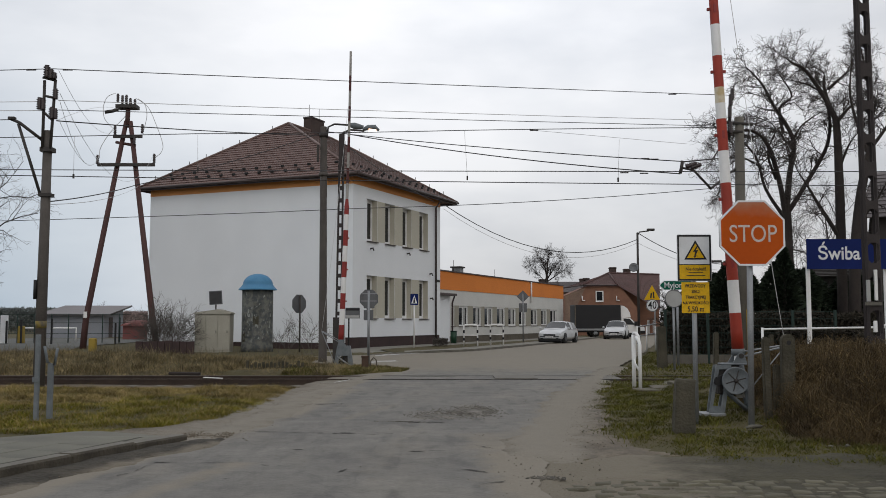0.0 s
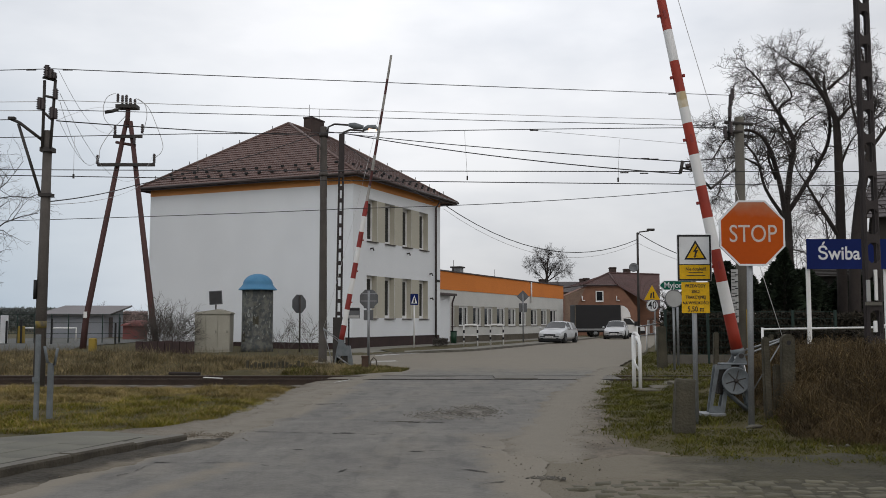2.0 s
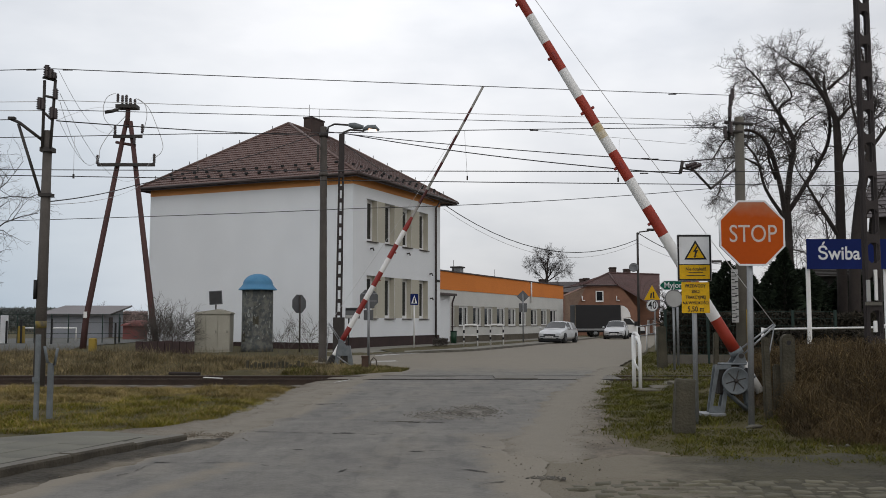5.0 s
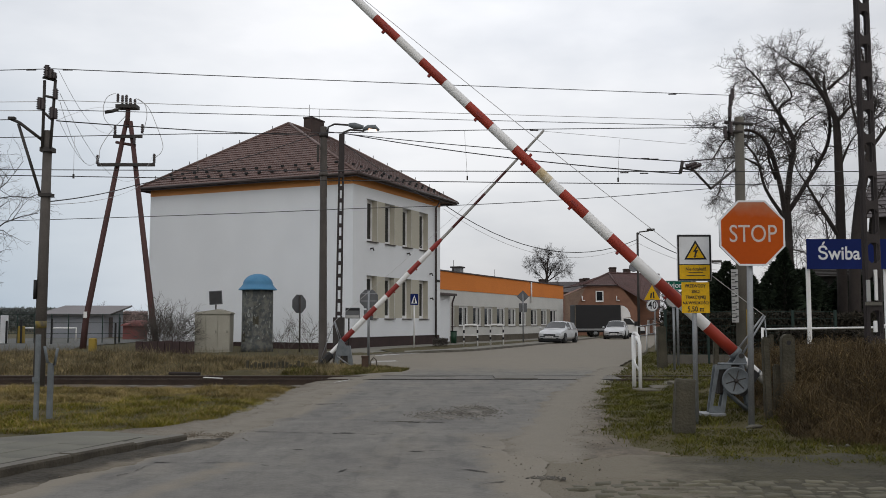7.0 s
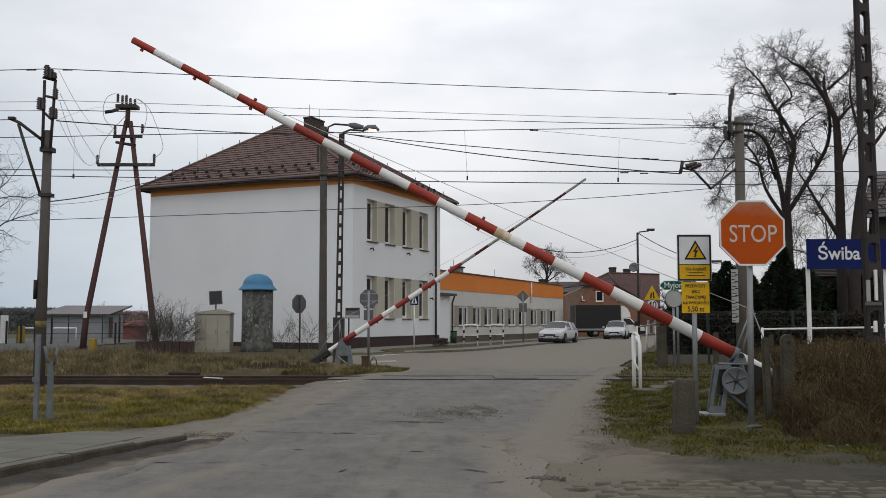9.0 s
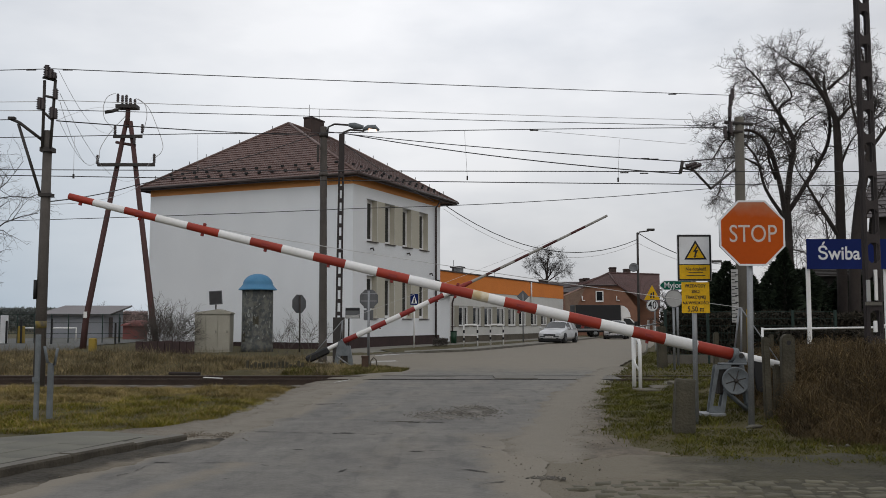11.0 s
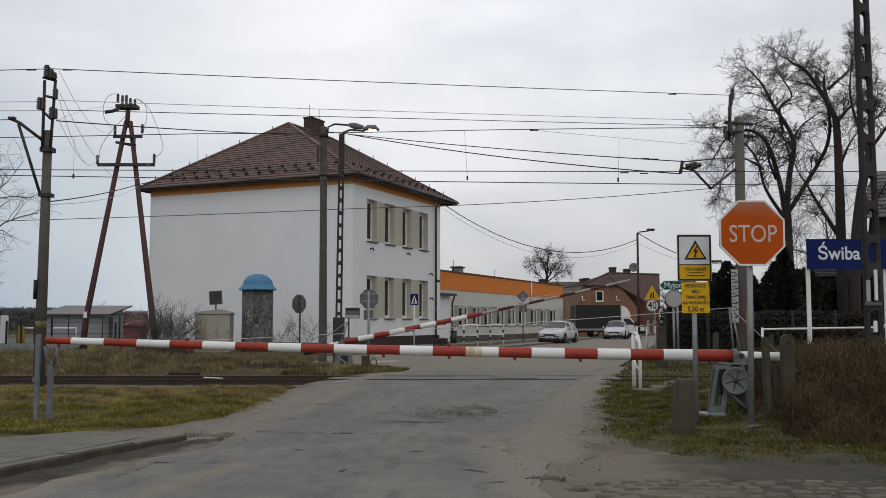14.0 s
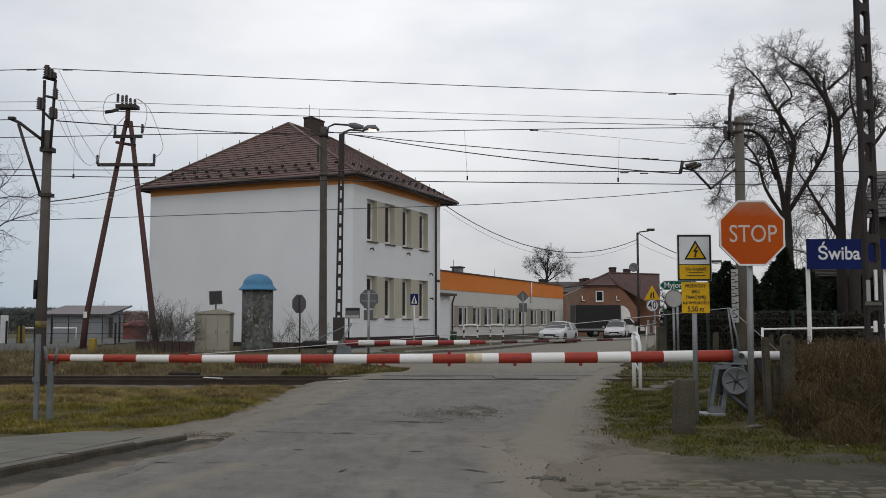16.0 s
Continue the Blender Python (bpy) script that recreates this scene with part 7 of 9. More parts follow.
def road_signs():
    # backs of signs across the track
    x = -2.345
    t = thing("stop_sign", pose(x, 29.5, 0), "grey back of an octagonal stop sign on a post", "traffic sign")
    part("post", tube([(0, 0, 0), (0, 0, 2.38)], 0.04, 8), M_STEEL, t)
    part("plate", plate(ngon(0.313, 8, 0.5, 0, 2.13), 0.05, 0.07), M_SIGNBACK, t, "bare grey back of an octagon plate")
    part("lower_plate", plate(rect(-0.161, 0.179, 1.827, 2.326, 0.02), 0.03, 0.045), M_SIGNBACK, t)
    part("lower_plate", plate(rect(-0.161, 0.143, 1.453, 1.774), 0.05, 0.07), M_SIGNBACK, t)
    for z in (2.291, 2.059):
        part("bracket", box(-0.25, 0.25, 0.02, 0.05, z - 0.015, z + 0.015), M_STEEL, t)
    x = -6.431
    t = thing("stop_sign", pose(x, 42, 0.05), "grey back of an octagonal sign on the side road", "traffic sign")
    part("post", tube([(0, 0, 0), (0, 0, 2.541)], 0.04, 8), M_DARKSTEEL, t)
    bm = plate(ngon(0.445, 8, 0.5, 0, 0), 0.05, 0.07)
    p = part("plate", bm, M_SIGNBACK, t)
    p.matrix_basis = pose(0, 0, 2.16, 0, 0, 52)
    x = -1.476
    t = thing("crossing_sign", pose(x, 48, 0.05), "blue pedestrian crossing sign on a white post", "traffic sign")
    part("post", tube([(0, 0, 0), (0, 0, 2.733)], 0.04, 8), M_WHITE, t)
    a, b = 0.204, 2.211
    top = 2.791
    part("plate", plate(rect(-a, a, b, top, 0.03), -0.07, -0.05), M_SIGNBLUE, t, "blue square plate")
    part("triangle", plate([(-a * 0.75, b + 0.08), (a * 0.75, b + 0.08), (0, top - 0.06)], -0.075, -0.071), M_SIGNWHITE, t)
    part("figure_bar", plate([(-0.06, b + 0.12), (0.05, b + 0.12), (0.02, top - 0.2), (-0.01, top - 0.2)], -0.079, -0.0755), M_BLACK, t)
    x = 5.311
    t = thing("priority_sign", pose(x, 62, 0), "grey back of a diamond sign on a post", "traffic sign")
    part("post", tube([(0, 0, 0), (0, 0, 3.272)], 0.04, 8), M_STEEL, t)
    part("plate", plate(ngon(0.413, 4, 0, 0, 3.084), 0.05, 0.07), M_SIGNBACK, t)
    part("lower_plate", plate(rect(-0.263, 0.263, 2.035, 2.634), 0.05, 0.07), M_SIGNBACK, t)
    # small board near the far barrier
    x = -3.627
    t = thing("notice_board", pose(x, 36, 0), "small dark notice board on a black post", "notice board")
    part("post", tube([(0, 0, 0), (0, 0, 1.921)], 0.03, 8), M_BLACK, t)
    part("board", box(-0.13, -3.201 - x, -0.03, 0.0, 1.53, 1.943), M_SIGNBACK, t)
    part("strip", box(-0.12, -3.222 - x, -0.035, -0.031, 1.834, 1.921), M_BLACK, t)
    part("strip", box(-0.12, -3.222 - x, -0.035, -0.031, 1.56, 1.655), M_PALEBACK, t, "pale strip along the foot of the board")
    # warning and limit signs by the bend
    x = 11.64
    t = thing("speed_sign", pose(x, 52, 0), "yellow children warning triangle above a 40 limit sign", "traffic sign")
    part("post", tube([(0.15, 0, 0), (0.15, 0, 3.127)], 0.04, 8), M_STEEL, t)
    part("triangle", plate([(-0.441, 2.624), (0.441, 2.624), (0, 3.442)], -0.07, -0.05), M_SIGNYEL, t, "yellow warning triangle")
    part("figure_bar", plate([(-0.12, 2.718), (-0.04, 2.718), (0.0, 3.001), (-0.08, 3.001)], -0.075, -0.0705), M_BLACK, t)
    part("figure_bar", plate([(0.05, 2.718), (0.13, 2.718), (0.1, 3.064), (0.04, 3.064)], -0.075, -0.0705), M_BLACK, t)
    part("disc", plate(ngon(0.347, 24, 0, 0, 2.31), -0.07, -0.05), M_SIGNWHITE, t, "white disc with a faded ring")
    part("ring", ring_plate(ngon(0.347, 24, 0, 0, 2.31), ngon(0.309, 24, 0, 0, 2.31), -0.075, -0.0705), M_SIGNBACK, t)
    write("40", 0.599, M_BLACK, t, 0, -0.076, 2.31, 0.8, 0.006)
    # green direction sign
    x = 7.53
    t = thing("direction_sign", pose(x, 30, 0), "green arrow-shaped direction sign with white lettering", "direction sign")
    part("post", tube([(0, 0, 0), (0, 0, 2.669)], 0.04, 8), M_STEEL, t)
    z0, z1 = 2.415, 2.724
    u0, u1, um = 7.091 - x, 8.109 - x, 6.927 - x
    part("plate", plate([(u0, z0), (u1, z0), (u1, z1), (u0, z1), (um, (z0 + z1) / 2)], -0.07, -0.05), M_SIGNWHITE, t, "white edge")
    part("field", plate([(u0 + 0.015, z0 + 0.02), (u1, z0 + 0.02), (u1, z1 - 0.02), (u0 + 0.015, z1 - 0.02), (um + 0.035, (z0 + z1) / 2)], -0.074, -0.0705), M_SIGNGREEN, t, "green field")
    write("Myjom", 0.255, M_SIGNWHITE, t, 7.091 - x, -0.076, (z0 + z1) / 2, 0.95, 0.003, "LEFT")
    t = thing("round_sign", pose(6.663, 27, 0), "pale back of a round road sign on a post", "traffic sign")
    part("post", tube([(0, 0, 0), (0, 0, 2.215)], 0.035, 8), M_STEEL, t)
    part("disc", plate(ngon(0.262, 24, 0, 0, 2.068), -0.07, -0.05), M_PALEBACK, t, "pale bare back of a disc")
    part("rim", ring_plate(ngon(0.264, 24, 0, 0, 2.068), ngon(0.238, 24, 0, 0, 2.068), -0.078, -0.0705), M_SIGNBACK, t)


stop_sign()
warning_signs()
station_sign()
road_signs()


# ---- street furniture round the school ----
def ad_column():
    x, Y = -8.695, 43.8
    t = thing("advertising_column", pose(x, Y, 0.05), "round poster column with torn posters and blue dome", "advertising column")
    r = 0.717
    z1 = 2.908 - 0.05
    part("drum", lathe([(0, -0.1), (r * 1.04, -0.1), (r * 1.04, 0.25), (r, 0.28), (r, z1), (0, z1)], 28), M_POSTER, t, "drum covered with torn grey posters")
    h = 3.652 - 0.05 - z1
    bell = [(0.0, z1 - 0.02), (r * 1.24, z1 - 0.02), (r * 1.24, z1 + 0.02), (r * 1.12, z1 + 0.10), (r * 1.01, z1 + 0.20)]
    bell += [(r * 0.97 * math.cos(radians(10 * k)), z1 + 0.24 + (h - 0.24) * math.sin(radians(10 * k))) for k in range(10)]
    smooth(part("dome", lathe(bell, 32), M_BLUEDOME, t, "blue plastic bell-shaped dome"), 40)
    random.seed(8)
    for k in range(6):
        a, w, z = random.uniform(200, 340), random.uniform(14, 30), random.uniform(0.4, z1 - 0.8)
        hgt = random.uniform(0.3, 0.8)
        bm = bmesh.new()
        rows = [[bm.verts.new(((r + 0.004 + 0.0006 * k) * math.cos(radians(a + w * i / 5)), (r + 0.004 + 0.0006 * k) * math.sin(radians(a + w * i / 5)), zz)) for i in range(6)] for zz in (z, z + hgt)]
        for i in range(5):
            bm.faces.new((rows[0][i], rows[0][i + 1], rows[1][i + 1], rows[1][i]))
        part("poster", bm, random.choice((M_POSTER, M_DARKSTONE, M_POSTER)), t)
    scraps = bmesh.new()
    for k in range(110):
        a, z = random.uniform(195, 345), random.gauss(z1 * 0.47, z1 * 0.22)
        if not 0.35 < z < z1 - 0.1:
            continue
        w, hgt, tip = random.uniform(2, 8), random.uniform(0.03, 0.16), random.uniform(-0.08, 0.08)
        rr = r + 0.010
        scraps.faces.new([scraps.verts.new((rr * math.cos(radians(q)), rr * math.sin(radians(q)), zz)) for q, zz in ((a, z), (a + w, z + tip), (a + w * 0.8, z + hgt), (a + w * random.uniform(0, 0.4), z + hgt * random.uniform(0.5, 1.2)))])
    part("paper_scraps", scraps, M_SCRAP, t, "torn pale scraps of paper")


def cabinet():
    x0, x1, Y = -11.416, -9.80, 43.0
    t = thing("electric_cabinet", pose((x0 + x1) / 2, Y, 0.0), "large beige electric cabinet with two doors", "electric cabinet")
    w = (x1 - x0) / 2
    z1 = 1.763
    part("body", box(-w, w, 0, 0.8, -0.1, z1, bevel=0.02), M_BEIGEBOX, t, "beige sheet body")
    part("lid", plate([(-w - 0.05, z1), (w + 0.05, z1), (w + 0.05, z1 + 0.06), (w * 0.35, z1 + 0.22), (-w - 0.05, z1 + 0.06)], -0.06, 0.86), M_BEIGEBOX, t)
    for a, b in ((-w + 0.04, -w * 0.36), (-w * 0.34, w * 0.32), (w * 0.34, w - 0.04)):
        d = part("door", box(a + 0.01, b - 0.01, -0.025, 0.0, 0.1, z1 - 0.08, bevel=0.008), M_BEIGEBOX, t)
        part("handle", box(b - 0.09, b - 0.06, -0.045, -0.026, z1 * 0.5, z1 * 0.5 + 0.12), M_DARKSTEEL, d)
    s = thing("notice_sign", pose(-10.942, 45.0, 0.1), "dark weathered notice panel on a short post", "notice sign")
    part("post", tube([(0, 0, 0), (0, 0, 2.214)], 0.035, 6), M_DARKSTEEL, s)
    p = part("panel", box(-0.31, 0.31, -0.04, 0.0, -0.33, 0.33, bevel=0.01), M_DARKPANEL, s)
    p.matrix_basis = pose(0, -0.04, 2.459, 0, -4, 0)
    part("panel_frame", ring_plate(rect(-0.31, 0.31, -0.33, 0.33), rect(-0.27, 0.27, -0.29, 0.29), -0.052, -0.041), M_SIGNBACK, p, "grey metal frame")


def bike_hoops():
    first = None
    for k, (u, y) in enumerate(((1.117, 50.0), (2.687, 53.0))):
        if first is None:
            t = thing("pavement_hoop", pose(u, y, 0.12), "white tubular pedestrian guard rail with black bands", "guard rail", "white guard rails")
            h, w = 1.249 - 0.12, 0.727
            part("hoop", tube([(0, 0, 0), (0, 0, h - 0.08), (0.08, 0, h), (w - 0.08, 0, h), (w, 0, h - 0.08), (w, 0, 0)], 0.046, 8), M_WHITE, t)
            part("middle_bar", tube([(0, 0, h * 0.5), (w, 0, h * 0.5)], 0.035, 8), M_WHITE, t)
            for px in (0, w):
                part("black_band", tube([(px, 0, h * 0.25), (px, 0, h * 0.38)], 0.05, 8), M_BLACK, t)
                part("black_band", tube([(px, 0, h * 0.6), (px, 0, h * 0.75)], 0.05, 8), M_BLACK, t)
            first = t
        else:
            copy_thing(first, pose(u, y, 0.12))
    b = thing("litter_bin", pose(0.648, 56.5, 0.12), "small dark green litter bin by the school", "litter bin")
    part("bin", lathe([(0, 0), (0.17, 0), (0.2, 0.7), (0.18, 0.7), (0, 0.65)], 14), M_GREEN, b)
    part("rim", lathe([(0.18, 0.7), (0.22, 0.7), (0.22, 0.74), (0.18, 0.74)], 14), M_DKGREEN, b)


ad_column()
cabinet()
bike_hoops()


# ---- vehicles ----
def car(name, m, label, length=4.15, width=1.72, height=1.46, round_nose=0.0):
    """A hatchback facing +x, its wheels on z = 0."""
    t = thing(name, m, label, "car")
    L, W = length / 2, width / 2
    # stations along the car: x, half width, sill height, belt height, bonnet height at the middle
    rows = [(-L, 0.86, 0.45, 0.86), (-L + 0.05, 0.95, 0.34, 0.92), (-L + 0.5, 1.0, 0.30, 0.95), (-0.6, 1.0, 0.27, 0.94), (0.4, 1.0, 0.27, 0.93), (L - 1.05, 1.0, 0.29, 0.90), (L - 0.45, 0.97, 0.29, 0.81), (L - 0.12, 0.90, 0.31, 0.70), (L, 0.78, 0.36, 0.60)]
    bm = bmesh.new()
    rings = []
    for x, k, lo, hi in rows:
        w = W * k
        prof = [(-w * 0.9, lo), (-w, lo + 0.12), (-w, (lo + hi) / 2 + 0.05), (-w * 0.93, hi), (-w * 0.5, hi + 0.035), (w * 0.5, hi + 0.035), (w * 0.93, hi), (w, (lo + hi) / 2 + 0.05), (w, lo + 0.12), (w * 0.9, lo)]
        rings.append([bm.verts.new((x, y, z)) for y, z in prof])
    for a, b in zip(rings, rings[1:]):
        for i in range(10):
            bm.faces.new((a[i], a[(i + 1) % 10], b[(i + 1) % 10], b[i]))
    bm.faces.new(rings[0])
    bm.faces.new(rings[-1][::-1])
    bmesh.ops.recalc_face_normals(bm, faces=bm.faces)
    smooth(part("body", bm, M_SILVER, t, "silver painted body"), 35)
    # cabin: stations of x, belt half width, belt height, roof half width, roof height
    cab = [(-L + 0.10, 0.90, 0.90, 0.80, 0.96), (-L + 0.22, 0.93, 0.92, 0.74, 1.16), (-L + 0.42, 0.95, 0.93, 0.70, height - 0.07), (-0.75, 0.96, 0.93, 0.72, height - 0.01), (-0.25, 0.96, 0.93, 0.72, height),
           (0.10, 0.96, 0.92, 0.71, height - 0.05), (0.42, 0.95, 0.91, 0.74, height - 0.22), (L - 1.22, 0.92, 0.90, 0.80, 1.02), (L - 1.02, 0.88, 0.88, 0.84, 0.91)]

    def rib(k):
        x, kb, zb, kr, zr = cab[k]
        b, r = W * kb, W * kr
        side = [(b, zb), (b * 0.55 + r * 0.45, zb * 0.52 + zr * 0.48), (r, zr - 0.05 * (zr - zb)), (r * 0.82, zr), (r * 0.4, zr + 0.03)]
        return [Vector((x, -y, z)) for y, z in side] + [Vector((x, y, z)) for y, z in side[::-1]]
    ribs = [rib(k) for k in range(len(cab))]
    bm = bmesh.new()
    rings = [[bm.verts.new(p) for p in r] for r in ribs]
    for p, q in zip(rings, rings[1:]):
        for i in range(9):
            bm.faces.new((p[i], p[i + 1], q[i + 1], q[i]))
    bmesh.ops.recalc_face_normals(bm, faces=bm.faces)
    cabin = smooth(part("cabin", bm, M_SILVER, t), 50)

    def pane(name, i0, i1, k0, k1, lift):
        """Glass a little proud of the cabin's skin, between ribs k0 and k1 and side points i0 and i1."""
        bm = bmesh.new()
        rows = [[bm.verts.new(ribs[k][i] + Vector(lift)) for i in range(i0, i1 + 1)] for k in range(k0, k1 + 1)]
        for p, q in zip(rows, rows[1:]):
            for i in range(i1 - i0):
                bm.faces.new((p[i], p[i + 1], q[i + 1], q[i])).smooth = True
        part(name, bm, M_CARGLASS, cabin)
    pane("windscreen", 2, 7, 5, 7, (0.015, 0, 0.012))
    pane("rear_window", 2, 7, 1, 2, (-0.015, 0, 0.012))
    for i0, lift in ((0, -0.012), (7, 0.012)):
        pane("side_window", i0, i0 + 2, 2, 3, (0, lift, 0.004))
        pane("side_window", i0, i0 + 2, 4, 6, (0, lift, 0.004))
    for px in (-L + 0.75, L - 0.78):
        for s in (-1, 1):
            w = part("wheel", lathe([(0.0, -0.11), (0.28, -0.11), (0.32, -0.07), (0.32, 0.07), (0.28, 0.11), (0.0, 0.11)], 20), M_RUBBER, t)
            w.matrix_basis = pose(px, s * (W - 0.085), 0.32, 90, 0, 0)
            part("rim", lathe([(0.0, -0.122), (0.10, -0.122), (0.15, -0.112), (0.15, 0.112), (0.10, 0.122), (0.0, 0.122)], 14), M_SIGNBACK, w)
            part("wheel_arch", lathe([(0.0, -0.1), (0.385, -0.1), (0.385, 0.1), (0.0, 0.1)], 20), M_BLACK, t).matrix_basis = pose(px, s * (W - 0.09), 0.34, 90, 0, 0)
    for s in (-1, 1):
        part("headlight", box(L - 0.17, L - 0.03, s * W * 0.64 - 0.17, s * W * 0.64 + 0.17, 0.55, 0.70, bevel=0.03), M_LIGHTGLASS, t, "clear headlight")
        part("mirror", box(L - 1.25, L - 1.13, s * (W + 0.08) - 0.09, s * (W + 0.08) + 0.09, 0.93, 1.06, bevel=0.03), M_SILVER, t)
        part("tail_light", box(-L + 0.0, -L + 0.1, s * W * 0.8 - 0.1, s * W * 0.8 + 0.1, 0.65, 0.9, bevel=0.02), M_RED, t)
        part("fog_lamp", box(L - 0.1, L + 0.005, s * W * 0.6 - 0.1, s * W * 0.6 + 0.1, 0.30, 0.38), M_BLACK, t)
    part("bumper_strip", box(L - 0.20, L + 0.015, -W * 0.76, W * 0.76, 0.43, 0.50, bevel=0.015), M_BLACK, t)
    part("grille", box(L - 0.1, L + 0.012, -0.40, 0.40, 0.525, 0.63), M_BLACK, t)
    part("lower_bumper", box(L - 0.35, L - 0.01, -W * 0.84, W * 0.84, 0.17, 0.35, bevel=0.03), M_BLACK, t, "dark lower bumper")
    part("number_plate", box(L, L + 0.022, -0.26, 0.26, 0.40, 0.50), M_WHITE, t, "white plate with a dark bar")
    part("plate_bar", box(L + 0.022, L + 0.026, -0.2, 0.2, 0.43, 0.47), M_BLACK, t)
    part("underside", box(-L + 0.2, L - 0.2, -W * 0.85, W * 0.85, 0.14, 0.3), M_BLACK, t)
    return t


car("hatchback_car", pose(7.752, 63, -0.03, 0, 0, 247), "silver hatchback car parked facing the crossing", 4.15, 1.74, 1.44)
car("compact_car", pose(14.356, 77.5, -0.03, 0, 0, 254), "silver compact car standing at the roadside", 4.2, 1.76, 1.50)


def truck():
    Y = 85.0
    x = 12.012
    t = thing("delivery_truck", pose(x, Y, 0, 0, 0, 4), "small truck with black tarpaulin body and white cab", "truck")
    k0, k1 = 4.224, 5.667
    part("cargo_body", box(0, k0, 0, 2.2, 0.80, 2.95, bevel=0.04), M_TARP, t, "black tarpaulin cargo body")
    part("side_board", box(0.02, k0 - 0.02, -0.03, 0.0, 0.62, 0.80), M_STEEL, t)
    part("corner_post", box(-0.03, 0.05, -0.03, 0.05, 0.6, 2.95), M_WOOD, t)
    part("chassis", box(0.1, k1 - 0.2, 0.3, 1.9, 0.45, 0.62), M_BLACK, t)
    cabp = [(0.0, 0.40), (2.05, 0.40), (2.15, 0.55), (2.15, 0.85), (1.95, 1.08), (1.45, 1.20), (0.80, 1.78), (0.0, 1.84)]
    c = part("cab", plate([(k0 + 0.08 + a, b) for a, b in cabp], 0.1, 2.05), M_WHITE, t, "white truck cab")
    part("side_window", plate([(k0 + 0.28, 1.16), (k0 + 1.35, 1.14), (k0 + 0.84, 1.68), (k0 + 0.28, 1.72)], 0.085, 0.098), M_CARGLASS, c)
    part("windscreen", plate([(k0 + 1.48, 1.205), (k0 + 1.55, 1.23), (k0 + 0.92, 1.80), (k0 + 0.86, 1.78)], 0.2, 1.95), M_CARGLASS, c)
    part("bumper", box(k0 + 1.7, k0 + 2.28, 0.05, 2.1, 0.32, 0.60, bevel=0.04), M_BLACK, c, "dark plastic bumper")
    part("headlight", box(k0 + 2.05, k0 + 2.25, 0.15, 0.5, 0.72, 0.92, bevel=0.03), M_LIGHTGLASS, c)
    part("wind_deflector", plate([(k0 + 0.06, 1.85), (k0 + 0.98, 1.83), (k0 + 0.90, 2.25), (k0 + 0.68, 2.62), (k0 + 0.35, 2.85), (k0 + 0.06, 2.90)], 0.2, 2.0), M_WHITE, t, "white roof deflector")
    part("mirror", box(k0 + 1.25, k0 + 1.50, -0.18, 0.05, 1.05, 1.45, bevel=0.03), M_BLACK, t)
    for px in (1.9, k0 + 1.35):
        for y in (0.25, 1.95):
            w = part("wheel", lathe([(0.0, -0.13), (0.32, -0.13), (0.38, -0.08), (0.38, 0.08), (0.32, 0.13), (0.0, 0.13)], 18), M_RUBBER, t)
            w.matrix_basis = pose(px, y, 0.38, 90, 0, 0)
            part("rim", lathe([(0.0, -0.14), (0.2, -0.14), (0.2, 0.14), (0.0, 0.14)], 12), M_STEEL, w)


truck()


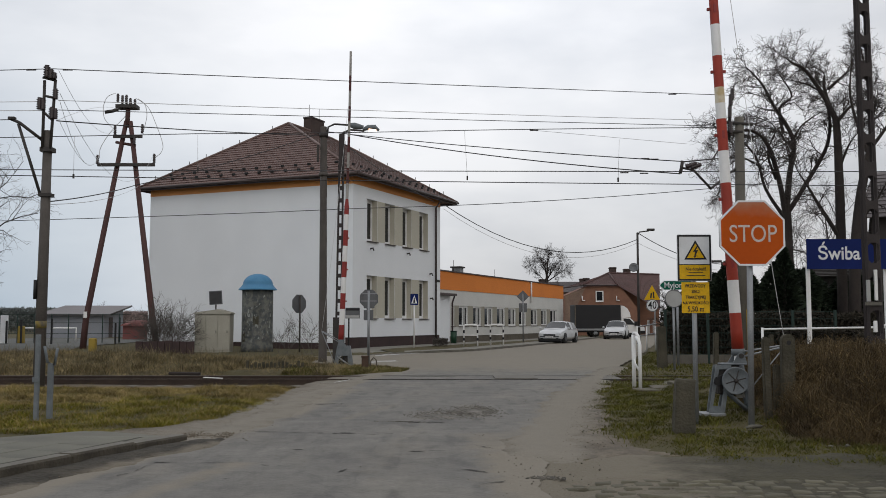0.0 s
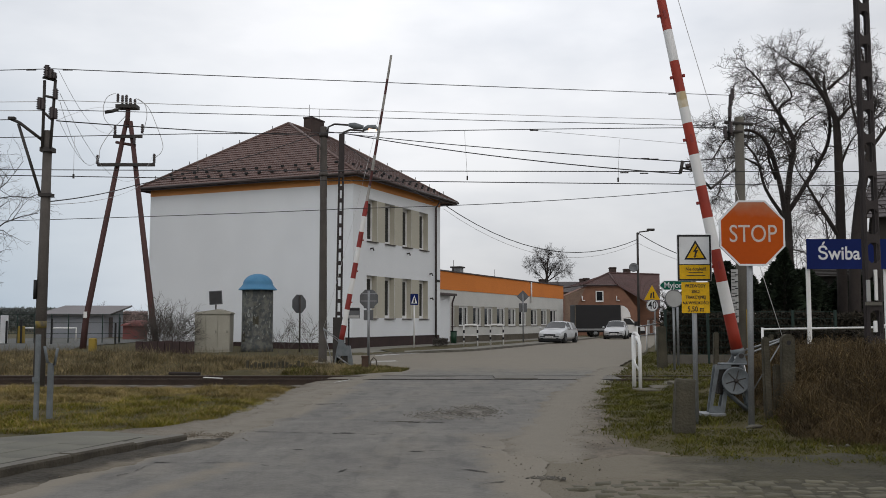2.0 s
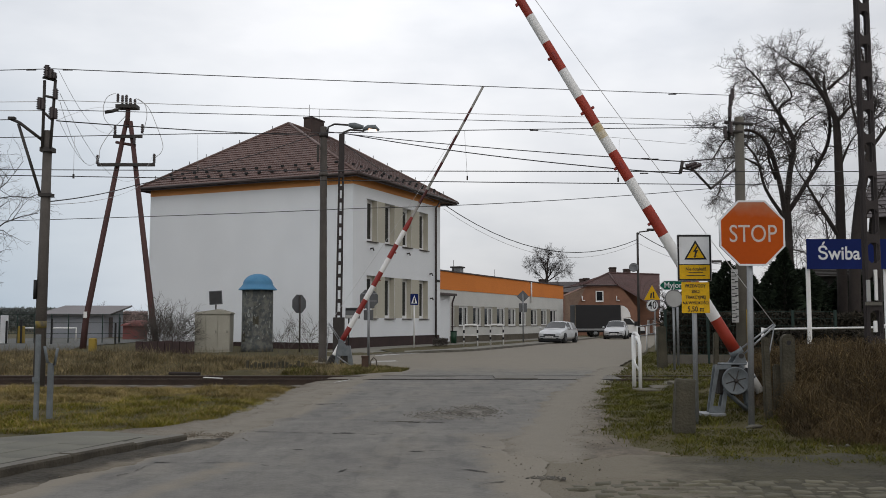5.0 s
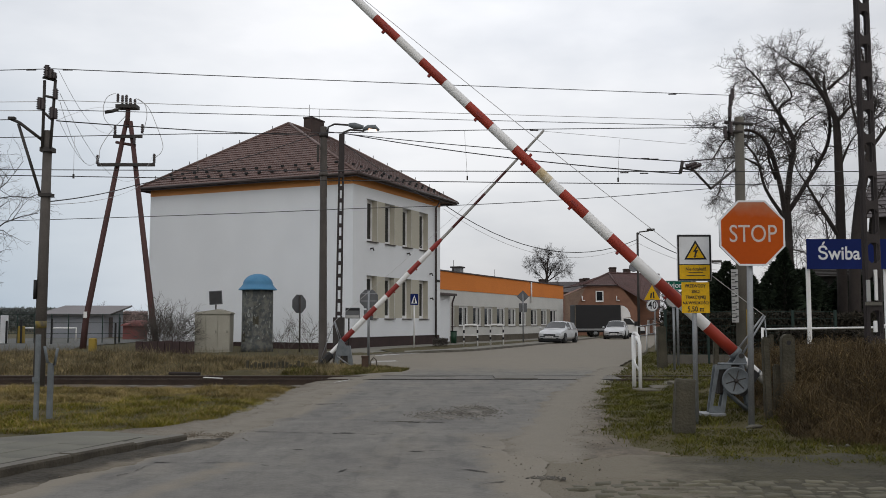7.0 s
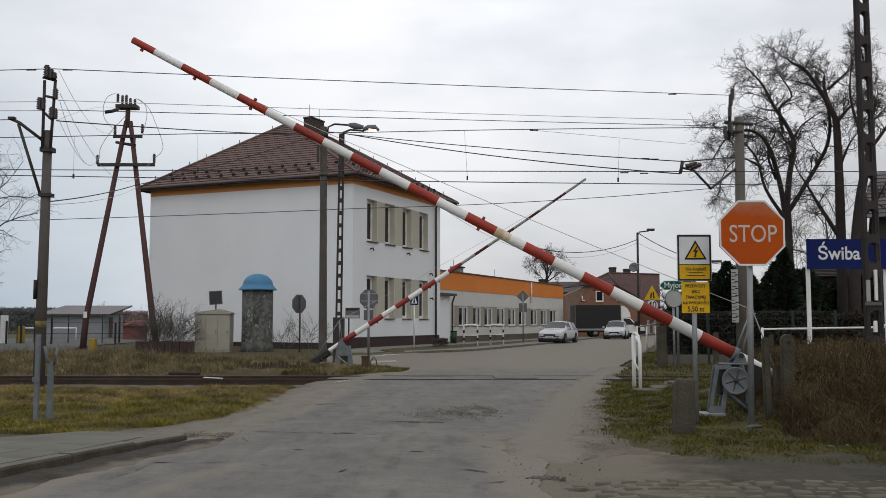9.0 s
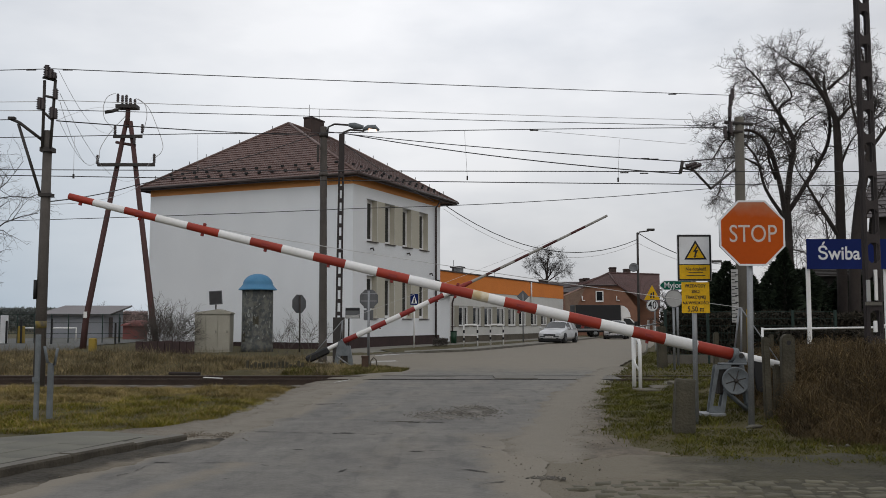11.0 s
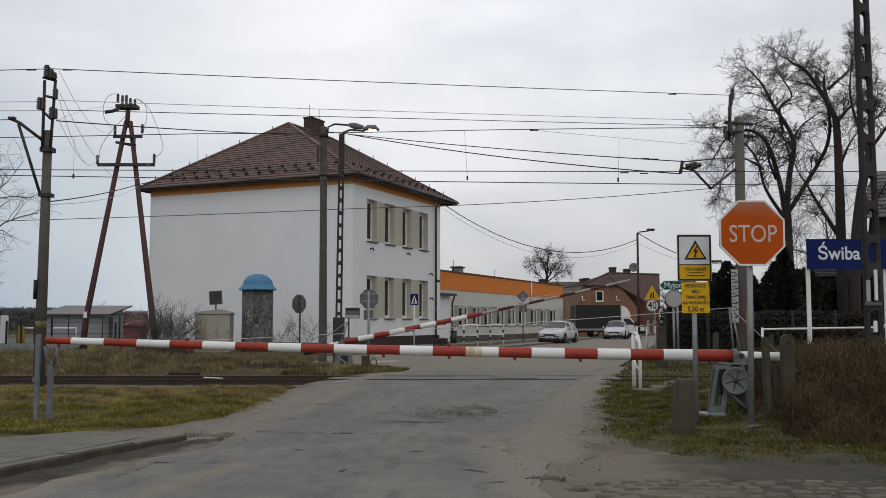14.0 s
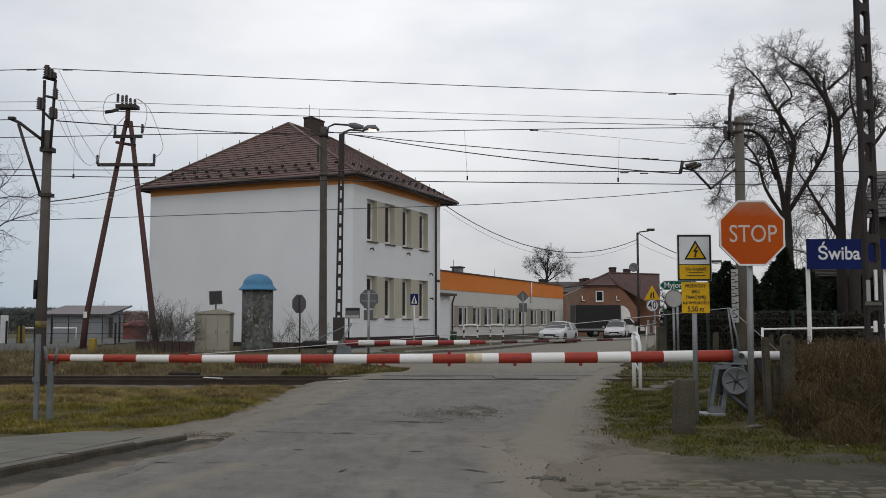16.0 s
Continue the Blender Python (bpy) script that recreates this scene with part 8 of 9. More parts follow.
# ---- posts, stones and fences round the crossing ----
def posts_and_fences():
    Y = 11.75
    bm = box(-0.138, 0.138, -0.08, 0.08, -0.1, 0.685)
    for v in bm.verts:
        if v.co.z > 0:
            v.co.x *= 0.84
            v.co.y *= 0.8
            v.co.x += 0.022
    bmesh.ops.bevel(bm, geom=list(bm.edges), offset=0.018, segments=1, affect="EDGES")
    bmesh.ops.subdivide_edges(bm, edges=list(bm.edges), cuts=5, use_grid_fill=True)
    for v in bm.verts:
        v.co += Vector((noise.noise(v.co * 7), noise.noise(v.co * 7 + Vector((3, 0, 0))), noise.noise(v.co * 7 + Vector((0, 5, 0))))) * 0.022
        v.co += Vector((noise.noise(v.co * 22), noise.noise(v.co * 22 + Vector((3, 0, 0))), 0)) * 0.008
    smooth(mesh_thing("marker_stone", bm, M_DARKSTONE, "squat brown weathered boundary stone in the grass", "stone", m=pose(2.996, Y, 0.0)), 75)
    # white bent pipe posts by the track
    t = thing("marker_post", pose(3.922, 19.2, 0.0), "pair of white tubular marker posts beside the track", "post")
    part("post", tube([(0.065, 0.4, -0.1), (0.065, 0.4, 1.13)], 0.043, 10), M_WHITE, t)
    part("post", tube([(0.11, 0, -0.1), (0.11, 0, 0.93), (0.10, 0.06, 1.03), (0.075, 0.2, 1.075)], 0.036, 10), M_WHITE, t)
    part("hook", tube([(0.055, 0.4, 1.12), (0.07, 0.38, 1.165), (0.10, 0.3, 1.165), (0.135, 0.25, 1.10), (0.145, 0.25, 0.99)], 0.034, 10), M_WHITE, t, "bent white pipe end")
    part("link", tube([(0.065, 0.35, 0.616), (0.04, 0.15, 0.547), (0.09, 0, 0.409)], 0.02, 6), M_WHITE, t)
    part("black_cap", tube([(0.144, 0.25, 1.0), (0.147, 0.25, 0.95)], 0.038, 10), M_BLACK, t)
    # concrete posts
    for u, y, w, h, z in ((4.455, 12.9, 0.085, 1.195, 0.1), (4.73, 13.3, 0.085, 0.80, 0.1), (5.876, 20.2, 0.10, 1.181, 0.05),
                          (6.543, 28.0, 0.26, 1.265, 0.0), (7.36, 21.0, 0.09, 1.122, 0.1)):
        bm = box(-w / 2 - 0.015, w / 2 + 0.015, -w / 2, w / 2, -0.2, h - z)
        for v in bm.verts:
            if v.co.z > 0.1:
                v.co.x *= 0.82
        bmesh.ops.bevel(bm, geom=list(bm.edges), offset=0.02, segments=2, affect="EDGES")
        smooth(mesh_thing("concrete_post", bm, M_DARKSTONE, "short weathered concrete fence post", "post", "concrete posts", m=pose(u, y, z, random.uniform(-2, 2), random.uniform(-1, 1), 0)), 75)
    u, y, w, top = 4.835, 13.2, 0.092, 1.231
    ring = [(w, -0.4), (w, top - 0.2 - w)] + [(w * math.cos(radians(a)), top - 0.2 - w + w * math.sin(radians(a))) for a in range(20, 180, 20)] + [(-w, top - 0.2 - w), (-w, -0.4)]
    bm = plate(ring, -0.06, 0.06)
    bmesh.ops.bevel(bm, geom=[e for e in bm.edges if abs(e.verts[0].co.y - e.verts[1].co.y) < 0.01], offset=0.012, segments=2, affect="EDGES")
    head = thing("concrete_post", pose(u, y, 0.2, 0, 1, 0), "round-headed concrete fence post with a cast hole", "post", "concrete posts")
    part("shaft", bm, M_DARKSTONE, head)
    hole = part("socket", tube([(0, -0.064, 0), (0, -0.05, 0)], 0.032, 12), M_BLACK, head, "dark cast hole")
    hole.location = (0.0, 0, top - 0.2 - w - 0.03)
    # pale worn slabs of the crossing path beside the road
    random.seed(8)
    for u, v, w in ((4.19, 19.16, 0.62), (4.658, 19.477, 0.7), (5.218, 20.145, 0.6), (4.8, 21.238, 0.8), (5.525, 21.83, 0.75)):
        mesh_thing("concrete_slab", box(-w / 2, w / 2, -0.42, 0.42, -0.08, 0.03, bevel=0.015), M_DIRTSLAB, "pale worn concrete slab laid beside the track", "slab", "crossing slabs", m=pose(u, v, ground_z(u, v) - 0.012, random.uniform(-1.5, 1.5), random.uniform(-1.5, 1.5), random.uniform(-8, 8)))
    # green mesh fence along the far side of the track
    f = thing("mesh_fence", pose(7.369, 31.0, 0), "dark green welded mesh fence panels on posts", "fence")
    L = 5.636
    z1 = 1.736
    for k in range(5):
        part("post", box(k * L / 4 - 0.04, k * L / 4 + 0.04, -0.04, 0.04, 0, z1 + 0.06), M_DKGREEN, f)
    for k in range(4):
        bm = bmesh.new()
        a, b = k * L / 4 + 0.04, (k + 1) * L / 4 - 0.04
        for i in range(8):
            z = 0.1 + (z1 - 0.1) * i / 7
            box(a, b, -0.006, 0.006, z - 0.009, z + 0.009, bm)
        for i in range(int((b - a) / 0.1)):
            box(a + 0.1 * i, a + 0.1 * i + 0.004, -0.010, -0.006, 0.1, z1, bm)
        part("mesh_panel", bm, M_DKGREEN, f)
        if k < 2:
            part("base_plank", box(a, b, -0.07, -0.02, -0.1, 0.32, bevel=0.01), M_POLECONC, f, "pale concrete plank under the mesh")
    mesh_thing("marker_peg", box(-0.045, 0.045, -0.03, 0.03, -0.05, 1.72, bevel=0.01), M_WHITE, "thin white marker peg behind the hedge", "post", m=pose(11.06, 33.2, 0))
    # pale rail fence near the bend
    g = thing("pipe_railing", pose(9.133, 44.0, 0), "pale steel pipe railing along the bend", "railing")
    for z in (0.712, 1.162):
        part("rail", tube([(0, 0, z), (1.227, 1.5, z + 0.15)], 0.03, 6), M_STEEL, g)
    for k in range(3):
        part("post", tube([(0.587 * k, 0.7 * k, 0), (0.587 * k, 0.7 * k, 1.188)], 0.035, 6), M_WHITE, g)
    # things beside the far barrier
    s = thing("rusty_stub", pose(-2.325, 28.0, 0), "short rusty iron stub post by the far barrier", "post")
    part("stub", box(-0.10, 0.10, -0.08, 0.08, -0.05, 0.377, bevel=0.015), M_RUSTSTUB, s)
    part("cap", box(-0.112, 0.112, -0.09, 0.09, 0.344, 0.394, bevel=0.01), M_RUSTSTUB, s)
    s = thing("steel_hoop", pose(-2.12, 28.4, 0), "small bent pale steel hoop in the grass", "hoop")
    part("hoop", tube([(-0.09, 0, 0), (-0.07, 0, 0.22), (0.02, 0, 0.33), (0.1, 0, 0.25), (0.12, 0, 0)], 0.022, 6), M_WOOD, s)
    # low dark wall and row of old sleepers behind the track
    w = thing("low_wall", pose(-13.448, 41.0, 0.05), "low dark brown timber wall beside the yard", "wall")
    for k in range(8):
        part("plank", box(0.323 * k, 0.323 * (k + 1) - 0.02, -0.05, 0.05, -0.1, 0.562 - 0.05 + random.uniform(-0.03, 0.03), bevel=0.01), M_PLINTH, w)
    s = thing("picket_row", pose(-5.78, 27.6, 0.0), "row of short dark decayed pickets near the track", "fence")
    for k in range(15):
        part("picket", box(0.115 * k, 0.115 * k + 0.075, -0.03, 0.03, -0.05, 0.24 + random.uniform(-0.10, 0.03), bevel=0.01), M_DARKSTONE, s)
    mesh_thing("painted_board", box(-0.24, 0.24, -0.03, 0.03, 0, 0.022, bevel=0.005), M_WHITE, "short white board lying beside the rail", "board", m=pose(-5.73, 23.4, 0.0, 0, 3, 0))
    mesh_thing("timber_beam", box(-0.42, 0.42, -0.08, 0.08, 0, 0.08, bevel=0.02), M_BARK, "dark old timber beam lying along the rails", "beam", m=pose(-6.96, 25.3, -0.03, 0, 1, 2))
    # yard fittings
    g = thing("goal_frame", pose(-23.449, 56.0, 0.25), "white tubular goal frame in the yard", "goal")
    h = 1.063 - 0.28
    part("frame", tube([(0, 0, 0), (0, 0, h), (1.493, 0, h), (1.493, 0, 0)], 0.05, 8), M_WHITE, g)
    g = thing("goal_frame", pose(-25.139, 56.0, 0.25), "white tubular goal frame in the yard", "goal")
    part("frame", tube([(0, 0, 0), (0, 0, h), (0.882, 0, h), (0.882, 0, 0)], 0.05, 8), M_WHITE, g)
    for u, y, v in ((-23.32, 50, 1.46), (-22.536, 50, 1.52), (-20.907, 50, 1.581), (-17.498, 50, 1.34), (-18.669, 54, 1.66)):
        mesh_thing("fence_post", box(-0.045, 0.045, -0.045, 0.045, -0.05, v - 0.25, bevel=0.01), M_BLACK, "dark steel fence post in the yard", "post", "yard posts", m=pose(u, y, 0.25))
    f = thing("wire_fence", pose(-24.598, 52.0, 0.25), "long thin wire fence across the yard", "fence")
    for z in (0.5, 1.1, 1.55):
        part("strand", tube([(-6, 0, z), (7.248, 0, z)], 0.014, 5), M_DKGREEN, f)
    for k in range(8):
        part("post", tube([(0.945 * k, 0, 0), (0.945 * k, 0, 1.6)], 0.03, 6), M_DKGREEN, f)
    mesh_thing("yellow_box", box(-0.15, 0.15, -0.15, 0.15, 0, 1.219 - 0.3, bevel=0.03), M_YELLOW, "yellow utility box in the yard", "utility box", m=pose(-22.747, 50.5, 0.25))
    mesh_thing("yellow_post", box(-0.16, 0.16, -0.12, 0.12, 0, 0.718 - 0.1, bevel=0.04), M_YELLOW, "short yellow gas marker post", "post", m=pose(-15.703, 42.0, 0.05))
    mesh_thing("entrance_board", box(-0.2, 0.2, -0.05, 0.05, 0.0, 1.5, bevel=0.02), M_SIGNWHITE, "white panel at the yard entrance", "panel", m=pose(-23.542, 50.2, 0.25))
    random.seed(31)
    for u, y in ((3.748, 11.9), (3.893, 11.95), (4.265, 10.4), (4.495, 10.5), (4.733, 10.5), (3.772, 11.8)):
        bm = bmesh.new()
        bmesh.ops.create_icosphere(bm, subdivisions=2, radius=0.026)
        for v in bm.verts:
            v.co *= random.uniform(0.8, 1.25)
            v.co.z *= 0.6
        mesh_thing("stone", bm, M_CONCRETE, "small pale stone lying in the grass", "stone", "pale stones", m=pose(u, y, ground_z(u, y) + 0.02, 0, 0, random.uniform(0, 180)))


posts_and_fences()


# ---- plants ----
def grow(start, way, length, radius, level, levels, out, kids, spread, up, wander=0.16, bare=0.25):
    """Grows one branch and its side branches; out collects (points, radii, level)."""
    n = 5 if level < 2 else (4 if level < levels - 1 else 3)
    pts, radii = [Vector(start)], [radius]
    wander = wander * (0.35 if level == 0 else 1.0)
    d = Vector(way).normalized()
    for i in range(n):
        d = (d + Vector((random.gauss(0, wander), random.gauss(0, wander), random.gauss(0, wander) + up * (0.5 if level else 0.2)))).normalized()
        pts.append(pts[-1] + d * length / n)
        radii.append(radius * (1 - 0.62 * (i + 1) / n))
    out.append((pts, radii, level))
    if level >= levels:
        return
    for k in range(kids[level]):
        f = bare + (1 - bare) * (k + random.random()) / kids[level]
        f = min(f, 0.99)
        i = min(int(f * n), n - 1)
        p = pts[i].lerp(pts[i + 1], f * n - i)
        axis = (pts[i + 1] - pts[i]).normalized()
        side = axis.cross(Vector((random.gauss(0, 1), random.gauss(0, 1), random.gauss(0, 1)))).normalized()
        a = radians(random.uniform(*spread)) * (0.85 if level == 0 else 1.1)
        grow(p, axis * math.cos(a) + side * math.sin(a), length * random.uniform(0.42, 0.68) * (1.2 - 0.5 * f), max(radii[i] * 0.6, 0.0065), level + 1, levels, out, kids, spread, up, wander if level else wander / 0.35, 0.12)


def branch_mesh(runs):
    verts, faces = [], []
    for pts, radii, level in runs:
        sides = 7 if level == 0 else 5 if level == 1 else 3
        first = len(verts)
        for i, p in enumerate(pts):
            d = (pts[min(i + 1, len(pts) - 1)] - pts[max(i - 1, 0)]).normalized()
            s = d.cross(Vector((0.3, 0.9, 0.2)) if abs(d.z) > 0.8 else Vector((0, 0.1, 1))).normalized()
            u = d.cross(s)
            for k in range(sides):
                a = 2 * math.pi * k / sides
                verts.append(p + radii[i] * (math.cos(a) * s + math.sin(a) * u))
        for i in range(len(pts) - 1):
            for k in range(sides):
                a, b = first + i * sides + k, first + i * sides + (k + 1) % sides
                faces.append((a, b, b + sides, a + sides))
    return verts, faces


def pydata(name, verts, faces, material, parent=None):
    me = bpy.data.meshes.new(name)
    me.from_pydata([tuple(v) for v in verts], [], faces)
    me.materials.append(material)
    ob = new(name, me)
    if parent:
        ob.parent = parent
    return ob


def bare_tree(m, label, seed, height, radius, kids, levels, spread=(25, 60), up=0.10, twig=None, lean=(0, 0), wander=0.2, bare=0.3, trunk_len=0.55, name="bare_tree", bark=None):
    random.seed(seed)
    t = thing(name, m, label, "tree")
    runs = []
    grow((0, 0, -0.2), (lean[0], lean[1], 1), height * trunk_len, radius, 0, levels, runs, kids, spread, up, wander, bare)
    v, f = branch_mesh([r for r in runs if r[2] == 0])
    tr = pydata("trunk", v, f, M_BARK, t)
    for p in tr.data.polygons:
        p.use_smooth = True
    v, f = branch_mesh([r for r in runs if 0 < r[2] < 3])
    pydata("branchwork", v, f, bark or M_BARK, t)
    v, f = branch_mesh([r for r in runs if r[2] >= 3])
    pydata("crown", v, f, twig or M_TWIG, t)
    return t


def limb_tree(m, label, seed, radius, trunk, limbs, reach=1.0, kids=22):
    """A bare tree whose main limbs follow given lines (x, z); side branches and twigs grow from them."""
    random.seed(seed)
    t = thing("bare_tree", m, label, "tree")
    o = m.translation

    def line(pts, depth):
        return curve_through([Vector((x - o.x, depth * i, z)) for i, (x, z) in enumerate(pts)], 4)
    pts = line(trunk, 0.0)
    v, f = branch_mesh([(pts, [radius * (1 - 0.4 * i / (len(pts) - 1)) for i in range(len(pts))], 0)])
    tr = pydata("trunk", v, f, M_BARK, t)
    for p in tr.data.polygons:
        p.use_smooth = True
    small = []
    for r, way in limbs:
        pts = line(way, random.uniform(-0.35, 0.35))
        n = len(pts)
        radii = [max(0.78 * r * (1 - 0.85 * i / (n - 1)), 0.018) for i in range(n)]
        v, f = branch_mesh([(pts, radii, 0)])
        pydata("limb", v, f, M_BARK, t)
        length = sum((b - a).length for a, b in zip(pts, pts[1:]))
        count = max(int(kids * length / 5), 3)
        for k in range(count + 3):
            g = 0.22 + 0.78 * min((k + random.random()) / count, 0.999)
            i = min(int(g * (n - 1)), n - 2)
            p = pts[i].lerp(pts[i + 1], g * (n - 1) - i)
            axis = (pts[i + 1] - pts[i]).normalized()
            side = axis.cross(Vector((random.gauss(0, 0.5), random.gauss(0, 1), random.gauss(0, 0.5)))).normalized()
            a = radians(random.uniform(25, 65)) if k < count else radians(random.uniform(0, 30))
            grow(p, axis * math.cos(a) + side * math.sin(a), reach * random.uniform(0.6, 1.15), max(radii[i] * 0.42, 0.012), 2, 4, small, (0, 0, 8, 6), (22, 62), 0.03, 0.34, 0.12)
    v, f = branch_mesh(small)
    pydata("crown", v, f, M_TWIG, t)


def trees():
    limb_tree(pose(13.312, 36, 0), "tall forked bare tree with dense dark twigs", 3, 0.30, [(13.312, 0), (13.338, 3.798), (13.348, 5.668)], [
        (0.15, [(13.302, 5.602), (13.03, 6.886), (12.539, 8.267), (11.801, 8.759), (10.91, 8.446), (10.318, 7.664)]),
        (0.10, [(13.254, 5.447), (12.559, 6.553), (12.217, 7.776), (11.509, 8.557), (10.635, 9.005)]),
        (0.17, [(13.348, 5.668), (13.433, 7.108), (13.537, 8.401), (12.712, 9.746), (12.222, 10.511), (11.571, 11.098)]),
        (0.13, [(13.39, 5.602), (14.106, 6.775), (14.948, 8.356), (14.887, 9.903), (14.219, 10.511), (13.227, 10.737)]),
        (0.09, [(13.304, 8.781), (13.199, 9.746), (13.701, 10.241), (13.344, 10.963), (13.11, 11.325)]),
        (0.08, [(13.552, 8.177), (13.952, 9.005), (14.744, 9.566)]),
        (0.06, [(12.514, 7.331), (11.599, 7.731), (10.881, 7.219), (10.506, 6.221)]),
        (0.08, [(12.988, 6.93), (12.709, 7.999), (13.074, 9.005), (12.41, 9.454)])])
    limb_tree(pose(14.972, 35, 0), "tall straight bare tree forking high above the ground", 9, 0.21, [(14.972, 0), (15.008, 5.013), (15.008, 7.599), (14.971, 9.077)], [
        (0.14, [(14.97, 9.034), (14.529, 9.95), (13.852, 10.95), (13.327, 11.25), (13.076, 11.45)]),
        (0.11, [(14.729, 9.558), (14.678, 10.45), (14.832, 11.05), (14.632, 11.35)]),
        (0.11, [(15.012, 9.012), (15.525, 9.558), (16.298, 10.105)]),
        (0.09, [(14.708, 10.258), (15.203, 10.673), (15.654, 11.05), (16.099, 11.3)]),
        (0.08, [(15.015, 7.166), (15.367, 8.076), (15.707, 8.576)]),
        (0.12, [(14.951, 4.585), (14.177, 5.7), (13.686, 6.41), (13.192, 7.058)])])
    limb_tree(pose(14.98, 34, 0), "bare tree with a dark crooked trunk", 23, 0.24, [(14.98, 0), (15.02, 2.6), (15.14, 4.485), (15.39, 6.25), (15.78, 7.78)], [
        (0.15, [(15.78, 7.74), (16.02, 9.0), (16.03, 10.4), (15.93, 12.0)]),
        (0.12, [(15.70, 7.55), (15.50, 8.6), (15.36, 9.9), (15.6, 11.4)]),
        (0.10, [(15.80, 7.80), (16.5, 8.9), (17.0, 10.4)]),
        (0.08, [(15.20, 5.0), (15.9, 6.0), (16.6, 7.6)])], 0.95, 22)
    limb_tree(pose(11.047, 100, 0), "round bare tree behind the low school wing", 31, 0.22, [(11.047, 0), (11.089, 5.025), (11.16, 6.237)], [
        (0.13, [(11.159, 6.116), (10.809, 7.456), (10.187, 8.3)]),
        (0.13, [(11.159, 6.116), (11.297, 7.761), (11.429, 8.8)]),
        (0.12, [(11.157, 5.934), (11.896, 7.048), (12.636, 8.065)]),
        (0.07, [(11.094, 5.631), (9.95, 6.723), (9.349, 7.452)]),
        (0.10, [(11.094, 5.631), (12.376, 6.541), (13.108, 6.966)])], 1.05, 40)
    bare_tree(pose(-22.9, 46, 0), "large pale bare tree at the edge of the yard", 37, 17.0, 0.24, (12, 7, 6, 4, 3), 5, (28, 68), 0.0, twig=M_PALETWIG, bare=0.3, trunk_len=0.55, bark=M_PALEBARK)
    for u, y, h, sd in ((19.2, 50, 11.5, 81), (22.4, 52, 12.5, 83)):
        bare_tree(pose(u, y, 0), "thin pale bare tree beyond the platform", sd, h, 0.09, (10, 7, 5, 3), 4, (24, 58), 0.04, twig=M_PALETWIG, bare=0.2, trunk_len=0.6, bark=M_PALEBARK)
    bare_tree(pose(19.8, 82, 0), "small dense bare tree beyond the houses", 91, 6.6, 0.11, (10, 8, 6, 4), 4, (26, 62), 0.03, twig=M_TWIG, bare=0.2, trunk_len=0.5)
    for k, (u, y, h, sd) in enumerate(((-77.376, 190, 4.0, 41), (-66.15, 170, 4.5, 43), (-54.742, 150, 6.5, 47), (-83.092, 180, 6, 53))):
        bare_tree(pose(u, y, 0), "small far bare tree beyond the garage", sd, h, 0.12, (6, 5, 4), 3, (25, 60), 0.1, twig=M_PALETWIG)
    for u, y, h, sd in ((-12.713, 42.5, 2.3, 61), (-11.955, 42.0, 2.0, 63), (-13.381, 43.0, 1.8, 65), (-6.849, 40, 1.3, 67), (-5.692, 40, 1.7, 69)):
        random.seed(sd)
        t = thing("bare_bush", pose(u, y, 0.05), "leafless bush with thin brown stems", "bush")
        runs = []
        for q in range(5 if h < 1.75 else 19):
            grow((random.uniform(-0.25, 0.25), random.uniform(-0.2, 0.2), -0.05), (random.gauss(0, 0.45), random.gauss(0, 0.3), 1), h * random.uniform(0.6, 0.95), 0.009, 1, 3, runs, (0, 6, 5), (20, 50), 0.06)
        v, f = branch_mesh(runs)
        pydata("stem_tangle", v, f, M_BUSH, t)


trees()


def conifer(m, h, r, seed, label):
    random.seed(seed)
    t = thing("conifer", m, label, "tree", "dark conifers")
    part("trunk", tube([(0, 0, -0.1), (0, 0, h * 0.9)], [0.12, 0.03], 7), M_BARK, t)
    verts, faces = [], []
    for k in range(7000):
        z = h * (random.random() ** 0.8)
        a = random.uniform(0, 2 * math.pi)
        rr = r * (1 - (z / h) ** 5) * (0.5 + 0.5 * random.random()) * (0.95 + 0.75 * noise.noise(Vector((z * 0.9 + seed * 5, 1.2 * math.cos(a), 1.2 * math.sin(a)))))
        c = Vector((rr * math.cos(a), rr * math.sin(a), z + 0.05))
        d = Vector((math.cos(a), math.sin(a), random.uniform(-0.3, 0.8))).normalized() * random.uniform(0.07, 0.2)
        s = d.cross(Vector((random.gauss(0, 1), random.gauss(0, 1), random.gauss(0, 1)))).normalized() * 0.055
        i = len(verts)
        verts += [c - s, c + s, c + d]
        faces.append((i, i + 1, i + 2))
    pydata("crown", verts, faces, M_CONIFER, t)


for place, h, r, sd in (((11.113, 44), 2.5, 0.65, 21), ((11.458, 44), 2.8, 1.0, 22), ((11.648, 42), 2.9, 0.9, 23), ((11.113, 38), 3.3, 0.55, 1), ((11.312, 37), 3.7, 0.8, 2), ((11.804, 37), 3.6, 0.8, 3), ((12.206, 37), 3.2, 0.7, 6), ((11.97, 35), 2.5, 0.8, 4),
                        ((12.141, 34), 3.5, 0.55, 5), ((12.266, 33.5), 4.0, 0.50, 7), ((12.95, 34), 3.2, 0.5, 11), ((13.45, 34.5), 3.3, 0.6, 17), ((14.095, 36), 3.3, 0.8, 8), ((15.357, 36), 3.0, 0.6, 12), ((17.014, 38), 3.2, 0.9, 13)):
    conifer(pose(*place, 0), h, r, sd, "dark bushy conifer behind the railway fence")


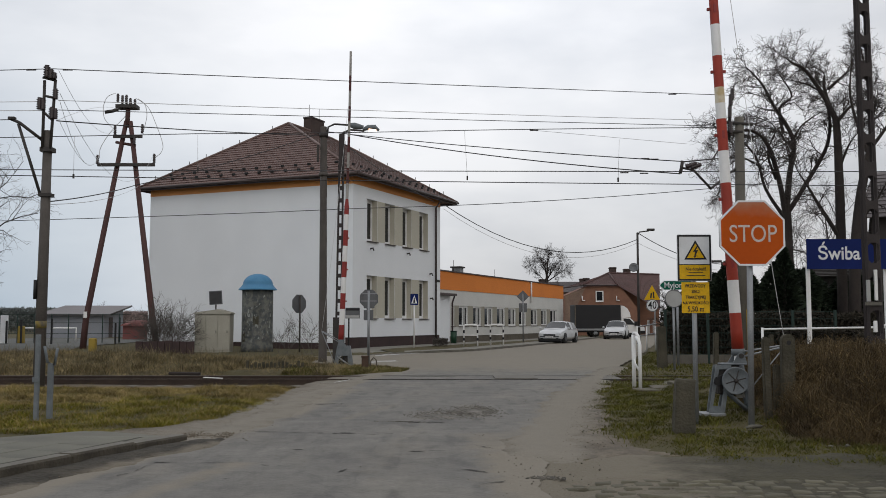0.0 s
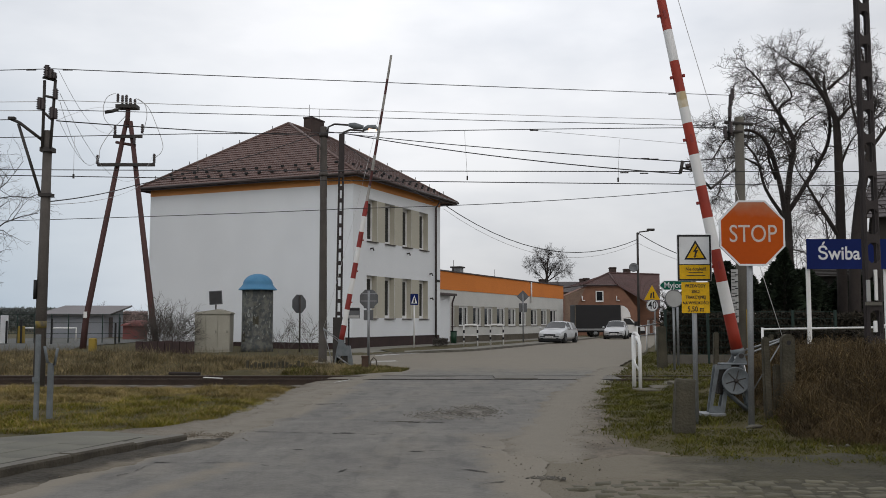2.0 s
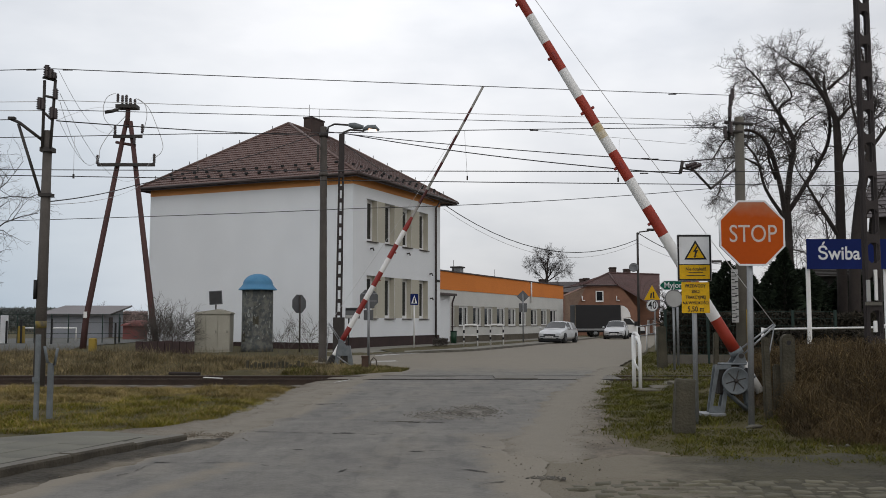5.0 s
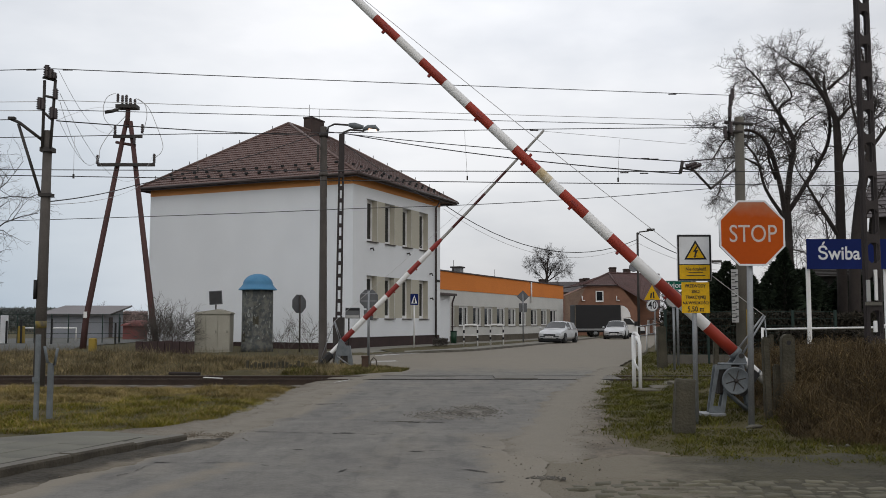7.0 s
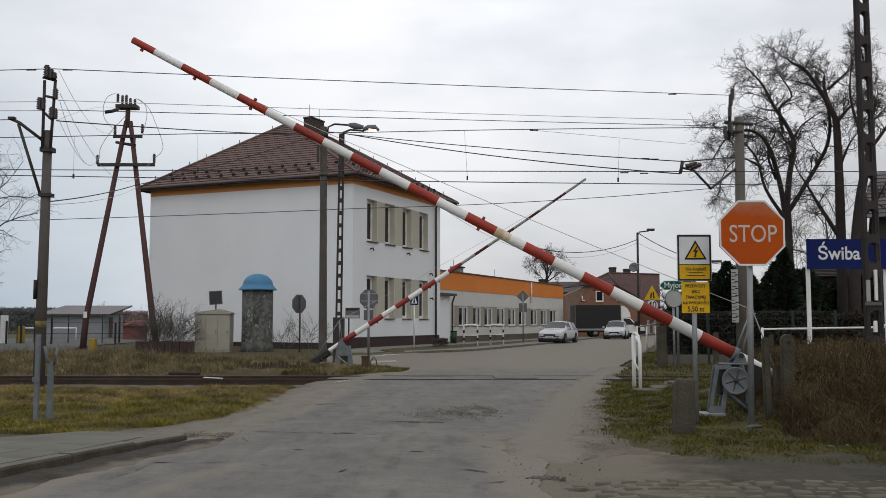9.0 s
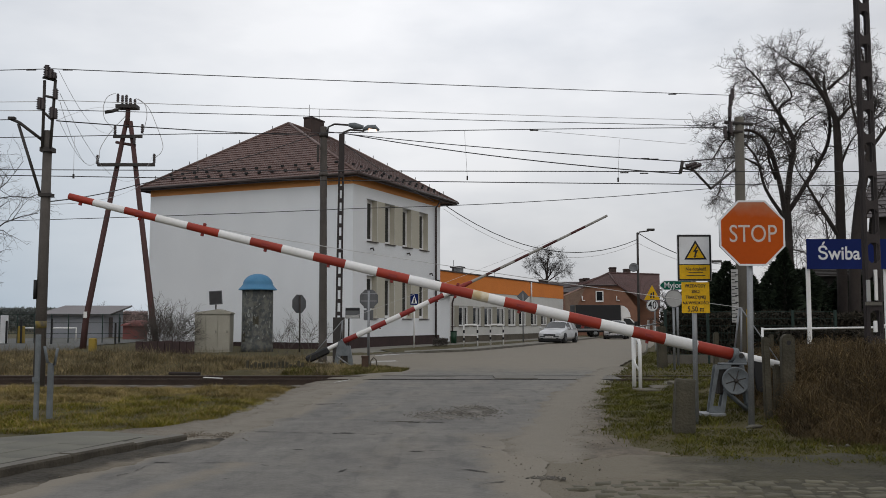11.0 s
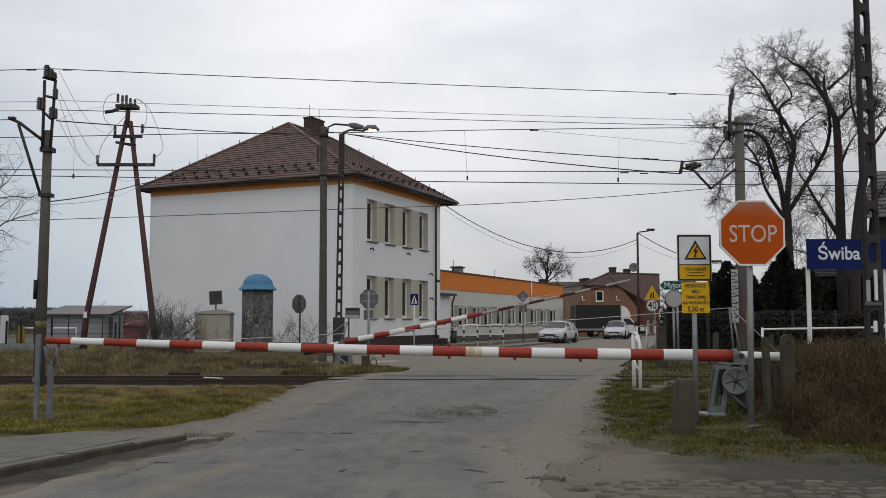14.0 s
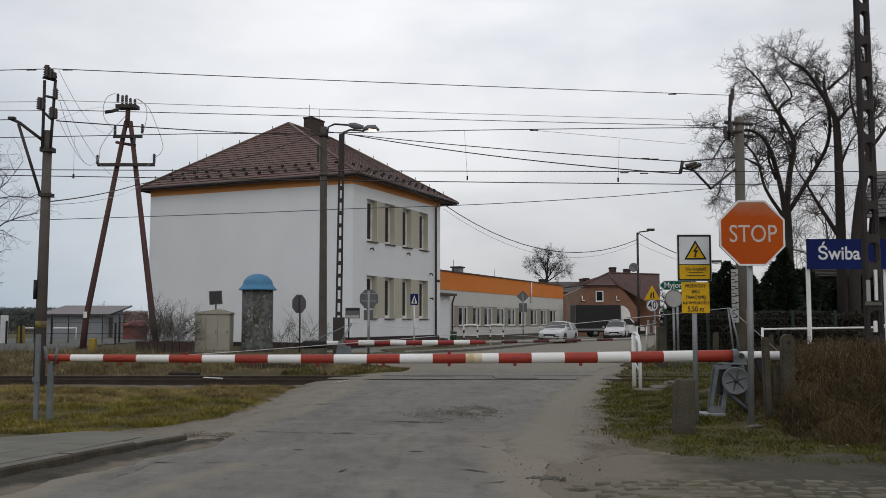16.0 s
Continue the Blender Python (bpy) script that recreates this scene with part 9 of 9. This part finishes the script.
def hedge(m, length, height, depth, seed, material, label, count, leaf=1.0):
    """A clipped dense hedge of small leaves and twigs."""
    random.seed(seed)
    verts, faces = [], []
    for k in range(count):
        c = Vector((random.uniform(0, length), random.uniform(0, depth), 0))
        c.z = (height + 0.14 * noise.noise(Vector((c.x * 0.9, seed, 0)))) * (random.random() ** 0.6)
        d = Vector((random.gauss(0, 1), random.gauss(0, 1), random.gauss(0.4, 1))).normalized() * random.uniform(0.08, 0.2) * leaf
        s = d.cross(Vector((random.gauss(0, 1), random.gauss(0, 1), 1))).normalized() * 0.035 * leaf
        i = len(verts)
        verts += [c - s, c + s, c + d]
        faces.append((i, i + 1, i + 2))
    t = pydata("hedge", verts, faces, material)
    t.matrix_basis = m
    tagged(t, label, "hedge", kind="stuff")


hedge(pose(7.607, 32, 0), 8.339, 1.709, 0.9, 3, M_DIMHEDGE, "dark dense hedge behind the railway fence", 16000)
hedge(pose(-56.016, 110, 0), 10, 2.992, 3, 9, M_HAZYSHRUB, "hazy far shrubs beyond the yard", 12000, 2.0)
hedge(pose(-42.0, 120, 0), 4.4, 2.7, 2.5, 19, M_FARBROWN, "dim brown leafless shrubs beyond the sheds", 4500, 2.0)
hedge(pose(10.035, 27, 0), 3.109, 1.156, 1.2, 5, M_DIMHEDGE, "brown leafless hedge beside the platform", 6000)


hedge(pose(-0.543, 50, 0.1), 0.788, 0.38, 0.6, 15, M_BUSH, "low brown leafless bush on the grass strip", 1500, 0.6)


def blades(name, count, spot, size, material, label, lean=0.4, width=0.006, seed=1):
    """Grass as single bent blades; spot(k) gives a foot (x, y, z, height factor) or None."""
    random.seed(seed)
    verts, faces = [], []
    for k in range(count):
        s = spot(k)
        if s is None:
            continue
        x, y, z, g = s
        h = size * g * random.uniform(0.5, 1.2)
        a = random.uniform(0, 2 * math.pi)
        w = width * random.uniform(0.6, 1.3)
        dx, dy = w * math.cos(a), w * math.sin(a)
        lx, ly = random.gauss(0, lean) * h, random.gauss(0, lean) * h
        i = len(verts)
        verts += [(x - dx, y - dy, z), (x + dx, y + dy, z), (x + lx * 0.4 - dx * 0.8, y + ly * 0.4 - dy * 0.8, z + h * 0.6), (x + lx * 0.4 + dx * 0.8, y + ly * 0.4 + dy * 0.8, z + h * 0.6), (x + lx, y + ly, z + h)]
        faces += [(i, i + 1, i + 3, i + 2), (i + 2, i + 3, i + 4)]
    ob = pydata(name, verts, faces, material)
    tagged(ob, label, "grass", kind="stuff")
    return ob


def grass():
    def left(dry):
        def spot(k):
            y = random.uniform(11.4, 20.7)
            x = -2.5 - (random.random() ** 1.3) * (y * 0.52 - 1.5)
            lim = float(np.interp(y, GRASSL_Y, GRASSL_X)) - 0.12 + 0.2 * noise.noise(Vector((y * 2, 1, 0)))
            if x > lim or (y < 11.5 + 0.2 * (-4.2 - x) and x < -4.2 and y < 11.6):
                return None
            p = 0.9 * noise.noise(Vector((x * 0.35, y * 0.6, 5))) + (y - 16.8) * 0.13 + 0.25 * ramp(-9, -4.5, x) * ramp(15, 18, y)
            if (p > 0) != dry and random.random() < 0.8:
                return None
            c = 0.40 + 1.1 * max(noise.noise(Vector((x * 2.2, y * 1.6, 9))) + 0.3, 0)
            return (x, y, ground_z(x, y) - 0.01, c * (1 - 0.5 * ramp(19.4, 20.6, y)))
        return spot
    blades("grass", 95000, left(False), 0.070, M_BLADELIGHT, "short dull green winter grass on the verge", 0.9, 0.0036, 1)
    blades("dry_grass", 90000, left(True), 0.10, M_DRYGRASS, "straw-coloured dry grass along the track", 0.9, 0.0036, 2)

    def right(k):
        y = random.uniform(8.45, 21.5)
        near = float(np.interp(y, GRASS_Y, GRASS_X)) - 0.4
        x = near + (random.random() ** 1.1) * 6.0
        if x > y * 0.5 + 0.5:
            return None
        inner = x - float(np.interp(y + random.gauss(0, 0.09) + 0.22 * noise.noise(Vector((x * 1.3, 4, 1))), GRASS_Y, GRASS_X)) + 0.15 * noise.noise(Vector((y * 2.5, x, 1))) + random.gauss(0, 0.05)
        if inner < 0:
            return None
        if random.random() > min(0.10 + 1.4 * inner, 0.90) + 0.9 * noise.noise(Vector((x * 1.1, y * 1.1, 6))) + 0.5 * noise.noise(Vector((x * 3.1, y * 3.1, 2))):
            return None
        c = 0.35 + 1.5 * max(noise.noise(Vector((x * 2.6, y * 1.9, 2))) + 0.25, 0) + 0.5 * max(noise.noise(Vector((x * 6, y * 5, 3))), 0)
        return (x, y, ground_z(x, y) - 0.01, c)
    blades("grass", 20000, right, 0.065, M_TURFTUFT, "tufts of yellowish grass beside the barrier", 0.9, 0.005, 33)
    blades("grass", 95000, right, 0.060, M_BLADE, "short muddy green grass beside the barrier", 0.9, 0.005, 3)

    def weeds(k):
        y = random.uniform(25.6, 36)
        x = -2.9 - random.random() * 16
        if y > 29.5 and x > -4.6:
            return None
        low = 0.35 if -6.1 < x < -3.6 and y < 27.75 else 1.0
        return (x, y, ground_z(x, y) - 0.02, low * (0.5 + 1.1 * max(noise.noise(Vector((x * 0.7, y * 0.7, 2))) + 0.35, 0)))
    blades("dry_weeds", 60000, weeds, 0.19, M_STRAW, "tall brown dry weeds behind the track", 0.7, 0.007, 4)
    blades("dry_weeds", 24000, weeds, 0.23, M_WEED, "dark withered weed stalks behind the track", 0.7, 0.007, 14)

    blades("dry_weeds", 3500, weeds, 0.42, M_WEED, "tall withered stalks standing behind the track", 0.35, 0.008, 24)

    def islet(k):
        y = random.uniform(25.8, 29.5)
        x = random.uniform(-4.5, float(np.interp(y, [25.8, 27, 28.5, 29.5], [-1.8, -1.15, -1.05, -2.3])))
        return (x, y, ground_z(x, y) - 0.02, 0.8)
    blades("grass", 14000, islet, 0.12, M_TURFTUFT, "dull olive grass round the foot of the far barrier", 0.8, 0.007, 5)
    blades("dry_grass", 3500, islet, 0.16, M_STRAW, "dry stalks round the foot of the far barrier", 0.7, 0.007, 15)

    def farright(k):
        y = random.uniform(21.3, 44)
        x = right_edge(y) + 0.2 + random.random() * 6
        return (x, y, ground_z(x, y) - 0.02, 0.8)
    blades("grass", 16000, farright, 0.11, M_TURFTUFT, "rough green grass across the track", 0.7, 0.012, 6)


grass()


def thicket():
    """A tangle of withered stems over the bank by the platform."""
    def crest(x, y):
        edge = max(4.47 - 0.25 * (13 - y), 4.2) if y < 13 else 4.50 + 0.03 * (13 - y) ** 2
        k = ramp(edge, edge + 0.45, x) * ramp(9.9, 12.4, y + 0.42 * (x - 5)) * (1 - ramp(17, 19, y))
        return k * (0.44 + 0.16 * noise.noise(Vector((x * 0.9, y * 0.9, 4))) + 0.1 * noise.noise(Vector((x * 3, y * 3, 1))))
    xs, ys = steps((3.9, 12, 0.2)), steps((8.3, 19, 0.2))
    bm = sheet(xs, ys, lambda x, y: ground_z(x, y) - 0.09 + crest(x, y))
    mesh_thing("thicket_bank", bm, M_BRAMBLE, "bank smothered in matted withered growth", "bank", kind="structure")
    random.seed(77)
    runs = []
    for k in range(11000):
        x, y = random.uniform(4.1, 9.5), random.uniform(8.9, 17.0)
        c = crest(x, y)
        if c < 0.04 or x > y * 0.52 + 0.6:
            continue
        z = ground_z(x, y) - 0.05 + c
        h = random.uniform(0.08, 0.34) * (0.5 + c)
        a = random.gauss(-math.pi / 2, 0.8)
        out = random.uniform(0.15, 0.75)
        d = Vector((math.cos(a), math.sin(a), 0)) * out
        p0 = Vector((x, y, z))
        runs.append(([p0, p0 + d * 0.35 + Vector((0, 0, h)), p0 + d * 0.75 + Vector((0, 0, h * 0.7)), p0 + d + Vector((0, 0, -h * random.uniform(0.8, 3.2)))], [0.0026, 0.0026, 0.002, 0.001], 3))
    v, f = branch_mesh(runs)
    ob = pydata("thicket", v, f, M_BRAMBLE)
    tagged(ob, "tangle of withered brown stems over the bank", "thicket", kind="stuff")

    def wisp(k):
        x, y = random.uniform(4.1, 9.5), random.uniform(8.9, 17.0)
        c = crest(x, y)
        if c < 0.03 or x > y * 0.52 + 0.6:
            return None
        return (x, y, ground_z(x, y) - 0.11 + c, 0.5 + c + 0.6 * noise.noise(Vector((x * 2.5, y * 2.5, 8))))
    blades("thicket", 90000, wisp, 0.19, M_BRAMBLE, "matted withered stalks over the bank", 0.9, 0.006, 51)
    blades("thicket", 7000, wisp, 0.20, M_DRYGRASS, "straw-coloured stalks in the withered thicket", 0.9, 0.004, 52)


thicket()


# ---- the booms come down ----
NEAR_ROWS = [(0.0, 87.7), (0.5, 85.8), (1.0, 83.8), (1.5, 81.6), (2.5, 76.85), (3.5, 70.4), (4.2, 65.4), (6.3, 49.6), (7.0, 43.65), (8.0, 35.5), (9.0, 27.7), (11.3, 11.25),
             (11.9, 6.98), (12.5, 2.98), (12.8, 1.08), (13.0, 0.48), (13.3, 0.48), (13.6, 0.78), (14.0, 1.28), (14.5, 1.58), (15.0, 1.43), (15.5, 0.78), (16.0, -0.17)]
FAR_ROWS = [(0.0, 88.5), (1.5, 83.6), (2.5, 77.2), (3.5, 71.6), (4.2, 66.5), (6.3, 52.4), (7.0, 46.4), (8.0, 38.9), (9.0, 33.8), (11.3, 24.5), (11.9, 22.8), (12.5, 21.3),
            (13.0, 19.6), (13.6, 15.8), (14.0, 12.2), (14.5, 7.4), (15.0, 2.6), (15.3, -0.2), (15.5, -1.1), (15.7, -0.7), (16.0, 0.8)]


def motions():
    walk(near_boom, [(t, pose(0, 0, NEAR_PIVOT, 0, a, 0)) for t, a in NEAR_ROWS])
    walk(far_boom, [(t, pose(0, 0, FAR_PIVOT, 0, -a, 0)) for t, a in FAR_ROWS])


motions()
